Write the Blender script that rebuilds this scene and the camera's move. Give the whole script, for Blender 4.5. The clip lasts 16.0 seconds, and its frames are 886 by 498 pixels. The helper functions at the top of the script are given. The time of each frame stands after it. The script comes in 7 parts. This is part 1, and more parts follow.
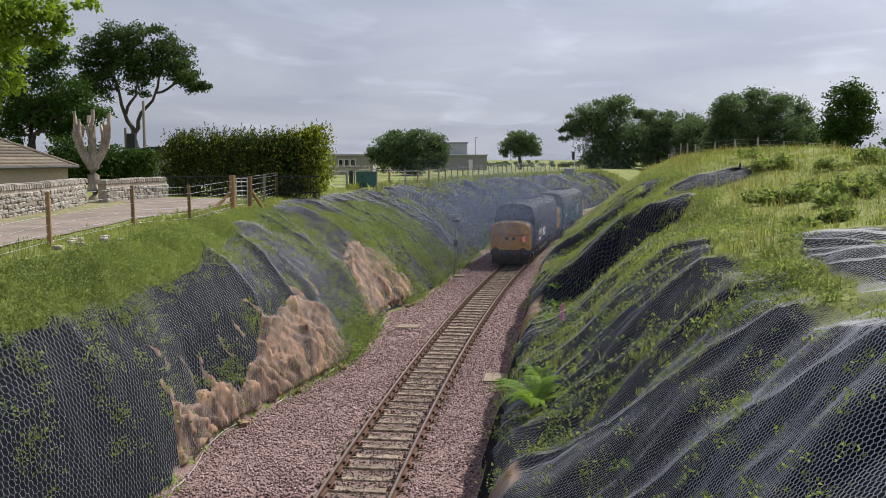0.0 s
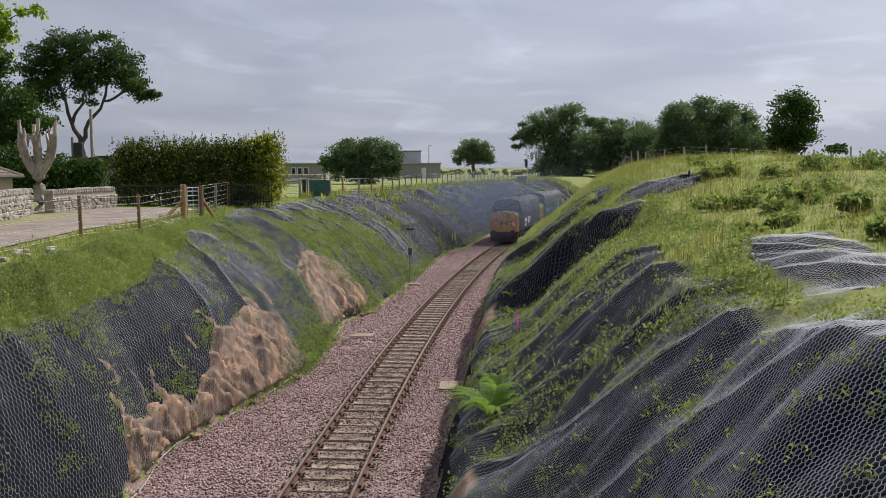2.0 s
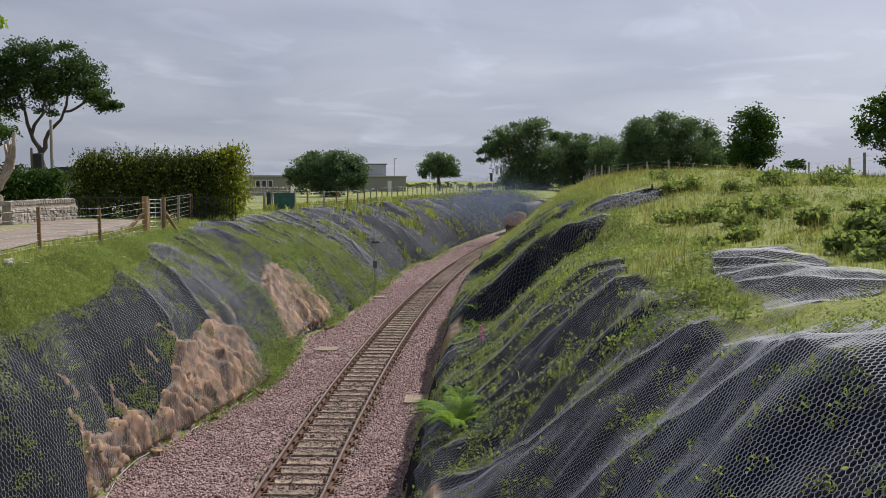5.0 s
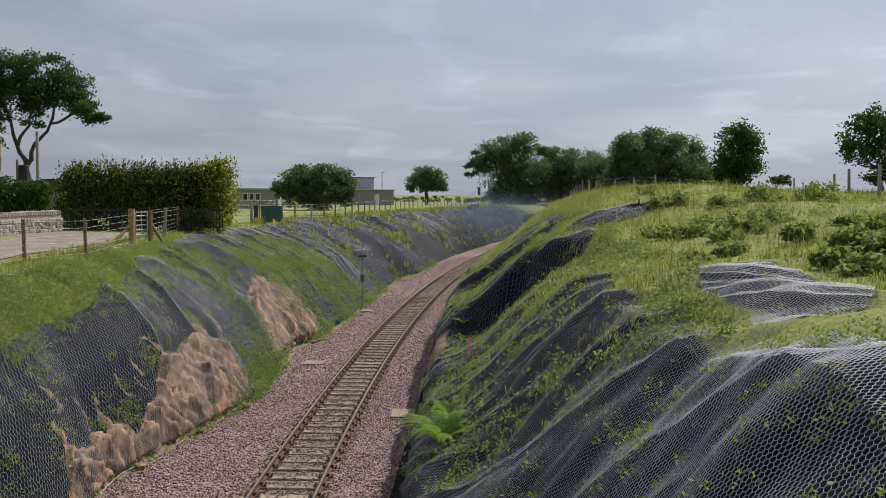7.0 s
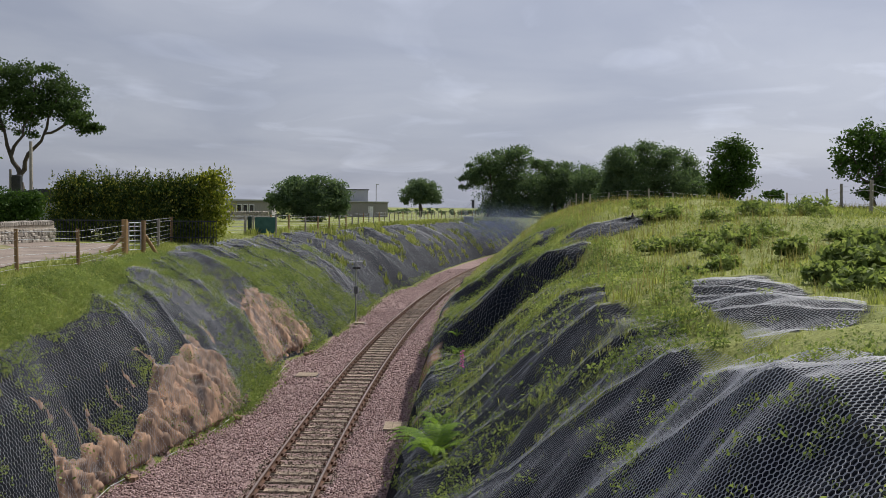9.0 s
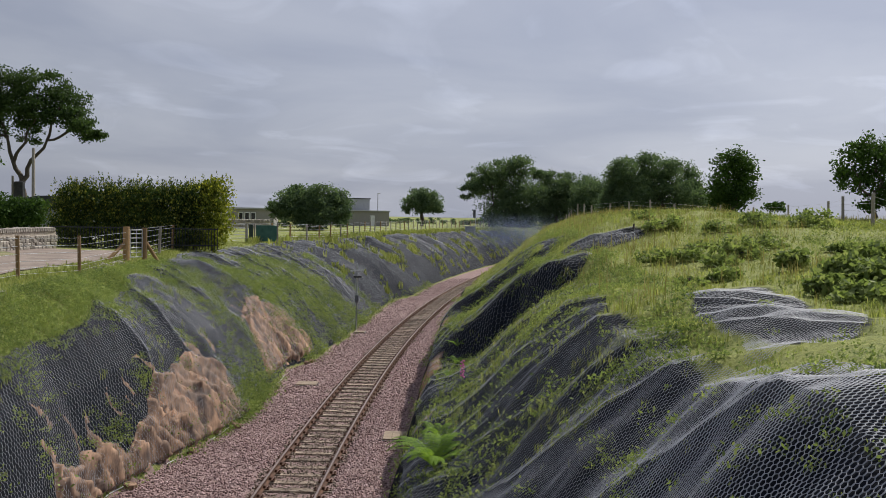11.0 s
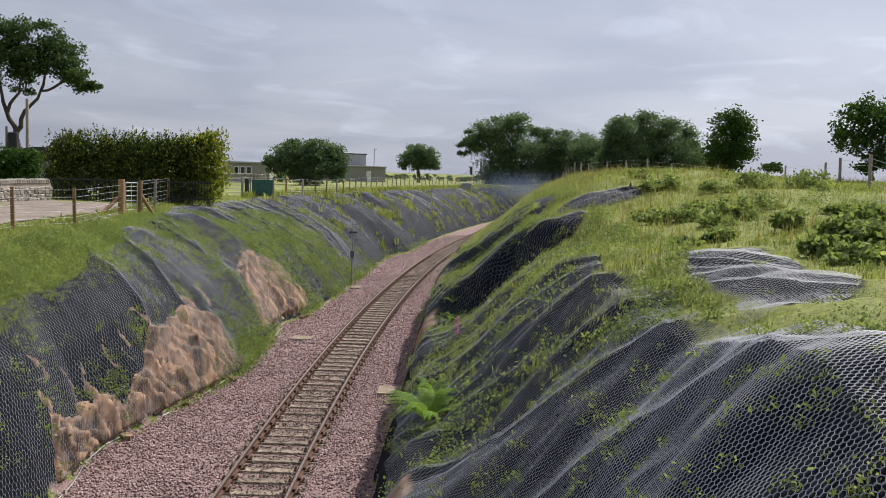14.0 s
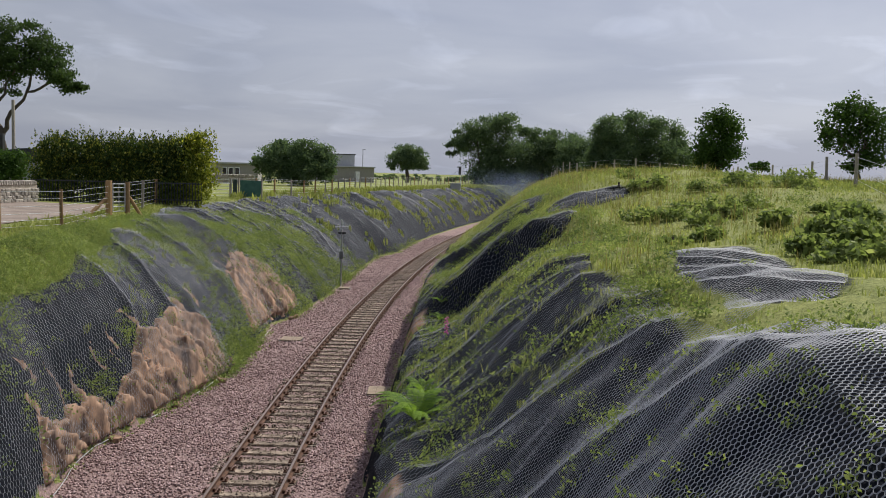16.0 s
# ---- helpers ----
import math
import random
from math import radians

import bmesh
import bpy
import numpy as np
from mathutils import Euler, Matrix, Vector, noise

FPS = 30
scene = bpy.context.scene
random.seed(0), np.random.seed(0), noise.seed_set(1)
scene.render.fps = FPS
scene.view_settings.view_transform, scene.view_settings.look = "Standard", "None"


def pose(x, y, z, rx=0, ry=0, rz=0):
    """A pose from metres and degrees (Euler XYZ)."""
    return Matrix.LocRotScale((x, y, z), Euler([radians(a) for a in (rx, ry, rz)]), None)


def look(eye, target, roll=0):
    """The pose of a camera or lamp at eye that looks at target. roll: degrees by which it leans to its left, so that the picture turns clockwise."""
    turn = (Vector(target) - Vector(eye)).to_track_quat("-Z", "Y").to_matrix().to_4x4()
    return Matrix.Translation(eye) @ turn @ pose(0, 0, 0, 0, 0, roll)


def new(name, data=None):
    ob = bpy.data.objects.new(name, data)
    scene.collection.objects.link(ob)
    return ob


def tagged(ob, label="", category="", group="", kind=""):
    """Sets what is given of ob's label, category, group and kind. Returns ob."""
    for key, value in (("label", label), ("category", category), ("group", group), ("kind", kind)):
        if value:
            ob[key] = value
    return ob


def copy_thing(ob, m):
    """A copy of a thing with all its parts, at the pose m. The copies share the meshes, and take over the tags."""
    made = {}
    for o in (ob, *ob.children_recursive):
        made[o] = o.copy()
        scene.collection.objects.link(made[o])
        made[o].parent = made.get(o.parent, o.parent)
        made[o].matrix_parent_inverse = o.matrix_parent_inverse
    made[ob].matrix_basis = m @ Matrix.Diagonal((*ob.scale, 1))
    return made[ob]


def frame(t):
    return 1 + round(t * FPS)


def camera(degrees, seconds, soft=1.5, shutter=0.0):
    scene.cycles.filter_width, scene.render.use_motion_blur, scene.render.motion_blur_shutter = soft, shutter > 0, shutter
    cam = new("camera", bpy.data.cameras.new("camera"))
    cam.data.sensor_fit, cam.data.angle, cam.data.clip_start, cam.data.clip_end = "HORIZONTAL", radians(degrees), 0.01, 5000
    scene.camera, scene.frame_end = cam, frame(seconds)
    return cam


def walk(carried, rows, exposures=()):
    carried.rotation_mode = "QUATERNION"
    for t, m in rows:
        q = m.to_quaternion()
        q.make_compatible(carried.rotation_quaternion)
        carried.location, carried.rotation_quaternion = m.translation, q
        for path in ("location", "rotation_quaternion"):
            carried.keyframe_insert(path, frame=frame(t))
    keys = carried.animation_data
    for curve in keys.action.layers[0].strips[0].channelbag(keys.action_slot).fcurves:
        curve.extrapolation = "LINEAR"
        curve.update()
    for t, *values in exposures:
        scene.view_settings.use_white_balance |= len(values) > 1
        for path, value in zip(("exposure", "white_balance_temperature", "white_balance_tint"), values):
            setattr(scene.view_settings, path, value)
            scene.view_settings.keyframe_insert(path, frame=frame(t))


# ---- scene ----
EYE_Z = 6.85
cam = camera(53.4, 16.0, soft=0.8)
PATH = [
    (0.0, pose(0, 0, EYE_Z, 84.22, 0.00, 0.00)),
    (0.5, pose(0, 0, EYE_Z, 84.45, 0.12, -1.18)),
    (1.0, pose(0, 0, EYE_Z, 84.60, 0.12, -1.89)),
    (1.5, pose(0, 0, EYE_Z, 84.67, 0.13, -2.49)),
    (2.0, pose(0, 0, EYE_Z, 84.74, 0.23, -3.00)),
    (2.5, pose(0, 0, EYE_Z, 84.84, 0.24, -3.48)),
    (3.0, pose(0, 0, EYE_Z, 84.97, 0.26, -3.92)),
    (3.5, pose(0, 0, EYE_Z, 85.12, 0.22, -4.33)),
    (4.0, pose(0, 0, EYE_Z, 85.25, 0.14, -4.66)),
    (6.5, pose(0, 0, EYE_Z, 86.27, -0.32, -5.91)),
    (7.0, pose(0, 0, EYE_Z, 86.50, -0.36, -6.04)),
    (7.5, pose(0, 0, EYE_Z, 86.72, -0.46, -6.13)),
    (8.0, pose(0, 0, EYE_Z, 86.94, -0.50, -6.23)),
    (8.5, pose(0, 0, EYE_Z, 87.13, -0.60, -6.33)),
    (9.0, pose(0, 0, EYE_Z, 87.31, -0.71, -6.43)),
    (11.5, pose(0, 0, EYE_Z, 87.97, -1.23, -6.24)),
    (12.0, pose(0, 0, EYE_Z, 87.72, -1.32, -6.18)),
    (12.5, pose(0, 0, EYE_Z, 87.17, -1.45, -6.36)),
    (13.0, pose(0, 0, EYE_Z, 86.57, -1.61, -6.51)),
    (13.5, pose(0, 0, EYE_Z, 85.85, -1.77, -6.55)),
    (14.0, pose(0, 0, EYE_Z, 85.12, -1.85, -6.56)),
    (14.5, pose(0, 0, EYE_Z, 84.67, -1.84, -6.42)),
    (15.0, pose(0, 0, EYE_Z, 84.60, -1.78, -6.50)),
    (15.5, pose(0, 0, EYE_Z, 84.79, -1.69, -6.85)),
    (16.0, pose(0, 0, EYE_Z, 85.15, -1.66, -7.29)),
]
walk(cam, PATH, [(0.0, 0.2), (1.5, 0.12), (3.5, 0.08), (6.5, 0.0), (9.0, -0.05), (11.5, -0.05), (12.5, 0.1), (13.5, 0.2), (14.5, 0.18), (15.2, 0.06), (16.0, -0.02)])

# ---- sky, sun ----
SUN_AZ, SUN_EL = radians(48), radians(50)      # azimuth from +y towards +x
world = bpy.data.worlds.new("sky")
scene.world = world
world.use_nodes = True


def build_sky():
    nt = world.node_tree
    n, l = nt.nodes, nt.links
    n.clear()
    out = n.new("ShaderNodeOutputWorld")
    bg = n.new("ShaderNodeBackground")
    bg.inputs["Strength"].default_value = 0.08
    sky = n.new("ShaderNodeTexSky")
    sky.sky_type = "NISHITA"
    sky.sun_disc = False
    sky.sun_elevation, sky.sun_rotation = SUN_EL, SUN_AZ
    sky.dust_density = 2.0
    tc = n.new("ShaderNodeTexCoord")
    sep = n.new("ShaderNodeSeparateXYZ")
    l.new(tc.outputs["Generated"], sep.inputs[0])
    # project the dome on a flat cloud layer
    add = n.new("ShaderNodeMath"); add.operation = "ADD"; add.inputs[1].default_value = 0.16
    mx = n.new("ShaderNodeMath"); mx.operation = "MAXIMUM"; mx.inputs[1].default_value = 0.0
    l.new(sep.outputs["Z"], mx.inputs[0]); l.new(mx.outputs[0], add.inputs[0])
    dx = n.new("ShaderNodeMath"); dx.operation = "DIVIDE"
    dy = n.new("ShaderNodeMath"); dy.operation = "DIVIDE"
    l.new(sep.outputs["X"], dx.inputs[0]); l.new(add.outputs[0], dx.inputs[1])
    l.new(sep.outputs["Y"], dy.inputs[0]); l.new(add.outputs[0], dy.inputs[1])
    com = n.new("ShaderNodeCombineXYZ")
    l.new(dx.outputs[0], com.inputs[0]); l.new(dy.outputs[0], com.inputs[1])
    noi = n.new("ShaderNodeTexNoise")
    noi.inputs["Scale"].default_value = 0.8
    noi.inputs["Detail"].default_value = 7.0
    noi.inputs["Roughness"].default_value = 0.5
    noi.inputs["Distortion"].default_value = 0.5
    l.new(com.outputs[0], noi.inputs["Vector"])
    ramp = n.new("ShaderNodeValToRGB")
    e = ramp.color_ramp.elements
    e[0].position, e[0].color = 0.4, (4.15, 4.5, 5.65, 1)
    e[1].position, e[1].color = 0.66, (5.5, 5.8, 6.8, 1)
    l.new(noi.outputs["Fac"], ramp.inputs["Fac"])
    # thin bright streaks of higher cloud
    wis = n.new("ShaderNodeTexNoise")
    wis.inputs["Scale"].default_value, wis.inputs["Detail"].default_value, wis.inputs["Distortion"].default_value = 1.7, 6.0, 1.1
    l.new(com.outputs[0], wis.inputs["Vector"])
    wr = n.new("ShaderNodeMapRange")
    wr.inputs["From Min"].default_value, wr.inputs["From Max"].default_value = 0.54, 0.78
    wr.inputs["To Min"].default_value, wr.inputs["To Max"].default_value = 1.0, 1.32
    l.new(wis.outputs["Fac"], wr.inputs["Value"])
    # the cloud sheet is brighter round the sun
    sunv = n.new("ShaderNodeVectorMath"); sunv.operation = "DOT_PRODUCT"
    sunv.inputs[1].default_value = (math.sin(SUN_AZ) * math.cos(SUN_EL), math.cos(SUN_AZ) * math.cos(SUN_EL), math.sin(SUN_EL))
    l.new(tc.outputs["Generated"], sunv.inputs[0])
    glow = n.new("ShaderNodeMapRange")
    glow.inputs["From Min"].default_value, glow.inputs["From Max"].default_value = 0.3, 1.0
    glow.inputs["To Min"].default_value, glow.inputs["To Max"].default_value = 0.95, 1.6
    l.new(sunv.outputs["Value"], glow.inputs["Value"])
    mul = n.new("ShaderNodeVectorMath"); mul.operation = "SCALE"
    both = n.new("ShaderNodeMath"); both.operation = "MULTIPLY"
    l.new(glow.outputs[0], both.inputs[0]); l.new(wr.outputs[0], both.inputs[1])
    l.new(ramp.outputs[0], mul.inputs[0]); l.new(both.outputs[0], mul.inputs["Scale"])
    mix = n.new("ShaderNodeMixRGB")
    mix.inputs["Fac"].default_value = 0.86
    l.new(sky.outputs[0], mix.inputs["Color1"]); l.new(mul.outputs[0], mix.inputs["Color2"])
    l.new(mix.outputs[0], bg.inputs["Color"])
    l.new(bg.outputs[0], out.inputs["Surface"])


build_sky()
sun = new("sun", bpy.data.lights.new("sun", "SUN"))
sun.data.energy, sun.data.angle, sun.data.color = 5.0, radians(0.6), (1.0, 0.96, 0.88)
sun.matrix_world = look((0, 0, 0), (-math.sin(SUN_AZ) * math.cos(SUN_EL), -math.cos(SUN_AZ) * math.cos(SUN_EL), -math.sin(SUN_EL)))

# ---- materials ----
def mat(name, build):
    m = bpy.data.materials.new(name)
    m.use_nodes = True
    nt = m.node_tree
    bsdf = nt.nodes["Principled BSDF"]
    build(nt, bsdf)
    return m


def node(nt, kind, **values):
    nd = nt.nodes.new("ShaderNode" + kind)
    for k, v in values.items():
        nd.inputs[k.replace("_", " ")].default_value = v
    return nd


def coords(nt, kind="Object"):
    tc = nt.nodes.new("ShaderNodeTexCoord")
    return tc.outputs[kind]


def noise_fac(nt, scale, detail=4.0, rough=0.55, vec=None, stretch=None):
    vec = vec or coords(nt)
    if stretch:
        mp = nt.nodes.new("ShaderNodeMapping")
        mp.inputs["Scale"].default_value = stretch
        nt.links.new(vec, mp.inputs["Vector"])
        vec = mp.outputs[0]
    nd = node(nt, "TexNoise", Scale=scale, Detail=detail, Roughness=rough)
    nt.links.new(vec, nd.inputs["Vector"])
    return nd.outputs["Fac"]


def ramp(nt, fac, stops):
    r = nt.nodes.new("ShaderNodeValToRGB")
    el = r.color_ramp.elements
    while len(el) < len(stops):
        el.new(0.5)
    for e, (p, c) in zip(el, stops):
        e.position, e.color = p, (*c, 1)
    nt.links.new(fac, r.inputs["Fac"])
    return r.outputs["Color"]


def mixc(nt, fac, a, b, mode="MIX"):
    m = nt.nodes.new("ShaderNodeMixRGB")
    m.blend_type = mode
    for sock, v in (("Fac", fac), ("Color1", a), ("Color2", b)):
        if isinstance(v, (int, float)):
            m.inputs[sock].default_value = v
        elif isinstance(v, tuple):
            m.inputs[sock].default_value = (*v, 1)
        else:
            nt.links.new(v, m.inputs[sock])
    return m.outputs[0]


def math_node(nt, op, a, b):
    m = nt.nodes.new("ShaderNodeMath")
    m.operation = op
    for i, v in enumerate((a, b)):
        if isinstance(v, (int, float)):
            m.inputs[i].default_value = v
        else:
            nt.links.new(v, m.inputs[i])
    return m.outputs[0]


def bump(nt, bsdf, fac, strength=0.5, distance=0.02):
    b = node(nt, "Bump", Strength=strength, Distance=distance)
    nt.links.new(fac, b.inputs["Height"])
    nt.links.new(b.outputs[0], bsdf.inputs["Normal"])


def surface(name, dark, light, scale=6.0, rough=0.8, metal=0.0, bump_scale=None, bump_amount=0.3, bump_depth=0.01, stain=None, stain_scale=1.2, stretch=None, spec=0.5, vary=0.0):
    def build(nt, bsdf):
        fac = noise_fac(nt, scale, 6, 0.6, stretch=stretch)
        col = ramp(nt, fac, [(0.3, dark), (0.7, light)])
        if stain:
            sf = noise_fac(nt, stain_scale, 5, 0.6)
            r = ramp(nt, sf, [(0.45, (0, 0, 0)), (0.68, (1, 1, 1))])
            col = mixc(nt, r, col, stain)
        if vary:
            oi = nt.nodes.new("ShaderNodeObjectInfo")
            v = nt.nodes.new("ShaderNodeMapRange")
            v.inputs["To Min"].default_value, v.inputs["To Max"].default_value = 1 - vary, 1 + vary
            nt.links.new(oi.outputs["Random"], v.inputs["Value"])
            sc = nt.nodes.new("ShaderNodeVectorMath"); sc.operation = "SCALE"
            nt.links.new(col, sc.inputs[0]); nt.links.new(v.outputs[0], sc.inputs["Scale"])
            col = sc.outputs[0]
        nt.links.new(col, bsdf.inputs["Base Color"])
        bsdf.inputs["Roughness"].default_value = rough
        bsdf.inputs["Metallic"].default_value = metal
        bsdf.inputs["Specular IOR Level"].default_value = spec
        bump(nt, bsdf, noise_fac(nt, bump_scale or scale * 4, 4, 0.6, stretch=stretch), bump_amount, bump_depth)
    return mat(name, build)


def leafy(name, dark, light, through_light=0.35, rough=0.6, tip=None):
    """Foliage: varied leaf by leaf, lets some light through."""
    def build(nt, bsdf):
        geo = nt.nodes.new("ShaderNodeNewGeometry")
        stops = [(0.0, dark), (0.75, light)] + ([(1.0, tip)] if tip else [])
        col = ramp(nt, geo.outputs["Random Per Island"], stops)
        big = noise_fac(nt, 0.5, 3)
        col = mixc(nt, 0.5, col, ramp(nt, big, [(0.35, dark), (0.65, light)]))
        nt.links.new(col, bsdf.inputs["Base Color"])
        bsdf.inputs["Roughness"].default_value = rough
        bsdf.inputs["Specular IOR Level"].default_value = 0.12
        tr = nt.nodes.new("ShaderNodeBsdfTranslucent")
        nt.links.new(mixc(nt, 1.0, col, (1.0, 1.0, 0.62), "MULTIPLY"), tr.inputs["Color"])
        mx = nt.nodes.new("ShaderNodeMixShader")
        mx.inputs[0].default_value = through_light
        nt.links.new(bsdf.outputs[0], mx.inputs[1]); nt.links.new(tr.outputs[0], mx.inputs[2])
        nt.links.new(mx.outputs[0], nt.nodes["Material Output"].inputs["Surface"])
    return mat(name, build)


def ground_material():
    """Grass, black matting, bare rock and ballast, laid out by the masks that the sheet carries."""
    def build(nt, bsdf):
        at = nt.nodes.new("ShaderNodeAttribute")
        at.attribute_name = "cover"
        sep = nt.nodes.new("ShaderNodeSeparateColor")
        nt.links.new(at.outputs["Color"], sep.inputs[0])
        edge = noise_fac(nt, 3.0, 6, 0.7)

        def mask(sock, lo=0.4, hi=0.6):
            s = math_node(nt, "ADD", sock, math_node(nt, "MULTIPLY", math_node(nt, "SUBTRACT", edge, 0.5), 0.55))
            r = nt.nodes.new("ShaderNodeMapRange")
            r.inputs["From Min"].default_value, r.inputs["From Max"].default_value = lo, hi
            nt.links.new(s, r.inputs["Value"])
            return r.outputs[0]
        fine = noise_fac(nt, 14.0, 6, 0.7)
        mid = noise_fac(nt, 0.7, 5, 0.6)
        grass = mixc(nt, mid, ramp(nt, fine, [(0.3, (0.055, 0.08, 0.026)), (0.7, (0.18, 0.21, 0.065))]),
                     ramp(nt, fine, [(0.3, (0.15, 0.17, 0.048)), (0.7, (0.38, 0.38, 0.125))]))
        mat_c = ramp(nt, noise_fac(nt, 5.0, 5, 0.65), [(0.3, (0.003, 0.0042, 0.0072)), (0.7, (0.011, 0.0145, 0.024))])
        rock = ramp(nt, noise_fac(nt, 2.2, 8, 0.68), [(0.3, (0.15, 0.085, 0.055)), (0.5, (0.34, 0.2, 0.13)), (0.72, (0.48, 0.34, 0.25))])
        stone = ramp(nt, noise_fac(nt, 22.0, 5, 0.7), [(0.3, (0.09, 0.06, 0.055)), (0.5, (0.24, 0.165, 0.155)), (0.7, (0.42, 0.31, 0.3))])
        col = mixc(nt, mask(sep.outputs[0], 0.3, 0.5), grass, mat_c)
        col = mixc(nt, mask(sep.outputs[1]), col, rock)
        col = mixc(nt, mask(sep.outputs[2]), col, stone)
        nt.links.new(col, bsdf.inputs["Base Color"])
        bsdf.inputs["Roughness"].default_value = 0.85
        bsdf.inputs["Specular IOR Level"].default_value = 0.12
        h = math_node(nt, "ADD", noise_fac(nt, 9.0, 8, 0.7), math_node(nt, "MULTIPLY", noise_fac(nt, 2.0, 6, 0.7), math_node(nt, "MULTIPLY", sep.outputs[1], 4.0)))
        bump(nt, bsdf, h, 0.8, 0.06)
    return mat("ground_cover", build)


M_GROUND = ground_material()
M_ROAD = surface("gravel_road", (0.17, 0.13, 0.108), (0.275, 0.225, 0.19), 5, 0.95, bump_scale=60, bump_amount=0.5, stain=(0.14, 0.11, 0.09), stain_scale=0.6)
M_RAIL = surface("rusty_steel", (0.075, 0.035, 0.022), (0.17, 0.085, 0.05), 20, 0.75, 0.3, stain=(0.05, 0.03, 0.025), stain_scale=6)
M_RAILHEAD = surface("worn_rail_head", (0.17, 0.12, 0.1), (0.34, 0.28, 0.25), 15, 0.42, 0.8)
M_SLEEPER = surface("weathered_sleeper", (0.17, 0.13, 0.095), (0.42, 0.34, 0.26), 7, 0.9, stretch=(1, 9, 9), bump_amount=0.6, stain=(0.08, 0.055, 0.04), stain_scale=3, vary=0.3)
def stone_chips(name, dark, middle, light):
    def build(nt, bsdf):
        geo = nt.nodes.new("ShaderNodeNewGeometry")
        nt.links.new(ramp(nt, geo.outputs["Random Per Island"], [(0.0, dark), (0.5, middle), (1.0, light)]), bsdf.inputs["Base Color"])
        bsdf.inputs["Roughness"].default_value = 0.88
    return mat(name, build)


M_BALLAST = stone_chips("ballast_stone", (0.09, 0.052, 0.052), (0.245, 0.155, 0.15), (0.46, 0.34, 0.33))
M_DIRTBALLAST = stone_chips("oily_ballast_stone", (0.06, 0.045, 0.035), (0.15, 0.115, 0.09), (0.27, 0.215, 0.175))
M_WIRE = surface("galvanised_wire", (0.2, 0.21, 0.235), (0.32, 0.33, 0.36), 3, 0.55, 0.0, spec=0.3)
M_WOOD = surface("treated_timber", (0.2, 0.12, 0.055), (0.36, 0.23, 0.11), 6, 0.85, stretch=(9, 9, 1), vary=0.25)
M_OLDWOOD = surface("silvered_timber", (0.2, 0.18, 0.15), (0.38, 0.345, 0.3), 6, 0.9, stretch=(9, 9, 1), vary=0.25)
M_STEEL = surface("galvanised_steel", (0.42, 0.43, 0.45), (0.6, 0.61, 0.63), 8, 0.4, 0.7)
M_BARK = surface("bark", (0.045, 0.035, 0.028), (0.12, 0.1, 0.08), 5, 0.95, stretch=(4, 4, 1), bump_amount=0.8, bump_depth=0.04)
M_PALEBARK = surface("pale_bark", (0.27, 0.22, 0.17), (0.5, 0.44, 0.37), 4, 0.9, stretch=(3, 3, 1), stain=(0.2, 0.16, 0.12), stain_scale=2, bump_amount=0.6, bump_depth=0.03)
M_LEAF = leafy("tree_leaf", (0.025, 0.055, 0.015), (0.075, 0.14, 0.03), 0.35)
# lit copy of the tree leaf: sunshine put into the colour, brighter and yellower
M_LEAF_SUNLIT = leafy("sun_brightened_leaf", (0.12, 0.2, 0.03), (0.3, 0.42, 0.06), 0.6)
M_LEAF_DARK = leafy("dark_leaf", (0.028, 0.055, 0.02), (0.08, 0.13, 0.042), 0.4)
M_CONIFER = leafy("cypress_foliage", (0.018, 0.04, 0.014), (0.11, 0.155, 0.032), 0.42, tip=(0.62, 0.6, 0.1))
M_CONIFER_GOLD = leafy("golden_cypress_foliage", (0.05, 0.08, 0.016), (0.3, 0.34, 0.045), 0.5, tip=(0.7, 0.66, 0.1))
M_GRASS = leafy("grass_blade", (0.13, 0.165, 0.05), (0.36, 0.4, 0.13), 0.52, tip=(0.6, 0.55, 0.3))
M_DRYGRASS = leafy("seeding_grass", (0.15, 0.15, 0.05), (0.32, 0.28, 0.12), 0.4, tip=(0.42, 0.34, 0.2))
M_WEED = leafy("weed_leaf", (0.08, 0.125, 0.045), (0.29, 0.36, 0.125), 0.52, tip=(0.52, 0.56, 0.25))
M_FERN = leafy("fern_frond", (0.09, 0.17, 0.03), (0.26, 0.4, 0.06), 0.5)
# distance haze is mixed into this leaf colour: paler and bluer than near leaves
M_LEAF_HAZED = leafy("hazed_far_leaf", (0.055, 0.1, 0.062), (0.16, 0.225, 0.12), 0.5)

# ---- mesh helpers ----
def part(name, bm, material, parent=None, label=""):
    me = bpy.data.meshes.new(name)
    bm.to_mesh(me)
    bm.free()
    me.materials.append(material)
    ob = new(name, me)
    if parent:
        ob.parent = parent
    return tagged(ob, label)


def mesh_object(name, verts, faces, material, parent=None, label="", smooth=False):
    """One mesh from arrays: verts (n, 3) and faces (m, 3 or 4)."""
    verts, faces = np.asarray(verts, dtype=np.float32), np.asarray(faces, dtype=np.int32)
    me = bpy.data.meshes.new(name)
    k = faces.shape[1]
    me.vertices.add(len(verts))
    me.vertices.foreach_set("co", verts.ravel())
    me.loops.add(faces.size)
    me.loops.foreach_set("vertex_index", faces.ravel())
    me.polygons.add(len(faces))
    me.polygons.foreach_set("loop_start", np.arange(0, faces.size, k, dtype=np.int32))
    if smooth:
        me.polygons.foreach_set("use_smooth", np.ones(len(faces), dtype=bool))
    me.update(calc_edges=True)
    me.validate()
    me.materials.append(material)
    ob = new(name, me)
    if parent:
        ob.parent = parent
    return tagged(ob, label)


def empty(name, m=None):
    ob = new(name)
    ob.empty_display_size = 0.2
    if m is not None:
        ob.matrix_world = m
    return ob


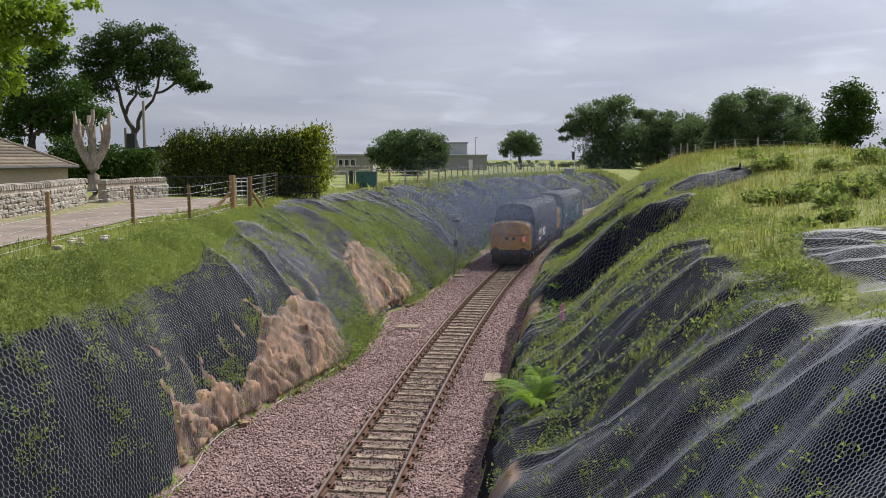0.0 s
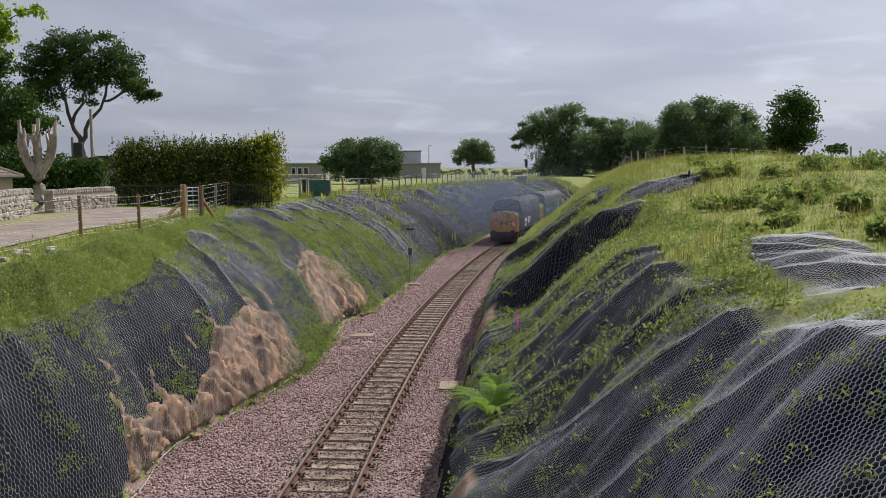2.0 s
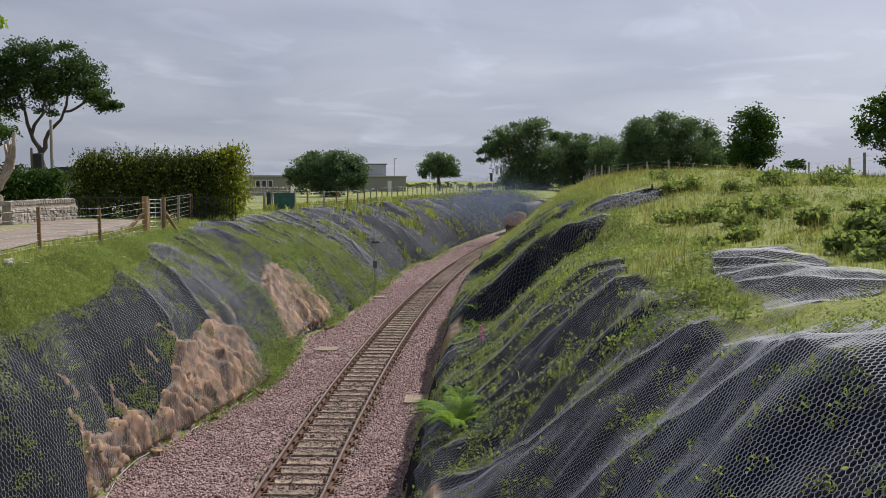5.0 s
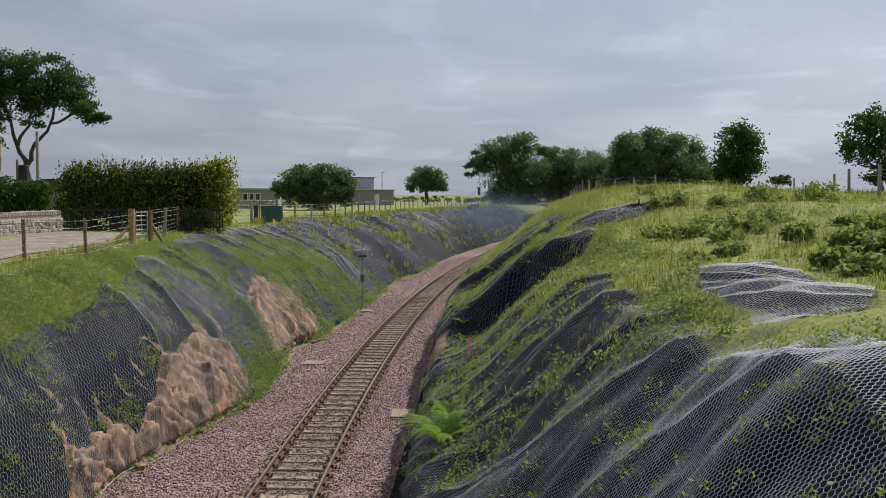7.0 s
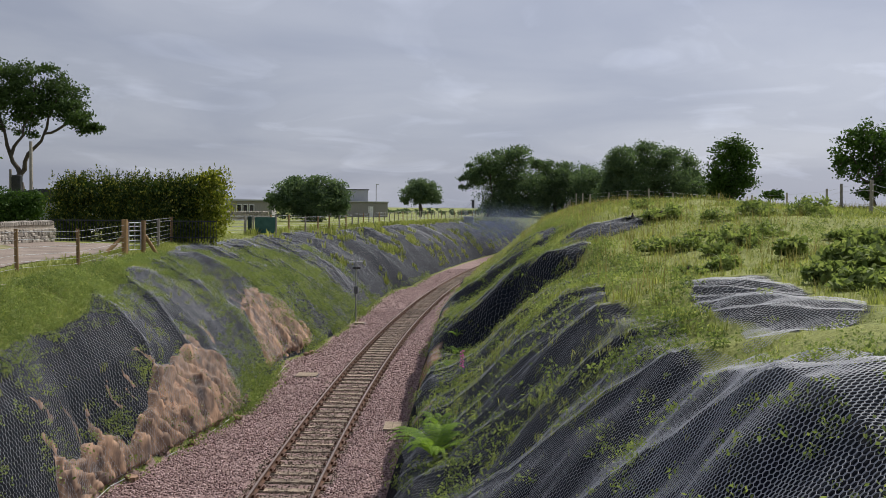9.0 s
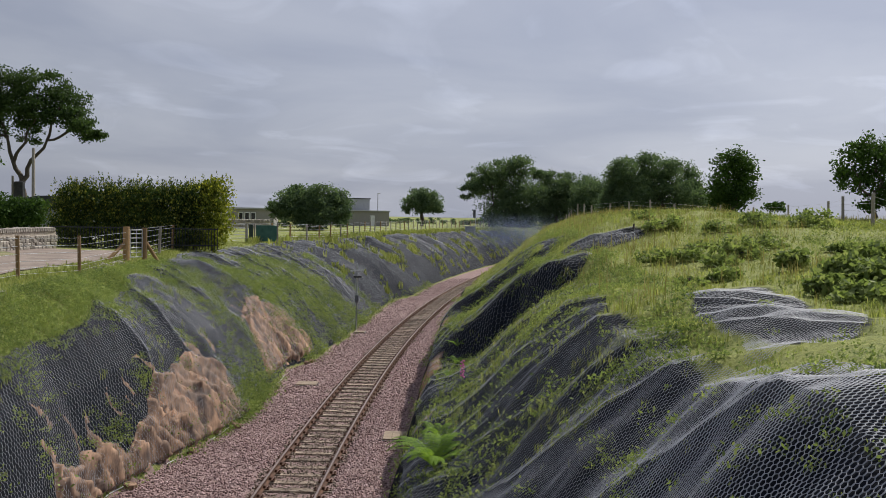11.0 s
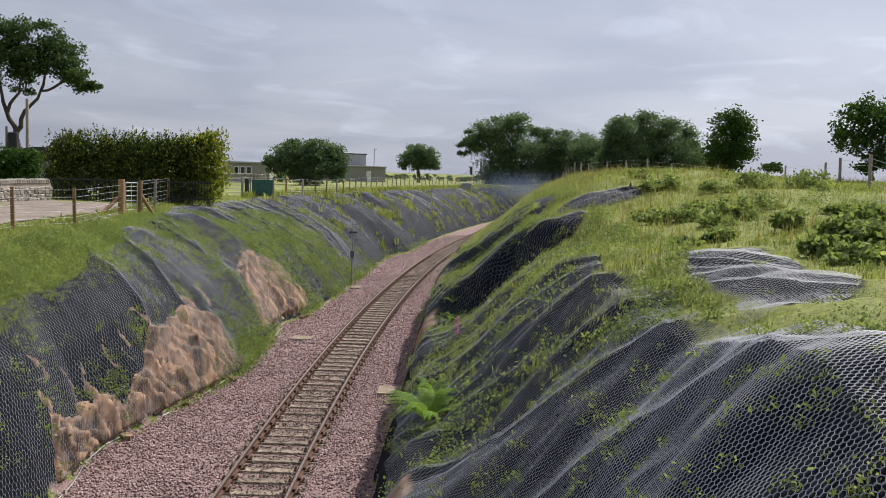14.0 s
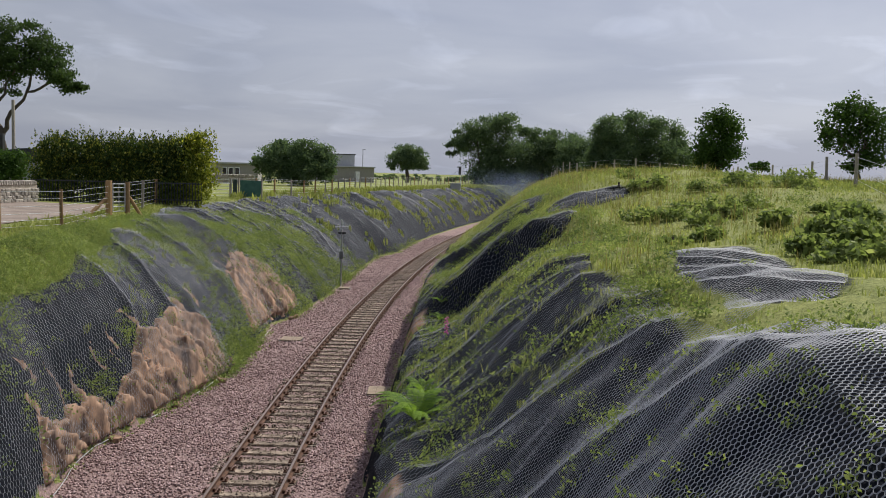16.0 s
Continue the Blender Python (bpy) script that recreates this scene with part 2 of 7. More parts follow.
def box(bm, x0, x1, y0, y1, z0, z1, bevel=0.0):
    r = bmesh.ops.create_cube(bm, size=1, matrix=Matrix.Translation(((x0 + x1) / 2, (y0 + y1) / 2, (z0 + z1) / 2)) @ Matrix.Diagonal((x1 - x0, y1 - y0, z1 - z0, 1)))
    if bevel:
        es = list({e for v in r["verts"] for e in v.link_edges})
        bmesh.ops.bevel(bm, geom=es, offset=bevel, segments=1, affect="EDGES")
    return bm


def rod(bm, a, b, r0, r1=None, n=8):
    a, b = Vector(a), Vector(b)
    r1 = r0 if r1 is None else r1
    q = (b - a).to_track_quat("Z", "Y").to_matrix().to_4x4()
    bmesh.ops.create_cone(bm, cap_ends=True, segments=n, radius1=r0, radius2=r1, depth=(b - a).length, matrix=Matrix.Translation((a + b) / 2) @ q)
    return bm


RNG = np.random.default_rng(7)
LATTICE = np.random.default_rng(3).random((256, 256))


def field(x, y, octaves=4, rough=0.5):
    """Smooth value noise in -1..1 over arrays."""
    x, y = np.asarray(x, float), np.asarray(y, float)
    total, amp, norm = np.zeros(np.broadcast(x, y).shape), 1.0, 0.0
    for o in range(octaves):
        xi, yi = np.floor(x).astype(int), np.floor(y).astype(int)
        fx, fy = x - xi, y - yi
        fx, fy = fx * fx * (3 - 2 * fx), fy * fy * (3 - 2 * fy)
        g = lambda i, j: LATTICE[(xi + i + 17 * o) % 256, (yi + j + 31 * o) % 256]
        v = (g(0, 0) * (1 - fx) + g(1, 0) * fx) * (1 - fy) + (g(0, 1) * (1 - fx) + g(1, 1) * fx) * fy
        total += amp * (2 * v - 1)
        norm += amp
        amp *= rough
        x, y = x * 2.03 + 5.1, y * 2.03 + 9.7
    return total / norm


def smooth(a, b, x):
    t = np.clip((np.asarray(x, float) - a) / (b - a), 0, 1)
    return t * t * (3 - 2 * t)


# ---- the lie of the land ----
def centre(y):
    """x of the track's middle line: a curve to the right."""
    y = np.asarray(y, float)
    k = np.clip(y, -30, 260)
    return 0.001179 * k * k + 0.07286 * k - 3.474 + (0.002358 * k + 0.07286) * (y - k)


def slope(y):
    return 0.002358 * np.clip(y, -30, 260) + 0.07286


TOE_L = ([-60, 15, 18, 21.5, 25, 28, 30, 35.7, 40, 42, 50, 62, 73, 77, 88, 300], [-4.0, -4.0, -4.0, -4.4, -3.8, -3.3, -3.0, -3.4, -3.7, -3.1, -2.9, -3.4, -3.8, -2.9, -3.3, -3.3])
CREST_L = ([-60, 12, 20, 27, 37, 48, 60, 70, 100, 300], [-6.6, -6.6, -6.7, -7.6, -8.6, -10.4, -11.2, -11.4, -10.0, -10.0])
TOE_R = ([-60, 12, 20, 28, 36, 300], [2.55, 2.55, 2.55, 2.75, 2.6, 2.6])


def toe_right(y):
    """The foot of the right bank, slightly ragged."""
    return np.interp(y, *TOE_R) + 0.16 * field(np.asarray(y, float) * 0.7, np.asarray(y, float) * 0 + 5.5, 3)


def side(x, y):
    """Distance from the track's middle line, to the right positive."""
    return (np.asarray(x, float) - centre(y)) / np.sqrt(1 + slope(y) ** 2)


def left_fraction(y, d):
    toe, crest = np.interp(y, *TOE_L), np.interp(y, *CREST_L)
    return (toe - d) / (toe - crest)


def height(x, y):
    x, y = np.asarray(x, float), np.asarray(y, float)
    d = side(x, y)
    cut = 1 - smooth(300, 420, y)
    # left bank
    p = left_fraction(y, d)
    zl = np.interp(p, [0, 0.1, 0.3, 0.55, 0.8, 1.0, 1.12], [-0.2, 0.95, 2.55, 3.6, 4.3, 4.68, 4.8])
    zl = zl + smooth(1.1, 1.6, p) * 0.1
    on = smooth(0.02, 0.25, p) * (1 - smooth(0.8, 1.1, p))
    zl = zl + on * (0.34 * field(y * 0.26 + 0.1 * d + 4, d * 0.14, 2) + 0.2 * np.clip(1 - np.abs(field(y * 0.42 + 0.3 * d, d * 0.12 + 9, 2)) * 2.6, 0, 1) ** 2 + 0.12 * field(y * 0.8, d * 0.7, 3))
    zl = zl + smooth(0.9, 1.2, p) * 0.05 * field(x * 0.4, y * 0.4, 3)
    # right bank
    q = d - toe_right(y)
    near = 1 - smooth(20, 40, y)
    zr = near * np.interp(q, [0, 0.12, 0.4, 0.75, 1.4, 2.2, 3.0, 4.2, 5.4, 9, 18, 40, 120], [-0.2, 0.4, 1.3, 1.75, 2.1, 2.75, 3.65, 4.8, 5.2, 5.6, 6.35, 6.85, 7.0])
    zr = zr + (1 - near) * np.interp(q, [0, 0.15, 0.5, 1.0, 2.0, 4.0, 6.0, 8.5, 12, 18, 40, 120], [-0.2, 0.8, 1.8, 2.2, 2.8, 4.5, 6.0, 7.05, 7.35, 6.95, 6.95, 7.0])
    onr = smooth(0.1, 0.8, q) * (1 - smooth(5, 9, q))
    zr = zr + onr * (0.26 * field(y * 0.34 + 0.2 * d + 21, d * 0.3, 2) + 0.13 * np.clip(1 - np.abs(field(0.6 * (y + 0.9 * d) + 30, d * 0.16, 2)) * 2.2, 0, 1) ** 2 + 0.12 * field(y * 1.1, d * 0.9 + 7, 3))
    # two sagging steps in the sheet
    for y0, y1, h, w in ((30.8, 26.2, 0.75, 1.1), (41.5, 37.5, 0.4, 1.0)):
        line = y0 + (y1 - y0) * (d - 4.0) / 4.5 + 0.7 * field(d * 0.8, y0 + 0 * d, 2)
        u = y - line
        zr = zr + h * smooth(2.9, 4.4, d) * (1 - smooth(6.4, 9.2, d)) * (smooth(-w / 2, w / 2, u) - 0.5) * np.exp(-(u / 4.0) ** 2) * 1.6
    # the hump and the heap of spare net near the bridge
    zr = zr + 0.42 * (1 - smooth(6.0, 13.5, y)) * smooth(1.6, 3.0, q) * (1 - smooth(7, 12, q)) + 0.22 * np.exp(-((y - 6.7) / 0.9) ** 2 - ((d - 5.9) / 1.0) ** 2)
    zr = zr + 0.1 * np.exp(-((y - 14.3) / 3.2) ** 2 - ((d - 9.0 - 0.17 * (y - 14.0)) / 0.8) ** 2)
    zr = zr + smooth(4, 8, q) * 0.14 * field(x * 0.45, y * 0.45, 4)
    mid = -0.22 + 0.075 * smooth(0.86, 1.02, np.abs(d)) - 0.03 * smooth(1.8, 2.6, np.abs(d))
    z = np.where(p > 0, zl, np.where(q > 0, zr, mid))
    flat = np.where(d < 0, 4.9, 7.0)
    return cut * z + (1 - cut) * flat


def net_left(y, d):
    """Where the left bank is netted (above 0.5)."""
    p = left_fraction(y, d)
    edge = np.interp(y, [15, 25, 28, 31, 38, 46], [0.6, 0.62, 0.76, 0.84, 0.95, 1.02]) + 0.07 * field(y * 0.5, y * 0 + 3, 3)
    return smooth(0.0, 0.03, p) * (1 - smooth(edge - 0.06, edge + 0.06, p)) * (1 - smooth(150, 170, y))


def net_right(y, d):
    q = d - toe_right(y)
    top = 4.6 + 0.7 * field(y * 0.3, y * 0 + 11, 3)
    top = top + 0.9 * np.exp(-((y - 6) / 2.4) ** 2) + 1.2 * np.exp(-((y - 28.5) / 1.6) ** 2) + 1.2 * np.exp(-((y - 39.5) / 2.0) ** 2)
    m = smooth(0.3, 0.6, q) * (1 - smooth(top - 0.3, top + 0.3, q))
    heap = np.maximum(np.exp(-((y - 14.0) / 4.4) ** 4 - ((d - 9.0 - 0.17 * (y - 14.0) + 0.5 * field(y * 0.7, d * 0.4 + 3, 3)) / 1.0) ** 4), np.exp(-((y - 32.2) / 1.7) ** 4 - ((d - 9.4) / 1.6) ** 4))
    return np.maximum(m * (1 - smooth(50, 58, y)), heap)


def covers(x, y):
    """Masks of black matting (with shade painted in along the right foot), bare rock and ballast."""
    d = side(x, y)
    p = left_fraction(y, d)
    q = d - toe_right(y)
    green = field(x * 0.55 + 3, y * 0.55, 4, 0.6)
    left_green = smooth(0.05, 0.32, green + 0.25 * smooth(44, 50, y) * (1 - smooth(56, 62, y)) + 0.45 * smooth(0.72, 0.95, p) * (1 - smooth(26, 31, y)))
    black = net_left(y, d) * (1 - 0.3 * left_green)
    right_green = smooth(-0.04, 0.2, green + 0.16 * smooth(1.5, 4.5, q) * smooth(12, 18, y) - 0.2 * np.exp(-((y - 6.5) / 3.0) ** 2))
    right_green = right_green * (1 - smooth(7.6, 8.1, d))
    step = np.maximum(np.exp(-((y - 30.6 + 4.2 * (d - 4) / 4.5) / 0.7) ** 4), np.exp(-((y - 41.3 + 4 * (d - 4) / 4.5) / 0.7) ** 4)) * (1 - smooth(8.3, 9.2, d))
    black = np.maximum(black, net_right(y, d) * np.maximum(1 - 0.52 * right_green * smooth(0.9, 2.0, q), step))
    moss = np.exp(-(((y - 9.4) / 2.5) ** 2 + ((d - 7.65 + 0.1 * (y - 9.4)) / 0.8) ** 2) ** 2)
    black = black * (1 - moss)
    # shade at the right bank's foot, painted as a black strip
    black = np.maximum(black, smooth(0.0, 0.05, q) * (1 - smooth(0.55, 0.8, q)))
    ragged = 0.06 * field(y * 1.1, p * 4, 2, 0.6)
    top = np.interp(y, [18.8, 19.6, 21.2, 22.6, 23.4, 24.4, 26.0, 27.2, 28.0, 29.2, 30.2, 30.7], [0.0, 0.11, 0.12, 0.07, 0.05, 0.14, 0.2, 0.24, 0.27, 0.23, 0.18, 0.0])
    rock = smooth(0.005, 0.03, p) * (1 - smooth(top - 0.03, top + 0.03, p + ragged)) * (top > 0.01)
    top = np.interp(y, [36.0, 36.8, 38.0, 39.2, 41.0, 42.6, 43.3], [0.0, 0.2, 0.3, 0.34, 0.33, 0.26, 0.0])
    rock = np.maximum(rock, smooth(0.02, 0.06, p) * (1 - smooth(top - 0.04, top + 0.04, p + ragged)) * (top > 0.01))
    rock = np.maximum(rock, 0.75 * smooth(0.0, 0.1, q) * (1 - smooth(0.6, 1.3, q)) * smooth(-0.1, 0.2, field(y * 0.3 + 50, q * 0 + 2, 3)))
    bal = np.where((p < 0) & (q < 0), 1.0, 0.0)
    return black, rock, bal


def build_ground():
    ys = np.concatenate([[-800, -300, -120, -60, -30], np.arange(-14, 4, 1.0), np.arange(4, 52, 0.16), np.arange(52, 110, 0.5), np.arange(110, 172, 1.2), np.arange(172, 300, 4.0), [320, 360, 400, 450, 520, 620, 800, 1100, 1600, 2500, 4000]])
    offs = np.concatenate([[-4000, -2500, -1500, -800, -400, -200, -120, -80, -60, -45, -35, -28, -24, -20, -17, -15], np.arange(-13.6, -2.4, 0.14), np.arange(-2.4, 2.4, 0.16), np.arange(2.4, 13, 0.14),
                           [13.4, 14, 14.6, 15.4, 16.4, 17.5, 19, 21, 23.5, 26.5, 30, 36, 45, 60, 80, 120, 200, 400, 800, 1500, 2500, 4000]])
    Y, O = np.meshgrid(ys, offs, indexing="ij")
    X = centre(Y) + O * np.sqrt(1 + slope(Y) ** 2)
    Z = height(X, Y)
    n, m = Y.shape
    verts = np.stack([X, Y, Z], -1).reshape(-1, 3)
    i = np.arange(n * m).reshape(n, m)
    faces = np.stack([i[:-1, :-1], i[:-1, 1:], i[1:, 1:], i[1:, :-1]], -1).reshape(-1, 4)
    ob = mesh_object("ground", verts, faces, M_GROUND, smooth=True)
    black, rock, bal = covers(X, Y)
    col = np.stack([black, rock, bal, np.ones_like(black)], -1).astype(np.float32).reshape(-1)
    at = ob.data.color_attributes.new("cover", "FLOAT_COLOR", "POINT")
    at.data.foreach_set("color", col)
    return tagged(ob, "railway cutting with grassy banks, black matting and bare rock", "ground", kind="structure")


build_ground()


def strip_on_ground(name, xy_left, xy_right, lift, material, label, category, across=14):
    """A sheet between two edge lines, laid a little above the ground."""
    a, b = np.array(xy_left, float), np.array(xy_right, float)
    n = 90
    ta = np.linspace(0, 1, n)
    ia = np.stack([np.interp(ta, np.linspace(0, 1, len(a)), a[:, k]) for k in (0, 1)], -1)
    ib = np.stack([np.interp(ta, np.linspace(0, 1, len(b)), b[:, k]) for k in (0, 1)], -1)
    w = np.linspace(0, 1, across)[None, :, None]
    g = ia[:, None, :] * (1 - w) + ib[:, None, :] * w
    z = height(g[..., 0], g[..., 1]) + lift
    v = np.concatenate([g, z[..., None]], -1).reshape(-1, 3)
    i = np.arange(n * across).reshape(n, across)
    f = np.stack([i[:-1, :-1], i[:-1, 1:], i[1:, 1:], i[1:, :-1]], -1).reshape(-1, 4)
    return tagged(mesh_object(name, v, f, material, smooth=True), label, category, kind="structure")


strip_on_ground("road", [(-14.0, -10), (-13.6, 18), (-13.4, 30), (-13.6, 39), (-18, 46)], [(-9.6, -10), (-9.7, 18), (-10.2, 28), (-9.7, 37), (-9.9, 44)], 0.03, M_ROAD, "pale gravel farm drive beside the cutting fence", "road")
M_VERGE = surface("trodden_verge", (0.13, 0.11, 0.055), (0.3, 0.26, 0.14), 4, 0.95, bump_scale=30, bump_amount=0.6, stain=(0.12, 0.14, 0.05), stain_scale=1.1)
strip_on_ground("verge", [(-18.5, -10), (-18.2, 18), (-17.8, 30), (-17.5, 41), (-19, 47)], [(-13.8, -10), (-13.4, 18), (-13.2, 30), (-13.4, 39), (-17.6, 46)], 0.022, M_VERGE, "dry trodden verge below the stone wall", "verge")

# ---- railway ----
def along(y, d, z=0.0):
    """A place beside the track and the frame of the track there."""
    s = float(slope(y))
    c = math.sqrt(1 + s * s)
    return Matrix.Translation((float(centre(y)) + d / c, y - d * s / c, z)) @ Matrix.Rotation(-math.atan(s), 4, "Z")


def arc_places(y0, y1, step):
    y = y0
    while y < y1:
        yield y
        y += step / math.sqrt(1 + float(slope(y)) ** 2)


def build_track():
    track = tagged(empty("railway_track"), "single railway track with rusty rails on wooden sleepers", "railway track", kind="structure")
    foot = [(-0.07, -0.155), (0.07, -0.155), (0.07, -0.14), (0.012, -0.12), (0.012, -0.04), (0.034, -0.032), (0.034, -0.002), (-0.034, -0.002), (-0.034, -0.032), (-0.012, -0.04), (-0.012, -0.12), (-0.07, -0.14)]
    for sgn in (-1, 1):
        ys = list(arc_places(-20, 255, 1.5))
        rings = [[along(y, sgn * 0.7525) @ Vector((px, 0, pz)) for px, pz in foot] for y in ys]
        k = len(foot)
        v = [tuple(p) for r in rings for p in r]
        f = [(a * k + j, a * k + (j + 1) % k, (a + 1) * k + (j + 1) % k, (a + 1) * k + j) for a in range(len(ys) - 1) for j in range(k)]
        mesh_object("rail", v, f, M_RAIL, track, "rusty steel rail")
        hv = [tuple(along(y, sgn * 0.7525) @ Vector((px, 0, 0.0))) for y in ys for px in (-0.028, 0.028)]
        hf = [(2 * a, 2 * a + 1, 2 * a + 3, 2 * a + 2) for a in range(len(ys) - 1)]
        mesh_object("rail_head", hv, hf, M_RAILHEAD, track, "worn running surface")
    bm = bmesh.new()
    box(bm, -1.28, 1.28, -0.125, 0.125, -0.3, -0.158, 0.012)
    sl = part("sleeper", bm, M_SLEEPER, track)
    bm = bmesh.new()
    box(bm, -0.19, 0.19, -0.09, 0.09, -0.158, -0.13, 0.008)
    for sx in (-1, 1):
        box(bm, sx * 0.06 - 0.03, sx * 0.06 + 0.03, -0.06, 0.06, -0.135, -0.06, 0.01)
        rod(bm, (sx * 0.15, 0.05, -0.14), (sx * 0.15, 0.05, -0.09), 0.022, n=6)
        rod(bm, (sx * 0.15, -0.05, -0.14), (sx * 0.15, -0.05, -0.09), 0.022, n=6)
    ch = part("rail_chair", bm, M_RAIL, track)
    rnd = random.Random(5)
    first = True
    for y in arc_places(2, 118, 0.71):
        m = along(y, rnd.uniform(-0.04, 0.04)) @ Matrix.Rotation(rnd.uniform(-0.012, 0.012), 4, "Z") @ Matrix.Translation((0, 0, rnd.uniform(-0.035, 0.0)))
        o = sl if first else new("sleeper", sl.data)
        o.parent, o.matrix_local = track, m
        if y < 75:
            for sgn in (-1, 1):
                c = ch if first and sgn < 0 else new("rail_chair", ch.data)
                c.parent, c.matrix_local = track, along(y, sgn * 0.7525)
        first = False


build_track()


def stones(name, places, sizes, material, label, seed):
    """Crushed stones, each a lopsided eight-faced lump, as one mesh."""
    rng = np.random.default_rng(seed)
    n = len(places)
    base = np.array([(1, 0, 0), (-1, 0, 0), (0, 1, 0), (0, -1, 0), (0, 0, 1), (0, 0, -1)], float)
    v = base[None] * rng.uniform(0.55, 1.2, (n, 6, 1)) + rng.uniform(-0.25, 0.25, (n, 6, 3))
    a = rng.uniform(0, 6.28, n)
    b = rng.uniform(-0.9, 0.9, n)
    ca, sa, cb, sb = np.cos(a), np.sin(a), np.cos(b), np.sin(b)
    x = v[..., 0] * cb[:, None] + v[..., 2] * sb[:, None]
    z = -v[..., 0] * sb[:, None] + v[..., 2] * cb[:, None]
    v = np.stack([x * ca[:, None] - v[..., 1] * sa[:, None], x * sa[:, None] + v[..., 1] * ca[:, None], z * 0.8], -1)
    v = v * sizes[:, None, None] + places[:, None, :]
    tri = np.array([(0, 2, 4), (2, 1, 4), (1, 3, 4), (3, 0, 4), (2, 0, 5), (1, 2, 5), (3, 1, 5), (0, 3, 5)])
    f = (tri[None] + 6 * np.arange(n)[:, None, None]).reshape(-1, 3)
    return tagged(mesh_object(name, v.reshape(-1, 3), f, material), label, "ballast", kind="stuff")


def build_ballast():
    rng = np.random.default_rng(11)
    y = np.concatenate([rng.uniform(14, 34, 34000), rng.uniform(34, 60, 20000), rng.uniform(60, 100, 9000)])
    d = rng.uniform(-4.4, 2.9, len(y))
    x = centre(y) + d * np.sqrt(1 + slope(y) ** 2)
    p = left_fraction(y, d)
    q = d - toe_right(y)
    four = np.abs(d) < 0.69
    keep = (p < 0.01) & (q < 0.06) & ((np.abs(np.abs(d) - 0.7525) > 0.1))
    z = height(x, y) + 0.012 + 0.02 * field(x * 1.5, y * 1.5, 3)
    z = np.where(four, -0.2 + rng.uniform(-0.03, 0.05, len(y)), z)
    size = rng.uniform(0.022, 0.05, len(y)) * np.where(y > 34, 1.25, 1) * np.where(y > 60, 1.3, 1)
    P = np.stack([x, y, z], -1)
    oily = np.abs(d) + 0.35 * field(x, y, 3) < 0.98
    k = keep & ~oily
    stones("ballast", P[k], size[k], M_BALLAST, "pinkish crushed granite ballast beside the rails", 1)
    k = keep & oily
    stones("ballast", P[k], size[k] * 0.8, M_DIRTBALLAST, "oily brown ballast between the rails", 2)


build_ballast()

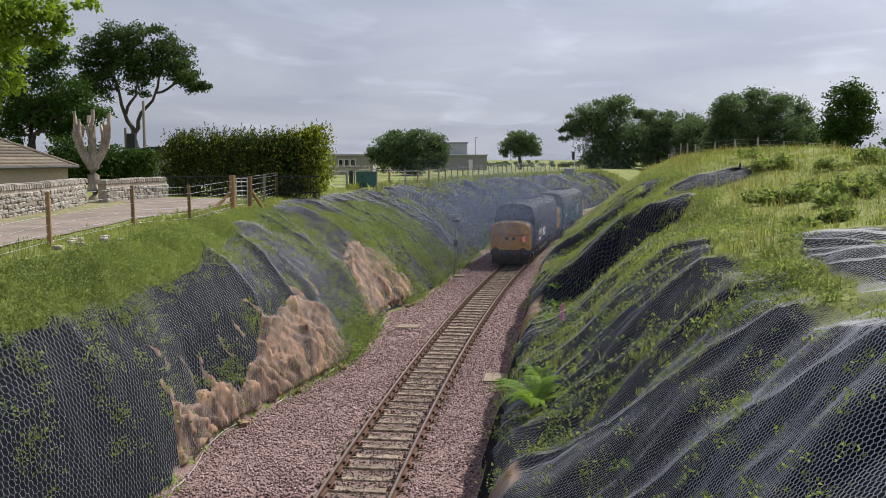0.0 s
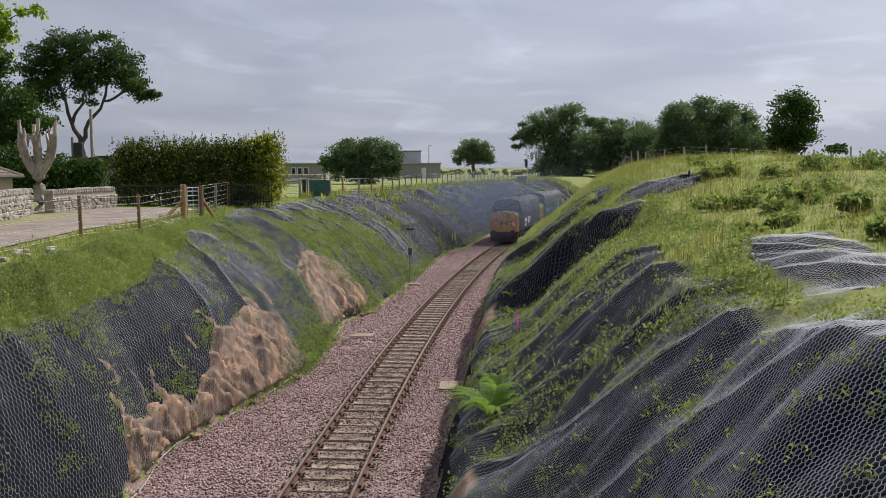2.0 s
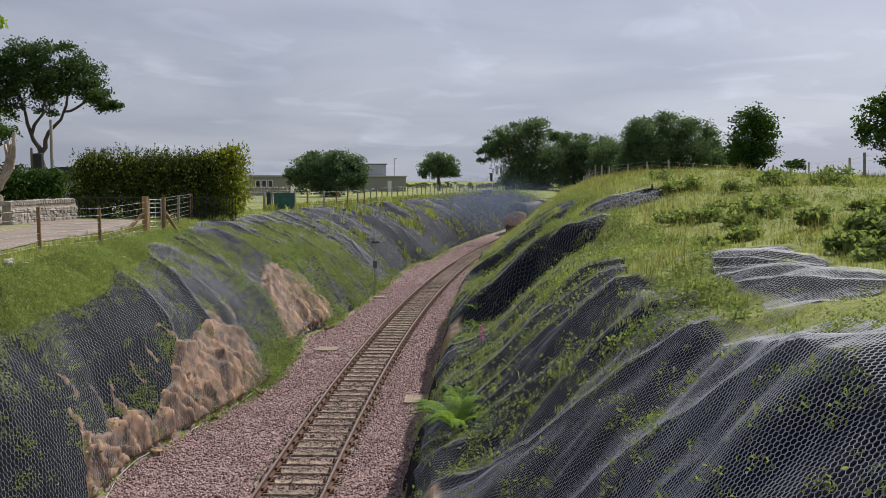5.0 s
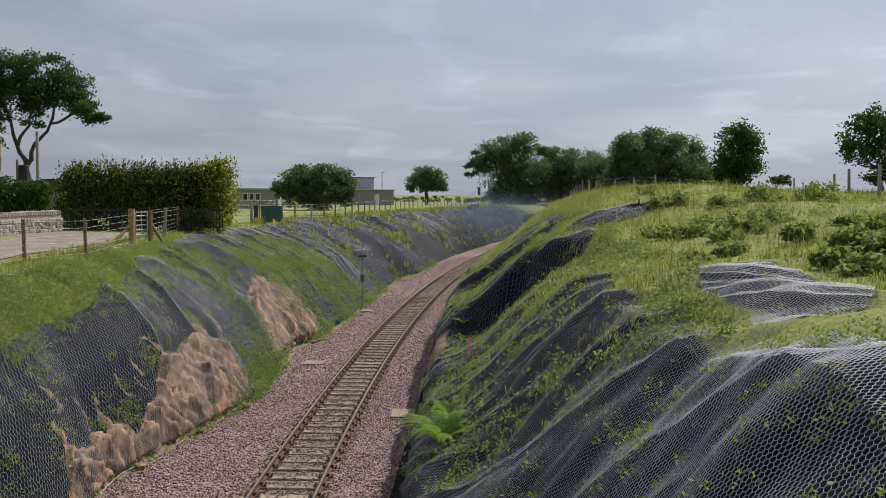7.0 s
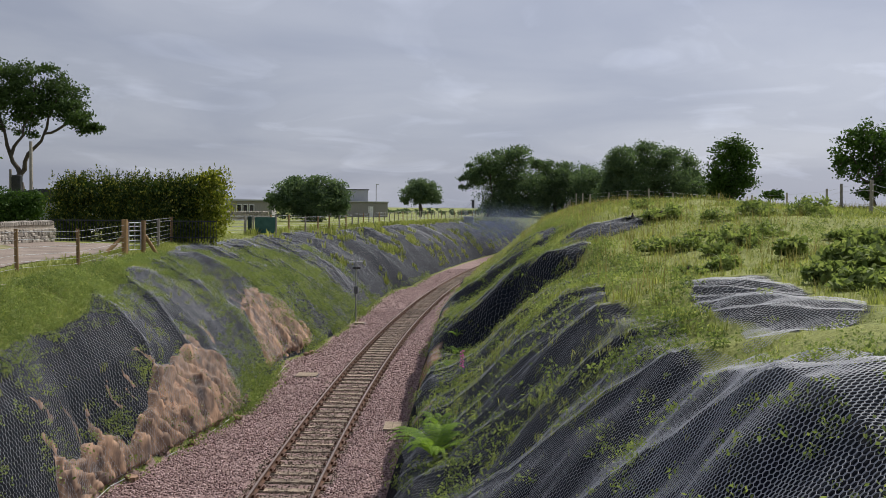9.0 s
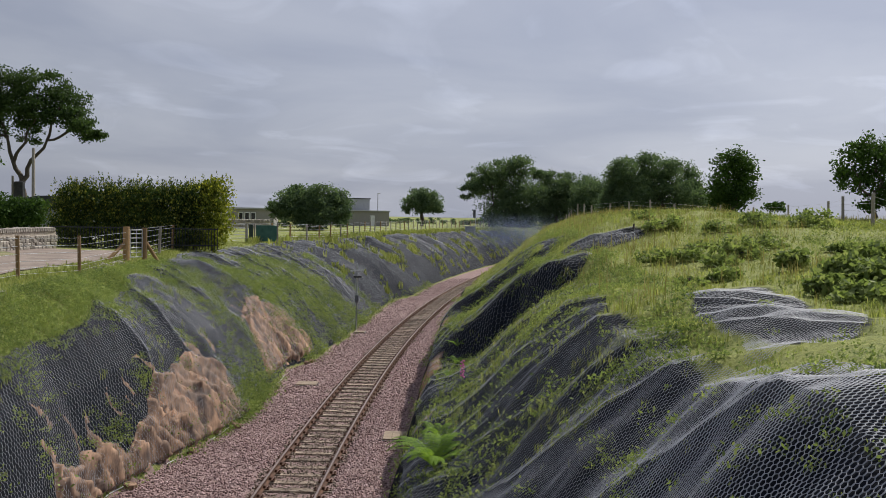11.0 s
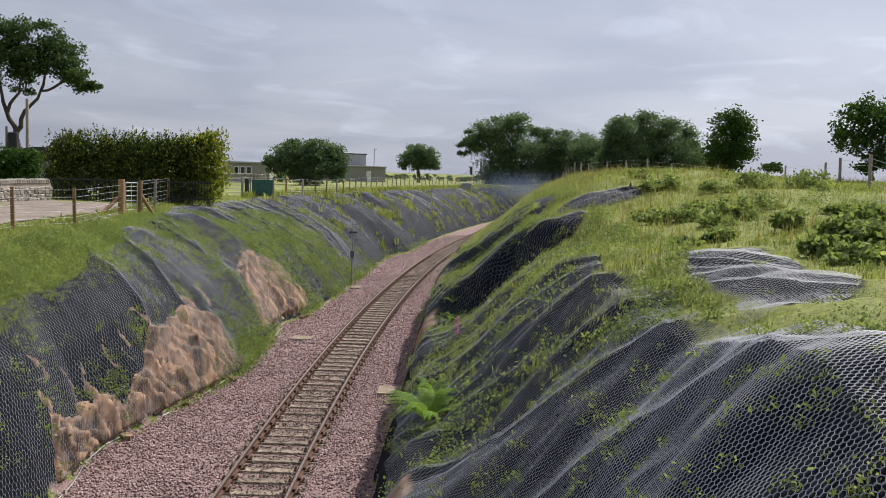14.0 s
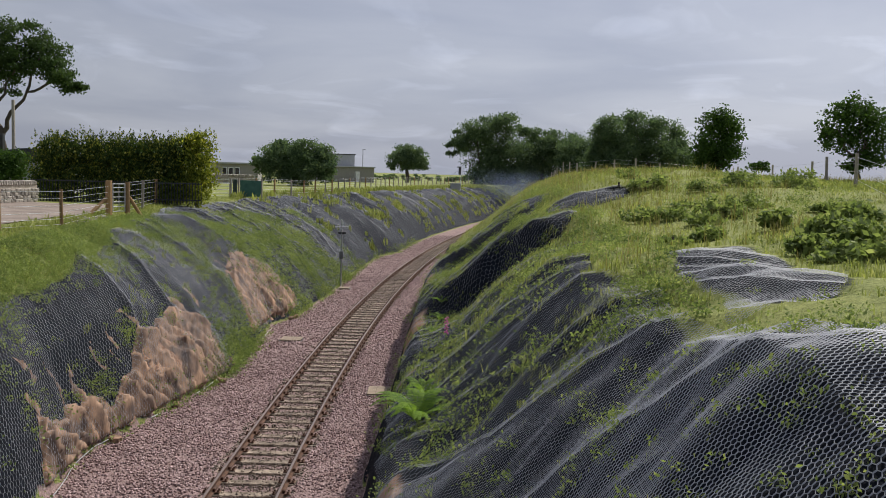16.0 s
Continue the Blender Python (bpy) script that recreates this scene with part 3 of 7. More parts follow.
# ---- rockfall netting ----
def hex_net(name, mask, y0, y1, d0, d1, cell, wire, label, seed, lift=0.035):
    """Hexagonal wire mesh draped over a bank between two lines beside the track. Twisted pairs run down the slope."""
    cols = int((y1 - y0) / (cell / 2))
    pitch = cell * 0.95
    ds = np.linspace(d0, d1, 160)
    grid = []
    nrow = None
    ymid = np.linspace(y0, y1, 40)
    L = 0
    tables = []
    for ym in ymid:
        xm = centre(ym) + ds * math.sqrt(1 + float(slope(ym)) ** 2)
        zm = height(xm, np.full_like(xm, ym))
        k = np.ones(9) / 9
        zm = np.convolve(np.pad(zm, 4, mode="edge"), k, mode="valid")
        arc = np.concatenate([[0], np.cumsum(np.hypot(np.diff(ds), np.diff(zm)))])
        tables.append(arc)
        L = max(L, arc[-1])
    tables = np.array(tables)
    nrow = int(L / pitch)
    yc = y0 + np.arange(cols + 1) * cell / 2
    rows = np.arange(nrow)
    D = np.empty((cols + 1, nrow))
    for c, yy in enumerate(yc):
        t = (yy - y0) / (y1 - y0) * 39
        a = min(int(t), 38)
        arc = tables[a] * (1 - (t - a)) + tables[a + 1] * (t - a)
        want = rows * pitch + (((c + rows) % 2) * 0.36 - 0.18) * cell
        D[c] = np.interp(want, arc, ds, right=ds[-1] + 9)
    Yg = np.repeat(yc[:, None], nrow, 1) + 0.25 * cell * field(D * 3, yc[:, None] * 3, 2)
    wob = 0.35 * cell * field(Yg * 2.2 + seed, D * 2.2, 2)
    D = D + wob
    Xg = centre(Yg) + D * np.sqrt(1 + slope(Yg) ** 2)
    Zg = height(Xg, Yg)
    e = 0.06
    nx = -(height(Xg + e, Yg) - Zg) / e
    ny = -(height(Xg, Yg + e) - Zg) / e
    N = np.stack([nx, ny, np.ones_like(nx)], -1)
    N /= np.linalg.norm(N, axis=-1, keepdims=True)
    P = np.stack([Xg, Yg, Zg], -1) + N * (lift + 0.13 * smooth(0.2, 0.6, covers(Xg, Yg)[1])[..., None] * (seed in (3, 4)) + 0.02 * field(Yg * 1.3, D * 1.3, 2)[..., None])
    ok = (mask(Yg, D) > 0.45) & (D < d1)
    idx = np.arange(P.shape[0] * P.shape[1]).reshape(P.shape[:2])
    zig = np.stack([idx[:-1, :], idx[1:, :]], -1).reshape(-1, 2)
    par = (np.add.outer(np.arange(cols + 1), rows) % 2) == 1
    vert = np.stack([idx[:, :-1], idx[:, 1:]], -1)[par[:, :-1]].reshape(-1, 2)
    ed = np.concatenate([zig, vert])
    fat = np.concatenate([np.full(len(zig), 1.0), np.full(len(vert), 1.9)])
    okf = ok.ravel()
    keep = okf[ed[:, 0]] & okf[ed[:, 1]]
    ed, fat = ed[keep], fat[keep]
    Pf, Nf = P.reshape(-1, 3), N.reshape(-1, 3)
    A, B, n = Pf[ed[:, 0]], Pf[ed[:, 1]], Nf[ed[:, 0]]
    T = B - A
    S = np.cross(T, n)
    S /= np.maximum(np.linalg.norm(S, axis=1, keepdims=True), 1e-9)
    r = (wire * fat)[:, None]
    v = np.stack([A - S * r, A + n * r, A + S * r, B - S * r, B + n * r, B + S * r], 1)
    q = np.array([(0, 1, 4, 3), (1, 2, 5, 4)])
    f = (q[None] + 6 * np.arange(len(ed))[:, None, None]).reshape(-1, 4)
    ob = mesh_object(name, v.reshape(-1, 3), f, M_WIRE)
    return tagged(ob, label, "rockfall net", kind="stuff")


hex_net("rockfall_net", net_right, 2.6, 8.5, 2.5, 10.8, 0.055, 0.0038, "galvanised hexagonal rockfall netting draped over black matting", 1)
hex_net("rockfall_net", net_right, 8.5, 13, 2.5, 10.8, 0.06, 0.0023, "galvanised hexagonal rockfall netting draped over humps of matting", 7)
hex_net("rockfall_net", net_right, 13, 24, 2.5, 10.8, 0.1, 0.0022, "galvanised hexagonal rockfall netting over weedy matting", 6)
hex_net("rockfall_net", net_right, 24, 48, 2.5, 11.2, 0.15, 0.0026, "galvanised hexagonal rockfall netting on a grassy bank", 2)
hex_net("rockfall_net", net_left, 11.5, 34, -8.8, -2.8, 0.125, 0.0027, "galvanised hexagonal rockfall netting over matting and rock", 3)
hex_net("rockfall_net", net_left, 34, 62, -12.2, -2.6, 0.2, 0.0032, "galvanised hexagonal rockfall netting over weedy matting", 4)
hex_net("rockfall_net", net_left, 62, 150, -12.0, -2.6, 0.4, 0.004, "galvanised rockfall netting over the far cutting side", 5)

# ---- locomotives ----
M_BLUE = surface("dark_blue_paint", (0.012, 0.02, 0.04), (0.03, 0.042, 0.075), 3, 0.45, stain=(0.05, 0.045, 0.045), stain_scale=1.5, bump_amount=0.05)
M_BLUE_BRIGHT = surface("blue_green_paint", (0.008, 0.04, 0.07), (0.018, 0.065, 0.1), 3, 0.35, stain=(0.03, 0.05, 0.06), stain_scale=1.5, bump_amount=0.05)
M_YELLOW = surface("warning_yellow_paint", (0.62, 0.3, 0.025), (0.8, 0.42, 0.045), 2, 0.5, stain=(0.4, 0.19, 0.035), stain_scale=1.6, bump_amount=0.05)
M_ROOF = surface("sooty_grey_roof", (0.05, 0.048, 0.046), (0.14, 0.13, 0.125), 2, 0.7, stain=(0.03, 0.028, 0.028), stain_scale=0.9)
M_GRIME = surface("grimy_underframe", (0.012, 0.011, 0.01), (0.05, 0.043, 0.037), 4, 0.8, stain=(0.08, 0.05, 0.03), stain_scale=2)
M_GLASS = surface("dark_window_glass", (0.012, 0.014, 0.016), (0.02, 0.022, 0.025), 2, 0.08, bump_amount=0.0, spec=0.8)
M_WHITE = surface("white_vinyl", (0.6, 0.6, 0.6), (0.78, 0.78, 0.77), 3, 0.5, bump_amount=0.05)
M_LAMPGLASS = surface("lamp_lens", (0.25, 0.25, 0.24), (0.45, 0.45, 0.42), 6, 0.15, bump_amount=0.0)
M_SILVER = surface("dull_grey_grille", (0.09, 0.1, 0.11), (0.2, 0.21, 0.22), 5, 0.6, 0.3)


def tail_red():
    def build(nt, bsdf):
        bsdf.inputs["Base Color"].default_value = (0.5, 0.01, 0.01, 1)
        bsdf.inputs["Emission Color"].default_value = (1.0, 0.04, 0.03, 1)
        bsdf.inputs["Emission Strength"].default_value = 1.6
    return mat("lit_tail_lamp", build)


M_TAIL = tail_red()


def section(w, h0, h1, crown, n=9, edge=0.16):
    """Half-round-roofed cross section: from the left sill over the roof to the right sill."""
    pts = [(-w, h0), (-w, h1 - edge)]
    for i in range(n):
        a = math.pi * (1 - i / (n - 1))
        pts.append((w * math.copysign(abs(math.cos(a)) ** 0.75, math.cos(a)), h1 - edge + (crown + edge) * math.sin(a) ** 0.8))
    pts += [(w, h1 - edge), (w, h0)]
    return pts


def loft(name, rings, material, parent, label="", close=True):
    """A skin over cross sections given as (y, [(x, z), ...]), closed at both ends."""
    k = len(rings[0][1])
    bm = bmesh.new()
    vs = [[bm.verts.new((x, y, z)) for x, z in r] for y, r in rings]
    for a in range(len(vs) - 1):
        for j in range(k):
            bm.faces.new((vs[a][j], vs[a][(j + 1) % k], vs[a + 1][(j + 1) % k], vs[a + 1][j]))
    if close:
        bm.faces.new(vs[0])
        bm.faces.new(list(reversed(vs[-1])))
    bmesh.ops.recalc_face_normals(bm, faces=bm.faces)
    ob = part(name, bm, material, parent, label)
    return ob


def block(name, x0, x1, y0, y1, z0, z1, material, parent, label="", bevel=0.015):
    bm = bmesh.new()
    box(bm, x0, x1, y0, y1, z0, z1, bevel)
    return part(name, bm, material, parent, label)


def disc(name, c, axis, r, depth, material, parent, label="", n=16):
    bm = bmesh.new()
    c, a = Vector(c), Vector(axis).normalized()
    rod(bm, c - a * depth / 2, c + a * depth / 2, r, n=n)
    return part(name, bm, material, parent, label)


def locomotive(paint, label, arrow):
    loco = tagged(empty("locomotive"), label, "locomotive")
    W, L = 1.33, 9.35
    cabin = 7.45          # face of the cab, behind the nose
    side_ring = [(-W, 1.05), (-W, 3.0), (W, 3.0), (W, 1.05)]
    loft("body", [(-cabin, side_ring), (cabin, side_ring)], paint, loco)
    roof = section(W, 3.0, 3.38, 0.62)
    small = [(x * 0.97, 3.0 + (z - 3.0) * 0.96) for x, z in roof]
    loft("roof", [(-cabin, small), (-cabin + 0.25, roof), (cabin - 0.25, roof), (cabin, small)], M_ROOF, loco, "sooty grey rounded roof")
    for s in (-1, 1):
        # nose: a full-width bonnet with a domed top
        nose = section(1.29, 1.05, 2.55, 0.34)
        tip = [(x * 0.97, 1.05 + (z - 1.05) * 0.965) for x, z in nose]
        nb = loft("nose", [(s * cabin, nose), (s * (L - 0.22), nose), (s * (L - 0.06), [(x * 0.99, 1.05 + (z - 1.05) * 0.99) for x, z in nose])], paint, loco)
        fp = loft("warning_panel", [(s * (L - 0.06), [(x * 0.99, 1.05 + (z - 1.05) * 0.99) for x, z in nose]), (s * L, tip)], M_YELLOW, loco, "faded yellow end panel")
        loft("warning_side", [(s * (L - 0.6), [(x * 1.004, z * 1.001) for x, z in nose]), (s * (L - 0.2), [(x * 1.004, z * 1.001) for x, z in nose])], M_YELLOW, loco, "yellow wrap of the nose")
        # windscreens, sloped
        for wx in (-0.62, 0.62):
            bm = bmesh.new()
            box(bm, wx - 0.52, wx + 0.52, -0.03, 0.03, -0.32, 0.36, 0.03)
            bmesh.ops.rotate(bm, verts=bm.verts, matrix=Matrix.Rotation(s * radians(8), 3, "X"))
            bmesh.ops.translate(bm, verts=bm.verts, vec=(0, s * (cabin + 0.05), 3.3))
            part("windscreen", bm, M_GLASS, loco, "dark windscreen")
        # lamps, discs and pipes on the end panel
        for lx in (-0.22, 0.22):
            disc("lamp", (lx, s * (L + 0.01), 1.78), (0, 1, 0), 0.11, 0.05, M_GRIME, loco, "round marker lamp")
        for lx in (-0.38, 0.38):
            disc("headcode_lamp", (lx, s * (L + 0.012), 2.25), (0, 1, 0), 0.09, 0.04, M_LAMPGLASS, loco, "round headcode lamp")
        tl = block("tail_lamp", 0.78, 0.98, s * (L + 0.01) - 0.06, s * (L + 0.01) + 0.06, 1.58, 1.95, M_WHITE, loco, "white tail lamp housing", 0.02)
        if s < 0:
            disc("lens", (0.88, s * (L + 0.075), 1.84), (0, 1, 0), 0.06, 0.03, M_TAIL, tl, "lit red lens")
            disc("lens", (0.88, s * (L + 0.075), 1.68), (0, 1, 0), 0.05, 0.03, M_TAIL, tl, "red lens")
        block("handrail", -0.9, 0.9, s * (L + 0.03) - 0.015, s * (L + 0.03) + 0.015, 2.0, 2.03, M_GRIME, loco, "", 0.0)
        block("buffer_beam", -1.28, 1.28, s * (L - 0.1) - 0.15, s * (L - 0.1) + 0.1, 0.72, 1.06, M_GRIME, loco, "grimy black buffer beam")
        for bx in (-0.87, 0.87):
            bf = disc("buffer", (bx, s * (L + 0.2), 1.02), (0, 1, 0), 0.11, 0.5, M_GRIME, loco, "black buffer")
            disc("buffer_head", (bx, s * (L + 0.46), 1.02), (0, 1, 0), 0.24, 0.05, M_GRIME, bf)
        for px in (-0.45, -0.3, 0.3, 0.45):
            bm = bmesh.new()
            rod(bm, (px, s * (L + 0.04), 0.9), (px, s * (L + 0.1), 0.4), 0.025, n=6)
            part("brake_pipe", bm, M_GRIME, loco)
        block("snowplough", -1.2, 1.2, s * (L - 0.1) - 0.1, s * (L - 0.1) + 0.05, 0.14, 0.72, M_GRIME, loco, "black snow plough")
        # cab doors and side windows
        for sx in (-1, 1):
            block("cab_window", sx * (W + 0.004) - 0.012, sx * (W + 0.004) + 0.012, s * (cabin - 0.35) - 0.28, s * (cabin - 0.35) + 0.28, 2.35, 2.95, M_GLASS, loco, "cab side window")
            dr = block("cab_door", sx * (W + 0.006) - 0.012, sx * (W + 0.006) + 0.012, s * (cabin - 1.15) - 0.3, s * (cabin - 1.15) + 0.3, 1.1, 2.98, paint, loco, "cab door")
            block("handle", sx * (W + 0.03) - 0.012, sx * (W + 0.03) + 0.012, s * (cabin - 0.8) - 0.015, s * (cabin - 0.8) + 0.015, 1.2, 2.3, M_STEEL, dr, "vertical grab rail")
        # bogie with three axles
        bg = block("bogie", -1.12, 1.12, s * 5.4 - 2.6, s * 5.4 + 2.6, 0.42, 0.85, M_GRIME, loco, "grimy three-axle bogie", 0.04)
        for ay in (-1.9, 0, 1.9):
            for sx in (-1, 1):
                disc("wheel", (sx * 0.78, s * 5.4 + ay, 0.545), (1, 0, 0), 0.545, 0.13, M_GRIME, bg, "steel wheel", 20)
                block("axle_box", sx * 1.16 - 0.1, sx * 1.16 + 0.1, s * 5.4 + ay - 0.2, s * 5.4 + ay + 0.2, 0.38, 0.72, M_GRIME, bg, "", 0.03)
    block("fuel_tank", -1.1, 1.1, -2.4, 2.4, 0.35, 1.05, M_GRIME, loco, "grimy fuel tank", 0.08)
    for sx in (-1, 1):
        for gy in (-3.2, -1.6, 0.2, 2.4, 4.3):
            gr = block("grille", sx * (W + 0.006) - 0.015, sx * (W + 0.006) + 0.015, gy - 0.55, gy + 0.55, 2.15, 2.85, M_SILVER, loco, "louvred body side grille")
            for z in np.arange(2.22, 2.82, 0.1):
                block("slat", sx * (W + 0.022) - 0.012, sx * (W + 0.022) + 0.012, gy - 0.5, gy + 0.5, float(z), float(z) + 0.04, M_GRIME, gr, "", 0.0)
        if arrow:
            # plain zigzag emblem and bars in white
            bm = bmesh.new()
            for z0 in (1.75, 2.25):
                box(bm, sx * (W + 0.012) - 0.008, sx * (W + 0.012) + 0.008, 2.9, 4.5, z0, z0 + 0.16)
            bmesh.ops.create_cube(bm, size=1, matrix=Matrix.Translation((sx * (W + 0.018), 3.7, 2.08)) @ Matrix.Rotation(radians(52), 4, "X") @ Matrix.Diagonal((0.012, 1.5, 0.17, 1)))
            part("emblem", bm, M_WHITE, loco, "white zigzag emblem")
            block("lettering_bar", sx * (W + 0.012) - 0.008, sx * (W + 0.012) + 0.008, -5.4, -4.5, 1.75, 2.05, M_WHITE, loco, "small white bar", 0)
        else:
            for y0, y1, z0, z1 in ((-5.0, -3.2, 1.7, 2.05), (-5.0, -3.6, 1.3, 1.55), (-2.6, -0.9, 1.45, 2.05)):
                block("lettering_bar", sx * (W + 0.012) - 0.008, sx * (W + 0.012) + 0.008, y0, y1, z0, z1, M_WHITE, loco, "pale lettering as plain bars", 0)
    disc("roof_fan", (0, 3.6, 4.0), (0, 0, 1), 0.72, 0.14, M_GRIME, loco, "round roof fan", 20)
    for ey in (-0.8, 0.8):
        block("exhaust", -0.35, 0.35, ey - 0.12, ey + 0.12, 3.9, 4.1, M_GRIME, loco, "sooty exhaust port", 0.03)
    return loco


LOCO_REAR = locomotive(M_BLUE, "dark blue diesel locomotive with faded yellow nose, on the track", False)
LOCO_LEAD = locomotive(M_BLUE_BRIGHT, "blue diesel locomotive with yellow nose and white emblem, coupled ahead", True)

# exhaust: clouds of fine soot
def soot_material():
    def build(nt, bsdf):
        bsdf.inputs["Base Color"].default_value = (0.26, 0.31, 0.42, 1)
        bsdf.inputs["Roughness"].default_value = 1.0
        bsdf.inputs["Specular IOR Level"].default_value = 0.0
        bsdf.inputs["Alpha"].default_value = 0.34
    return mat("soot_haze", build)


M_SOOT = soot_material()


def soot_cloud(n, size, spread, seed, label):
    rng = np.random.default_rng(seed)
    c = np.clip(rng.normal(0, 1, (n, 3)), -2.1, 2.1) * np.array(spread)
    c += 0.5 * np.array(spread) * np.stack([field(c[:, 1] * 0.7, c[:, 2] * 0.7, 2), field(c[:, 0] * 0.7, c[:, 2] * 0.7 + 5, 2), field(c[:, 0] * 0.7 + 9, c[:, 1] * 0.7, 2)], -1) * 2
    v = c[:, None, :] + rng.normal(0, size, (n, 3, 3))
    f = np.arange(3 * n).reshape(-1, 3)
    ob = mesh_object("smoke_cloud", v.reshape(-1, 3), f, M_SOOT)
    return tagged(ob, label, "smoke", "exhaust smoke clouds")


SMOKE = [soot_cloud(60000, 0.019, (2.3, 4.6, 1.15), 40 + i, "thin grey-blue diesel exhaust smoke hanging over the train") for i in range(3)]
SMOKE += [copy_thing(SMOKE[i % 3], pose(0, 0, 0)) for i in range(6)]

# ---- plants ----
def tube(points, n=7):
    """A tapered tube along (x, y, z, radius) points: verts and quads."""
    v, f = [], []
    pts = [Vector(p[:3]) for p in points]
    for i, p in enumerate(points):
        d = (pts[min(i + 1, len(pts) - 1)] - pts[max(i - 1, 0)]).normalized()
        q = d.to_track_quat("Z", "Y")
        for k in range(n):
            a = 2 * math.pi * k / n
            v.append(tuple(pts[i] + q @ Vector((math.cos(a) * p[3], math.sin(a) * p[3], 0))))
    for i in range(len(points) - 1):
        for k in range(n):
            f.append((i * n + k, i * n + (k + 1) % n, (i + 1) * n + (k + 1) % n, (i + 1) * n + k))
    return v, f


def bent(points, rng, amount, steps=3):
    """Subdivide a limb and make it crooked."""
    out = []
    for a, b in zip(points[:-1], points[1:]):
        a, b = np.array(a, float), np.array(b, float)
        for k in range(steps):
            t = k / steps
            p = a * (1 - t) + b * t
            if k:
                p[:3] += rng.normal(0, amount, 3) * np.linalg.norm(b[:3] - a[:3])
            out.append(p)
    out.append(np.array(points[-1], float))
    return out


def leaf_cloud(blobs, n, leaf, rng, clump=26, spread=0.2, upright=0.0):
    """Leaves in clumps that sit in the outer part of ellipsoids."""
    blobs = np.array(blobs, float)
    vol = blobs[:, 3] * blobs[:, 5]
    per = vol / vol.sum()
    nc = max(6, n // clump)
    pick = rng.choice(len(blobs), nc, p=per)
    u = rng.normal(0, 1, (nc, 3))
    u /= np.linalg.norm(u, axis=1, keepdims=True)
    rad = rng.uniform(0.15, 1.0, nc) ** 0.6
    cc = blobs[pick, :3] + u * rad[:, None] * blobs[pick, 3:]
    ids = rng.integers(0, nc, n)
    s = spread * np.minimum(blobs[pick[ids], 3], blobs[pick[ids], 5])[:, None] + 0.4 * leaf
    c = cc[ids] + rng.normal(0, 1, (n, 3)) * s * np.array([1, 1, 0.6])
    return leaves_at(c, leaf, rng, upright)


def leaves_at(c, leaf, rng, upright=0.0):
    n = len(c)
    t = rng.normal(0, 1, (n, 3)); t[:, 2] += upright
    t /= np.linalg.norm(t, axis=1, keepdims=True)
    w = rng.normal(0, 1, (n, 3))
    w -= t * (w * t).sum(1, keepdims=True)
    w /= np.linalg.norm(w, axis=1, keepdims=True)
    L = (leaf * rng.uniform(0.6, 1.3, n))[:, None]
    v = np.stack([c - t * L * 0.6, c + w * L * 0.36, c + t * L * 0.7, c - w * L * 0.36], 1).reshape(-1, 3)
    f = np.arange(4 * n).reshape(-1, 4)
    return v, f


SEED = [100]


def tree(label, x, y, blobs, limbs, n, leaf, leaf_mat, bark, category="tree", spikes=0):
    """Blobs: crown masses (dx, dy, z, rx, ry, rz). Limbs: lists of (dx, dy, z, radius), z from the world's zero."""
    SEED[0] += 1
    rng = np.random.default_rng(SEED[0])
    g = float(height(x, y))
    ob = tagged(empty(category.split()[-1] if category in ("tree", "hedge", "shrub", "bush", "bramble", "conifer") else "tree", pose(x, y, g)), label, category)
    B = [(b[0], b[1], b[2] - g, b[3], b[4], b[5]) for b in blobs]
    V, F, off = [], [], 0
    lims = [[(p[0], p[1], p[2] - g, p[3]) for p in L] for L in limbs]
    if lims:
        lims[0][0] = (lims[0][0][0], lims[0][0][1], -0.15, lims[0][0][3] * 1.25)
    else:
        lo = max(B, key=lambda b: b[5])
        lims = [[(0, 0, -0.1, 0.07), (lo[0] * 0.5, 0, max(lo[2], 0.2), 0.04)]]
    for b in B:                       # a twig into each crown mass
        src = min((p for L in lims[:6] for p in L), key=lambda p: (p[0] - b[0]) ** 2 + (p[2] - b[2]) ** 2)
        r = max(0.02, src[3] * 0.4)
        lims.append([(*src[:3], r), (b[0], b[1], b[2], r * 0.4)])
        for _ in range(3 if len(limbs) else 0):
            a = rng.normal(0, 1, 3)
            a /= np.linalg.norm(a)
            lims.append([(b[0], b[1], b[2], r * 0.4), (b[0] + a[0] * b[3] * 0.8, b[1] + a[1] * b[4] * 0.8, b[2] + abs(a[2]) * b[5] * 0.8, r * 0.15)])
    for L in lims:
        v, f = tube(bent(L, rng, 0.06), 7)
        V += v
        F += [tuple(k + off for k in q) for q in f]
        off += len(v)
    mesh_object("trunk", V, F, bark, ob, "", True)
    lv, lf = leaf_cloud(B, n, leaf, rng, clump=max(26, n // 240), upright=1.3 if category == "conifer" else 0.0)
    lv[:, 2] = np.maximum(lv[:, 2], 0.02)
    if spikes:
        top = max(b[2] + b[5] for b in B)
        wide = max(b[3] for b in B)
        for _ in range(spikes):
            sx, sy, h = rng.uniform(-wide, wide), rng.uniform(-0.5, 0.5), rng.uniform(0.3, 0.75)
            k = 40
            tt = rng.uniform(-0.8, 1, k)
            c = np.stack([sx + rng.normal(0, 1, k) * 0.12 * (1 - tt), sy + rng.normal(0, 1, k) * 0.12 * (1 - tt), top - 0.3 - 0.25 * (sx / wide) ** 2 + tt * h], -1)
            v2, f2 = leaves_at(c, leaf * 0.7, rng, 1.0)
            lf = np.concatenate([lf, f2 + len(lv)])
            lv = np.concatenate([lv, v2])
    mesh_object("crown", lv, lf, leaf_mat, ob)
    return ob


bush = tree


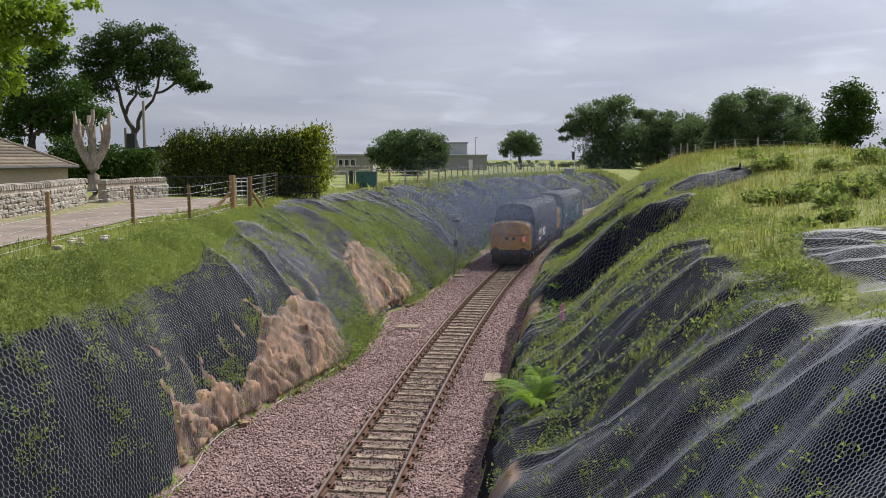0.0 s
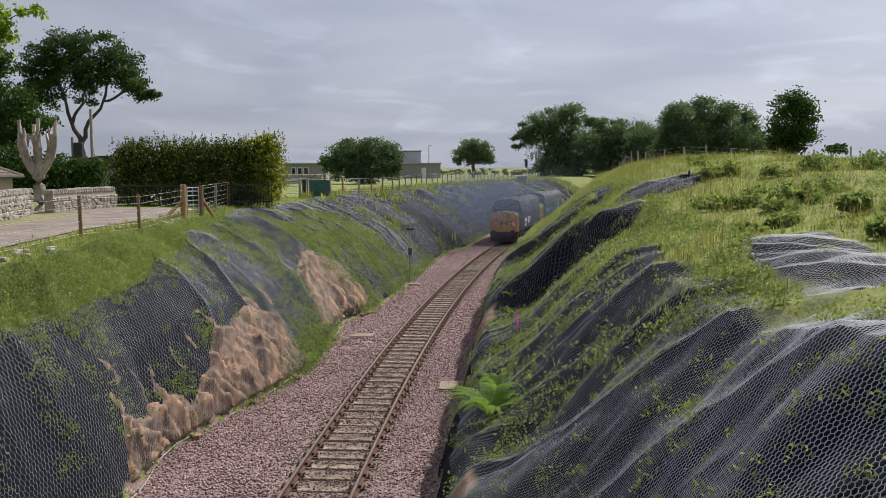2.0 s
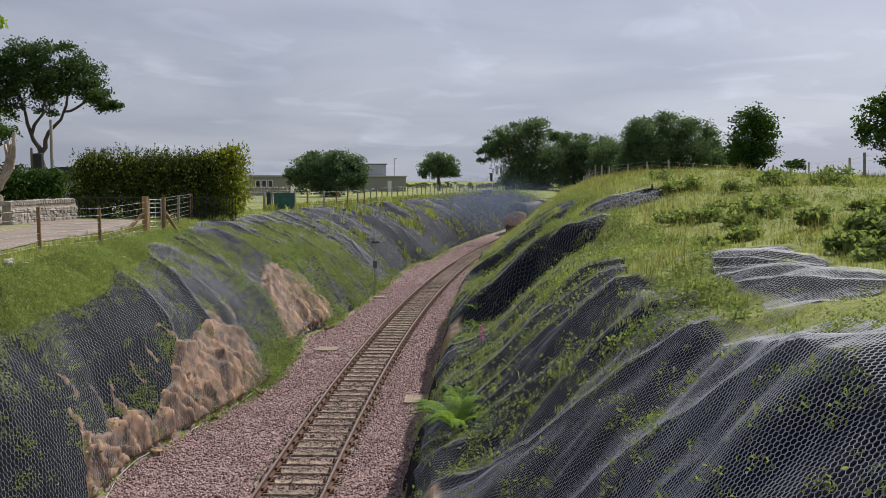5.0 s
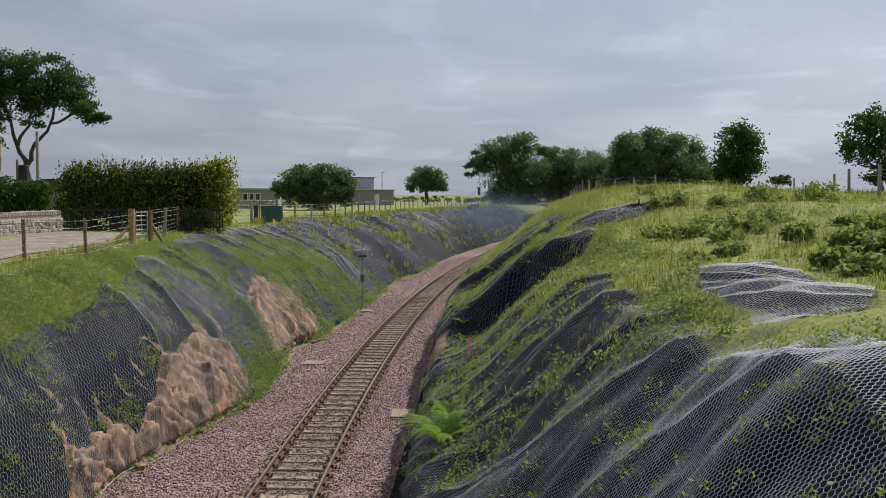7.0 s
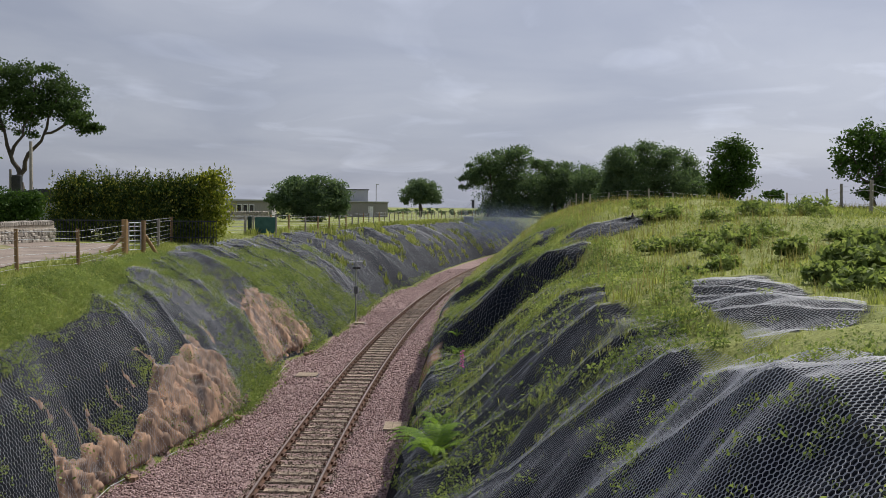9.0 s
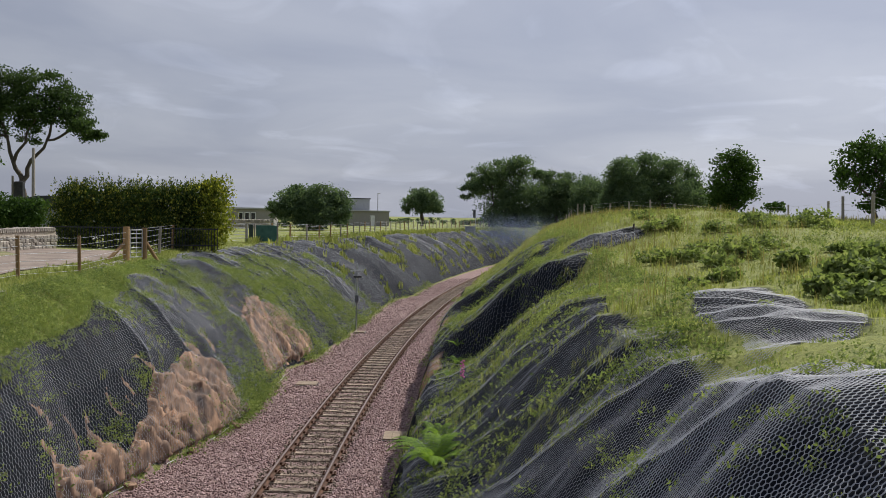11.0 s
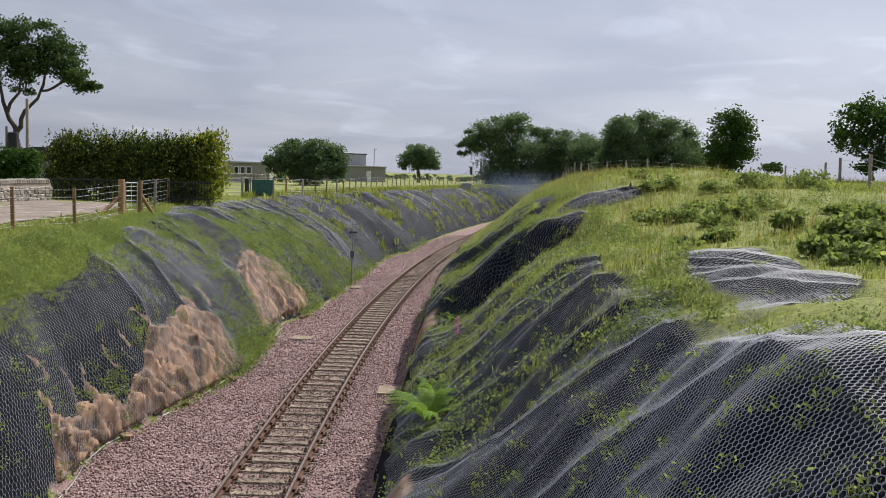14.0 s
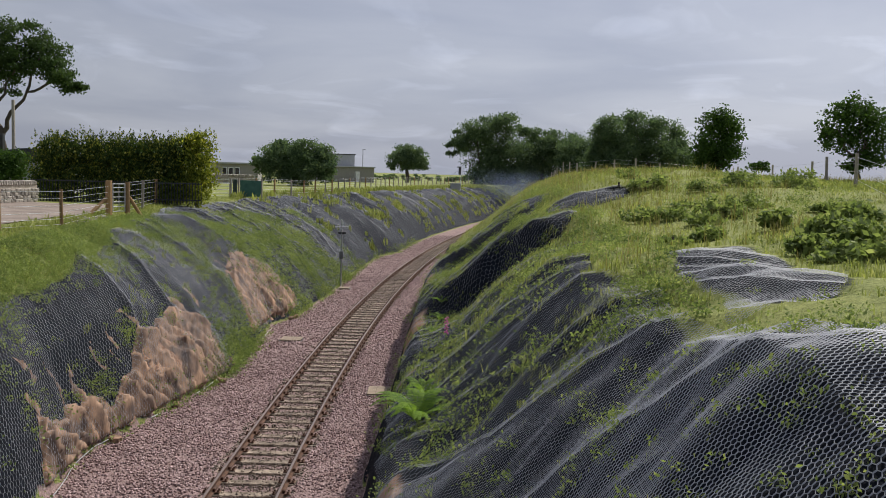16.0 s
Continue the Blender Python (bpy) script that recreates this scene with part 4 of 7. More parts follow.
def blades(places, size, rng, per=7, lean=0.45, width=0.05):
    """Tufts of bent grass blades: verts and triangles."""
    n = len(places)
    base = np.repeat(places, per, 0) + np.concatenate([rng.normal(0, 1, (n * per, 2)) * np.repeat(size, per)[:, None] * 0.28, np.zeros((n * per, 1))], 1)
    h = np.repeat(size, per) * rng.uniform(0.55, 1.25, n * per)
    a = rng.uniform(0, 6.283, n * per)
    ln = rng.uniform(0.05, lean, n * per) * h
    dirv = np.stack([np.cos(a), np.sin(a), np.zeros_like(a)], -1)
    sidev = np.stack([-np.sin(a), np.cos(a), np.zeros_like(a)], -1)
    w = (width * h)[:, None]
    up = np.array([0, 0, 1.0])
    m = base + dirv * (ln * 0.35)[:, None] + up * (h * 0.6)[:, None]
    t = base + dirv * ln[:, None] + up * (h * 0.97)[:, None]
    b0 = base - up * 0.03
    v = np.stack([b0 - sidev * w, b0 + sidev * w, m + sidev * w * 0.8, m - sidev * w * 0.8, t], 1)
    k = 5 * np.arange(n * per)[:, None, None]
    f = (np.array([(0, 1, 2), (0, 2, 3), (3, 2, 4)])[None] + k).reshape(-1, 3)
    return v.reshape(-1, 3), f


def on_bank(n, y0, y1, d0, d1, rng, power=1.0):
    y = y0 + (y1 - y0) * rng.random(n) ** power
    d = rng.uniform(d0, d1, n)
    x = centre(y) + d * np.sqrt(1 + slope(y) ** 2)
    return x, y, d


def place(x, y):
    return np.stack([x, y, height(x, y)], -1)


def build_grass():
    rng = np.random.default_rng(77)
    # rough field on the right
    x, y, d = on_bank(26000, 5, 45, 5.5, 26, rng, 1.3)
    black, rock, bal = covers(x, y)
    k = (black < 0.35) & (net_right(y, d) < 0.5) & (field(x * 0.5, y * 0.5, 3) > -0.45)
    k &= ~((y > 7.6) & (y < 11.4) & (d > 6.0) & (d < 10.0)) | (rng.random(len(x)) < 0.06)
    size = rng.uniform(0.06, 0.15, len(x)) * (1 + 0.7 * np.clip(field(x * 0.25, y * 0.25, 3), -0.6, 1))
    v, f = blades(place(x, y)[k], size[k], rng, 6, 1.1, 0.05)
    tagged(mesh_object("grass", v, f, M_GRASS), "rough uncut green grass on the bank top", "grass", kind="stuff")
    # far part of the field and the right slope
    x, y, d = on_bank(15000, 30, 100, 3.2, 34, rng, 1.2)
    black, rock, bal = covers(x, y)
    k = (black < 0.5) & ~((y > 24) & (y < 32) & (d < 8))
    size = rng.uniform(0.1, 0.26, len(x))
    v, f = blades(place(x, y)[k], size[k], rng, 5, 0.9, 0.045)
    tagged(mesh_object("grass", v, f, M_GRASS), "long green grass along the cutting edge", "grass", kind="stuff")
    # seeding stalks
    x, y, d = on_bank(5200, 14, 85, 7.0, 34, rng)
    k = (covers(x, y)[0] < 0.3) & (field(x * 0.2 + 8, y * 0.2, 3) > -0.1)
    v, f = blades(place(x, y)[k], rng.uniform(0.25, 0.55, k.sum()), rng, 6, 0.45, 0.014)
    tagged(mesh_object("grass", v, f, M_DRYGRASS), "thin straw-coloured seeding grass stalks", "grass", kind="stuff")
    # slopes on the right: grass growing through the net
    x, y, d = on_bank(22000, 5, 50, 2.8, 9.5, rng)
    black, rock, bal = covers(x, y)
    q = d - toe_right(y)
    k = (net_right(y, d) > 0.3) & (q > 1.1) & ~((d > 7.7) & (net_right(y, d) > 0.5)) & (rng.random(len(x)) < np.where(black < 0.68, 0.85, 0.05))
    v, f = blades(place(x, y)[k], (rng.uniform(0.07, 0.18, len(x)) * (0.45 + 0.55 * smooth(9, 20, y)))[k], rng, 6, 1.1, 0.04)
    tagged(mesh_object("grass", v, f, M_GRASS), "short grass growing through the netting", "grass", kind="stuff")
    # left bank top strip and green patches
    x, y, d = on_bank(17000, 13, 62, -12.5, -4.0, rng, 1.2)
    p = left_fraction(y, d)
    black, rock, bal = covers(x, y)
    top = smooth(0.5, 0.62, p) * (1 - smooth(1.1, 1.2, p))
    pr = np.maximum(top * (1 - black), np.where((black < 0.75) & (rock < 0.4) & (p > 0.05), 0.4, 0.02) * (p < 1.0))
    k = (rng.random(len(x)) < pr) & (p > 0.02)
    v, f = blades(place(x, y)[k], rng.uniform(0.06, 0.2, k.sum()), rng, 7, 1.2, 0.04)
    tagged(mesh_object("grass", v, f, M_GRASS), "soft green weeds and grass on the bank top", "grass", kind="stuff")
    x, y, d = on_bank(11000, 62, 165, -12.5, -3.4, rng)
    p = left_fraction(y, d)
    black = covers(x, y)[0]
    k = (black < 0.75) & (p > 0.05) & (p < 1.15)
    v, f = blades(place(x, y)[k], rng.uniform(0.25, 0.5, k.sum()), rng, 5, 0.7, 0.1)
    tagged(mesh_object("grass", v, f, M_GRASS), "grass on the far cutting side", "grass", kind="stuff")
    # verge under the fence and round the wall
    y = rng.uniform(14, 64, 2500)
    x = -9.2 + rng.normal(0, 0.35, len(y))
    k = x < centre(y) - 6
    v, f = blades(place(x, y)[k], rng.uniform(0.05, 0.18, k.sum()), rng, 6, 0.7, 0.06)
    tagged(mesh_object("grass", v, f, M_GRASS), "sparse grass along the drive edge", "grass", kind="stuff")


def build_weeds():
    """Leafy weeds: at the toe of the left bank, in the netting and over the right slope."""
    rng = np.random.default_rng(78)
    groups = []
    # toe of the left bank
    y = rng.uniform(17, 90, 3000)
    lush = (np.exp(-((y - 32) / 3.4) ** 2) + np.exp(-((y - 48) / 7) ** 2) + 0.12)
    k = rng.random(len(y)) < lush
    y = y[k]
    d = np.interp(y, *TOE_L) - np.abs(rng.normal(0, 0.25, len(y))) + 0.12 - np.where(np.abs(y - 47) < 9, rng.uniform(0, 3.4, len(y)), 0)
    groups.append((y, d, rng.uniform(0.14, 0.36, len(y)), 26))
    # weeds in the left net
    y = rng.uniform(12, 45, 5600)
    d = rng.uniform(-9, -4.2, len(y))
    p = left_fraction(y, d)
    x = centre(y) + d * np.sqrt(1 + slope(y) ** 2)
    k = (p > 0.1) & (p < 0.95) & (field(x * 0.9 + 3, y * 0.9, 3, 0.6) > 0.12 - 0.25 * smooth(0.55, 0.8, p) * (1 - smooth(26, 29, y)))
    groups.append((y[k], d[k], rng.uniform(0.08, 0.22, k.sum()), 26))
    # tufts on the ledges of the rock
    y = np.concatenate([rng.normal(22.9, 0.5, 60), rng.normal(25.2, 0.35, 40), rng.normal(31.5, 1.4, 260), rng.normal(34.5, 1.2, 160)])
    toe, crest = np.interp(y, *TOE_L), np.interp(y, *CREST_L)
    d = toe + (crest - toe) * np.concatenate([rng.normal(0.13, 0.04, 60), rng.normal(0.24, 0.03, 40), np.abs(rng.normal(0, 0.1, 420))])
    groups.append((y, d, rng.uniform(0.1, 0.24, len(y)), 26))
    # rank green growth over the slope beyond the second rock
    y = rng.uniform(41.5, 64, 3000)
    toe, crest = np.interp(y, *TOE_L), np.interp(y, *CREST_L)
    fr = rng.random(len(y)) ** 1.4 * 0.75
    d = toe + (crest - toe) * fr
    k = field(y * 0.35 + 2, d * 0.5, 3) > -0.22 + 0.5 * smooth(54, 64, y)
    groups.append((y[k], d[k], rng.uniform(0.14, 0.34, k.sum()), 22))
    # weeds spilling over the upper edge of the left net
    y = rng.uniform(11, 40, 9000)
    toe, crest = np.interp(y, *TOE_L), np.interp(y, *CREST_L)
    d = toe + (crest - toe) * rng.uniform(0.5, 1.06, len(y))
    k = (rng.random(len(y)) < np.where(net_left(y, d) < 0.5, 1.0, 0.16 - 0.12 * smooth(27, 30, y)))
    groups.append((y[k], d[k], rng.uniform(0.07, 0.17, k.sum()), 22))
    # weeds over the right slope
    y = 4 + 44 * rng.random(11000) ** 1.3
    d = rng.uniform(2.8, 9, len(y))
    x = centre(y) + d * np.sqrt(1 + slope(y) ** 2)
    q = d - toe_right(y)
    black = covers(x, y)[0]
    k = (rng.random(len(y)) < np.where(black < 0.68, 0.75, 0.26) * smooth(0.6, 1.6, q) * (0.14 + 1.6 * smooth(0.02, 0.28, field(x * 0.9 + 7, y * 0.9, 3)))) | ((q < 2.2) & (y > 13) & (rng.random(len(y)) < 0.12))
    k &= ~((d > 7.5) & (y > 8.5) & (net_right(y, d) > 0.4) & (rng.random(len(y)) < 0.93))
    groups.append((y[k], d[k], rng.uniform(0.06, 0.24, k.sum()) * (0.6 + 0.5 * smooth(8, 18, y[k])), 26))
    # low leafy growth in the field
    y = rng.uniform(11, 60, 3600)
    d = rng.uniform(7.5, 24, len(y))
    x = centre(y) + d * np.sqrt(1 + slope(y) ** 2)
    k = (field(x * 0.3 + 40, y * 0.3, 3) > -0.05) & (covers(x, y)[0] < 0.3)
    groups.append((y[k], d[k], rng.uniform(0.08, 0.24, k.sum()), 20))
    labels = ("lush weeds at the foot of the rock face", "scattered weeds growing through the netting", "leafy tufts on the rock ledges", "rank green growth over the netted slope", "weeds spilling over the upper edge of the net", "small leafy weeds on the netted slope", "low leafy growth in the rough field")
    for (y, d, s, per), label in zip(groups, labels):
        x = centre(y) + d * np.sqrt(1 + slope(y) ** 2)
        c = np.repeat(place(x, y), per, 0)
        ss = np.repeat(s, per)
        c = c + rng.normal(0, 1, c.shape) * ss[:, None] * np.array([0.6, 0.6, 0.35])
        c[:, 2] += ss * 0.45
        v, f = leaves_at(c, 1.0, rng, 0.5)
        v = (v.reshape(-1, 4, 3) - c[:, None]) * (0.014 + 0.18 * ss)[:, None, None] + c[:, None]
        tagged(mesh_object("weeds", v.reshape(-1, 3), f, M_WEED), label, "weeds", kind="stuff")


def fern(x, y, z, fronds, length, seed, label, material):
    """A shuttlecock of arching fronds, each with tapering leaflets on both sides of its stalk."""
    ob = tagged(empty("fern", pose(x, y, z)), label, "fern")
    rng = np.random.default_rng(seed)
    n = 34
    for i in range(fronds):
        a = 2 * math.pi * i / fronds + rng.uniform(-0.3, 0.3)
        L = length * rng.uniform(0.7, 1.1)
        lift = rng.uniform(0.75, 1.35)
        ca, sa = math.cos(a), math.sin(a)
        sd = np.array([-sa, ca, 0.0])
        spine = lambda t: np.array([ca * L * t * 0.72, sa * L * t * 0.72, L * (lift * t - (lift - 0.12) * 0.85 * t * t)])
        V, F = [], []
        for k in range(n):
            t = (k + 2) / (n + 2)
            c = spine(t)
            fw = spine(min(1, t + 0.02)) - spine(t - 0.02)
            fw /= np.linalg.norm(fw)
            w = L * 0.165 * min(1.0, 3.2 * t) * (1.02 - t) ** 0.7
            g = L * 0.009
            for sgn in (-1, 1):
                o = len(V)
                tip = c + sd * sgn * w + fw * w * 0.35 + np.array([0, 0, -0.18 * w])
                mid = c + sd * sgn * w * 0.5 + fw * w * 0.12
                V += [c - fw * g * 0.5, mid - fw * g, tip, mid + fw * g, c + fw * g * 0.5]
                F += [(o, o + 1, o + 3, o + 4), (o + 1, o + 2, o + 3, o + 3)]
        quads = [f for f in F if len(set(f)) == 4]
        tris = [(f[0], f[1], f[2]) for f in F if len(set(f)) == 3]
        tri = [(q[0], q[1], q[2]) for q in quads] + [(q[0], q[2], q[3]) for q in quads] + tris
        o = len(V)
        V += [spine(k / 8) + sd * sgn * L * 0.006 for k in range(9) for sgn in (-1, 1)]
        tri += [t for k in range(8) for t in ((o + 2 * k, o + 2 * k + 1, o + 2 * k + 3), (o + 2 * k, o + 2 * k + 3, o + 2 * k + 2))]
        mesh_object("frond", V, tri, material, ob)
    return ob


build_grass()
build_weeds()


def foot_growth():
    rng = np.random.default_rng(91)
    y = rng.uniform(20, 46, 520)
    d = toe_right(y) + rng.uniform(0.1, 1.5, len(y))
    x = centre(y) + d * np.sqrt(1 + slope(y) ** 2)
    k = field(y * 0.7, d * 0.7 + 3, 3) > -0.05
    v, f = blades(place(x, y)[k], rng.uniform(0.1, 0.24, k.sum()), rng, 9, 1.2, 0.04)
    tagged(mesh_object("grass", v, f, M_WEED), "shaded rank grass at the foot of the netted bank", "grass", kind="stuff")


foot_growth()
for fx, fy, n, L, label in ((1.78, 16.9, 22, 1.35, "large bright green fern at the foot of the netted bank"), (2.1, 18.6, 12, 0.9, "small green fern beside the larger one"), (4.0, 30.6, 9, 0.7, "green fern on the rock ledge"), (3.8, 29.3, 9, 0.65, "green fern on the rock ledge"), (3.1, 25.8, 8, 0.5, "small fern on the bank foot")):
    fern(fx, fy, float(height(fx, fy)) + 0.05, n, L, int(fx * 100), label, M_FERN)


# ---- trees and bushes ----
tree("tall spreading sycamore with bare lower limbs and dense dark crown", -24.24, 70.0, [(-3.11, -0.45, 14.46, 1.26, 1.44, 1.8), (-1.51, -0.24, 15.98, 2.02, 1.62, 1.26), (0.93, 0.27, 16.29, 2.25, 1.8, 1.12), (2.87, 0.65, 15.12, 1.8, 1.44, 1.26), (3.94, -0.32, 13.81, 1.35, 1.08, 1.12), (4.79, 0.0, 12.72, 0.9, 0.72, 0.81), (-0.91, 0.54, 14.25, 2.25, 1.8, 1.57), (-2.52, -0.57, 12.72, 1.57, 1.26, 1.26), (1.53, -0.22, 14.46, 1.8, 1.44, 1.12), (-3.84, 0.11, 12.94, 0.9, 0.9, 1.12), (-0.1, 0.4, 12.28, 1.12, 0.9, 0.9), (5.55, -0.1, 12.72, 0.4, 0.43, 0.54)], [[(0.0, 0.0, 4.76, 0.32), (-0.03, 0.0, 7.88, 0.27), (-0.08, 0.0, 8.99, 0.24)], [(-0.08, 0.0, 8.99, 0.2), (-0.74, 0.0, 10.31, 0.15), (-1.2, 0.0, 12.28, 0.1), (-2.01, 0.0, 14.46, 0.08)], [(-0.08, 0.0, 8.99, 0.2), (0.51, 0.0, 10.53, 0.14), (1.67, 0.0, 12.06, 0.1), (3.25, 0.0, 12.81, 0.1), (4.58, 0.0, 13.16, 0.05)], [(1.67, 0.0, 12.06, 0.12), (2.4, 0.0, 14.03, 0.07), (2.87, 0.0, 15.12, 0.04)], [(-0.74, 0.0, 10.31, 0.14), (0.11, 0.0, 11.85, 0.1), (0.87, 0.0, 14.46, 0.06), (1.13, 0.0, 15.77, 0.03)], [(-1.2, 0.0, 12.28, 0.1), (-2.94, 0.0, 13.16, 0.05)]], 24000, 0.18, M_LEAF_DARK, M_BARK, "tree")
tree("broad dark sycamore behind the house", -28.93, 62.0, [(0.58, -0.64, 13.21, 1.79, 1.43, 1.39), (2.47, -0.21, 11.66, 1.79, 1.43, 1.59), (-0.71, 0.19, 10.89, 1.59, 1.43, 1.79), (1.02, 0.64, 10.11, 1.79, 1.43, 1.59), (3.98, -0.38, 10.11, 1.59, 1.27, 1.39), (-1.22, 0.0, 8.55, 0.99, 0.8, 0.99), (2.74, 0.33, 8.94, 1.39, 1.11, 0.99), (2.18, -0.43, 13.98, 1.19, 0.95, 0.99)], [[(0.0, 0.0, 5.0, 0.35), (0.24, 0.0, 8.55, 0.28), (0.43, 0.0, 10.11, 0.22)], [(0.43, 0.0, 10.11, 0.18), (2.08, 0.0, 11.66, 0.12), (2.91, 0.0, 12.82, 0.06)], [(0.43, 0.0, 10.11, 0.18), (-0.5, 0.0, 11.27, 0.1), (-0.83, 0.0, 12.44, 0.05)], [(0.24, 0.0, 8.55, 0.15), (2.39, 0.0, 9.91, 0.09), (3.98, 0.0, 10.3, 0.05)]], 22000, 0.18, M_LEAF, M_BARK, "tree")
tree("young leafy tree with bright sunlit green leaves", -15.64, 26.0, [(3.16, -0.36, 10.8, 1.0, 0.8, 0.75), (4.07, -0.1, 11.12, 0.83, 0.67, 0.5), (5.06, 0.06, 11.31, 0.5, 0.4, 0.23), (2.96, 0.13, 9.52, 0.37, 0.67, 0.83), (4.12, -0.1, 10.32, 0.42, 0.33, 0.42), (1.83, 0.0, 10.48, 1.33, 1.2, 1.5), (2.4, 0.12, 8.87, 0.5, 0.53, 0.67), (5.47, -0.08, 11.41, 0.23, 0.19, 0.13), (4.55, -0.04, 10.8, 0.33, 0.29, 0.37)], [[(0.0, 0.0, 4.57, 0.16), (0.39, 0.0, 8.22, 0.12), (0.99, 0.0, 10.0, 0.08)], [(0.99, 0.0, 10.0, 0.07), (2.32, 0.0, 10.48, 0.04), (3.82, 0.0, 10.96, 0.02), (5.14, 0.0, 11.31, 0.01)], [(0.39, 0.0, 8.22, 0.06), (2.08, 0.0, 9.03, 0.03), (3.02, 0.0, 9.68, 0.015)]], 9000, 0.125, M_LEAF_SUNLIT, M_BARK, "tree")
bush("rounded dark green shrub behind the stone wall", -23.52, 57.0, [(0.08, -0.42, 6.6, 1.17, 0.94, 1.1), (-0.25, -0.13, 5.7, 1.05, 0.84, 0.99), (0.38, 0.08, 6.89, 0.7, 0.61, 0.77)], [], 3600, 0.15, M_LEAF, M_BARK, "shrub")
bush("rounded dark green shrub behind the stone wall", -21.88, 57.0, [(0.09, -0.42, 6.79, 1.17, 0.94, 1.17), (-0.24, -0.13, 5.88, 1.05, 0.84, 1.05), (0.39, 0.08, 7.07, 0.7, 0.66, 0.82)], [], 3600, 0.15, M_LEAF, M_BARK, "shrub")
bush("rounded dark green shrub behind the stone wall", -20.42, 57.0, [(0.07, -0.37, 6.6, 1.02, 0.88, 1.1), (-0.25, -0.11, 5.7, 0.92, 0.79, 0.99), (0.38, 0.07, 6.89, 0.61, 0.61, 0.77)], [], 3600, 0.15, M_LEAF, M_BARK, "shrub")
bush("rounded dark green shrub behind the stone wall", -19.21, 57.0, [(0.07, -0.32, 6.6, 0.88, 0.76, 0.95), (-0.26, -0.09, 5.7, 0.79, 0.68, 0.86), (0.37, 0.06, 6.89, 0.53, 0.53, 0.67)], [], 3600, 0.15, M_LEAF, M_BARK, "shrub")
bush("rounded dark green shrub behind the stone wall", -24.25, 57.0, [(0.11, -0.37, 7.33, 1.02, 0.88, 1.1), (-0.22, -0.11, 6.42, 0.92, 0.79, 0.99), (0.42, 0.07, 7.62, 0.61, 0.61, 0.77)], [], 3600, 0.15, M_LEAF, M_BARK, "shrub")
bush("tall cypress in a dense hedge with yellow-green tips", -14.73, 49.0, [(0.03, -0.29, 5.7, 0.82, 1.01, 1.26), (-0.06, -0.1, 6.79, 0.82, 0.96, 1.19), (0.23, 0.09, 7.32, 0.74, 0.75, 0.94), (0.09, 0.18, 7.63, 0.49, 0.55, 0.69)], [], 5630, 0.122, M_CONIFER, M_BARK, "conifer", spikes=11)
bush("tall cypress in a dense hedge with yellow-green tips", -13.79, 49.0, [(0.03, -0.28, 5.7, 0.79, 1.01, 1.26), (-0.07, -0.09, 6.79, 0.79, 0.96, 1.19), (0.23, 0.08, 7.32, 0.71, 0.75, 0.94), (0.08, 0.17, 7.63, 0.47, 0.65, 0.82)], [], 5630, 0.122, M_CONIFER, M_BARK, "conifer", spikes=11)
bush("tall cypress in a dense hedge with yellow-green tips", -12.75, 49.0, [(0.02, -0.29, 5.7, 0.82, 1.01, 1.26), (-0.07, -0.1, 6.79, 0.82, 0.96, 1.19), (0.22, 0.09, 7.32, 0.74, 0.75, 0.94), (0.07, 0.18, 7.63, 0.49, 0.7, 0.88)], [], 5630, 0.122, M_CONIFER, M_BARK, "conifer", spikes=11)
bush("tall cypress in a dense hedge with yellow-green tips", -11.75, 49.0, [(0.03, -0.29, 5.7, 0.82, 1.01, 1.26), (-0.07, -0.1, 6.79, 0.82, 0.96, 1.19), (0.22, 0.09, 7.32, 0.74, 0.75, 0.94), (0.07, 0.18, 7.63, 0.49, 0.65, 0.82)], [], 5630, 0.122, M_CONIFER, M_BARK, "conifer", spikes=11)
bush("tall cypress in a dense hedge with yellow-green tips", -10.81, 49.0, [(0.03, -0.27, 5.7, 0.75, 1.01, 1.26), (-0.07, -0.09, 6.79, 0.75, 0.96, 1.19), (0.22, 0.08, 7.32, 0.68, 0.75, 0.94), (0.07, 0.16, 7.63, 0.45, 0.7, 0.88)], [], 5630, 0.122, M_CONIFER, M_BARK, "conifer", spikes=11)
bush("tall cypress in a dense hedge with yellow-green tips", -9.86, 49.0, [(0.02, -0.28, 5.7, 0.79, 1.01, 1.26), (-0.09, -0.09, 6.79, 0.79, 0.96, 1.19), (0.21, 0.08, 7.32, 0.71, 0.75, 0.94), (0.06, 0.17, 7.63, 0.47, 0.7, 0.88)], [], 5630, 0.122, M_CONIFER, M_BARK, "conifer", spikes=11)
bush("tall cypress in a dense hedge with yellow-green tips", -8.92, 49.0, [(0.02, -0.27, 5.7, 0.75, 1.01, 1.26), (-0.09, -0.09, 6.79, 0.75, 0.96, 1.19), (0.2, 0.08, 7.32, 0.68, 0.75, 0.94), (0.05, 0.16, 7.63, 0.45, 0.65, 0.82)], [], 5630, 0.122, M_CONIFER, M_BARK, "conifer", spikes=11)
bush("tall cypress in a dense hedge with yellow-green tips", -8.14, 49.0, [(0.02, -0.23, 5.7, 0.63, 1.01, 1.26), (-0.09, -0.08, 6.79, 0.63, 0.96, 1.19), (0.2, 0.07, 7.32, 0.57, 0.75, 0.94), (0.05, 0.14, 7.63, 0.38, 0.55, 0.69)], [], 5630, 0.122, M_CONIFER, M_BARK, "conifer", spikes=11)
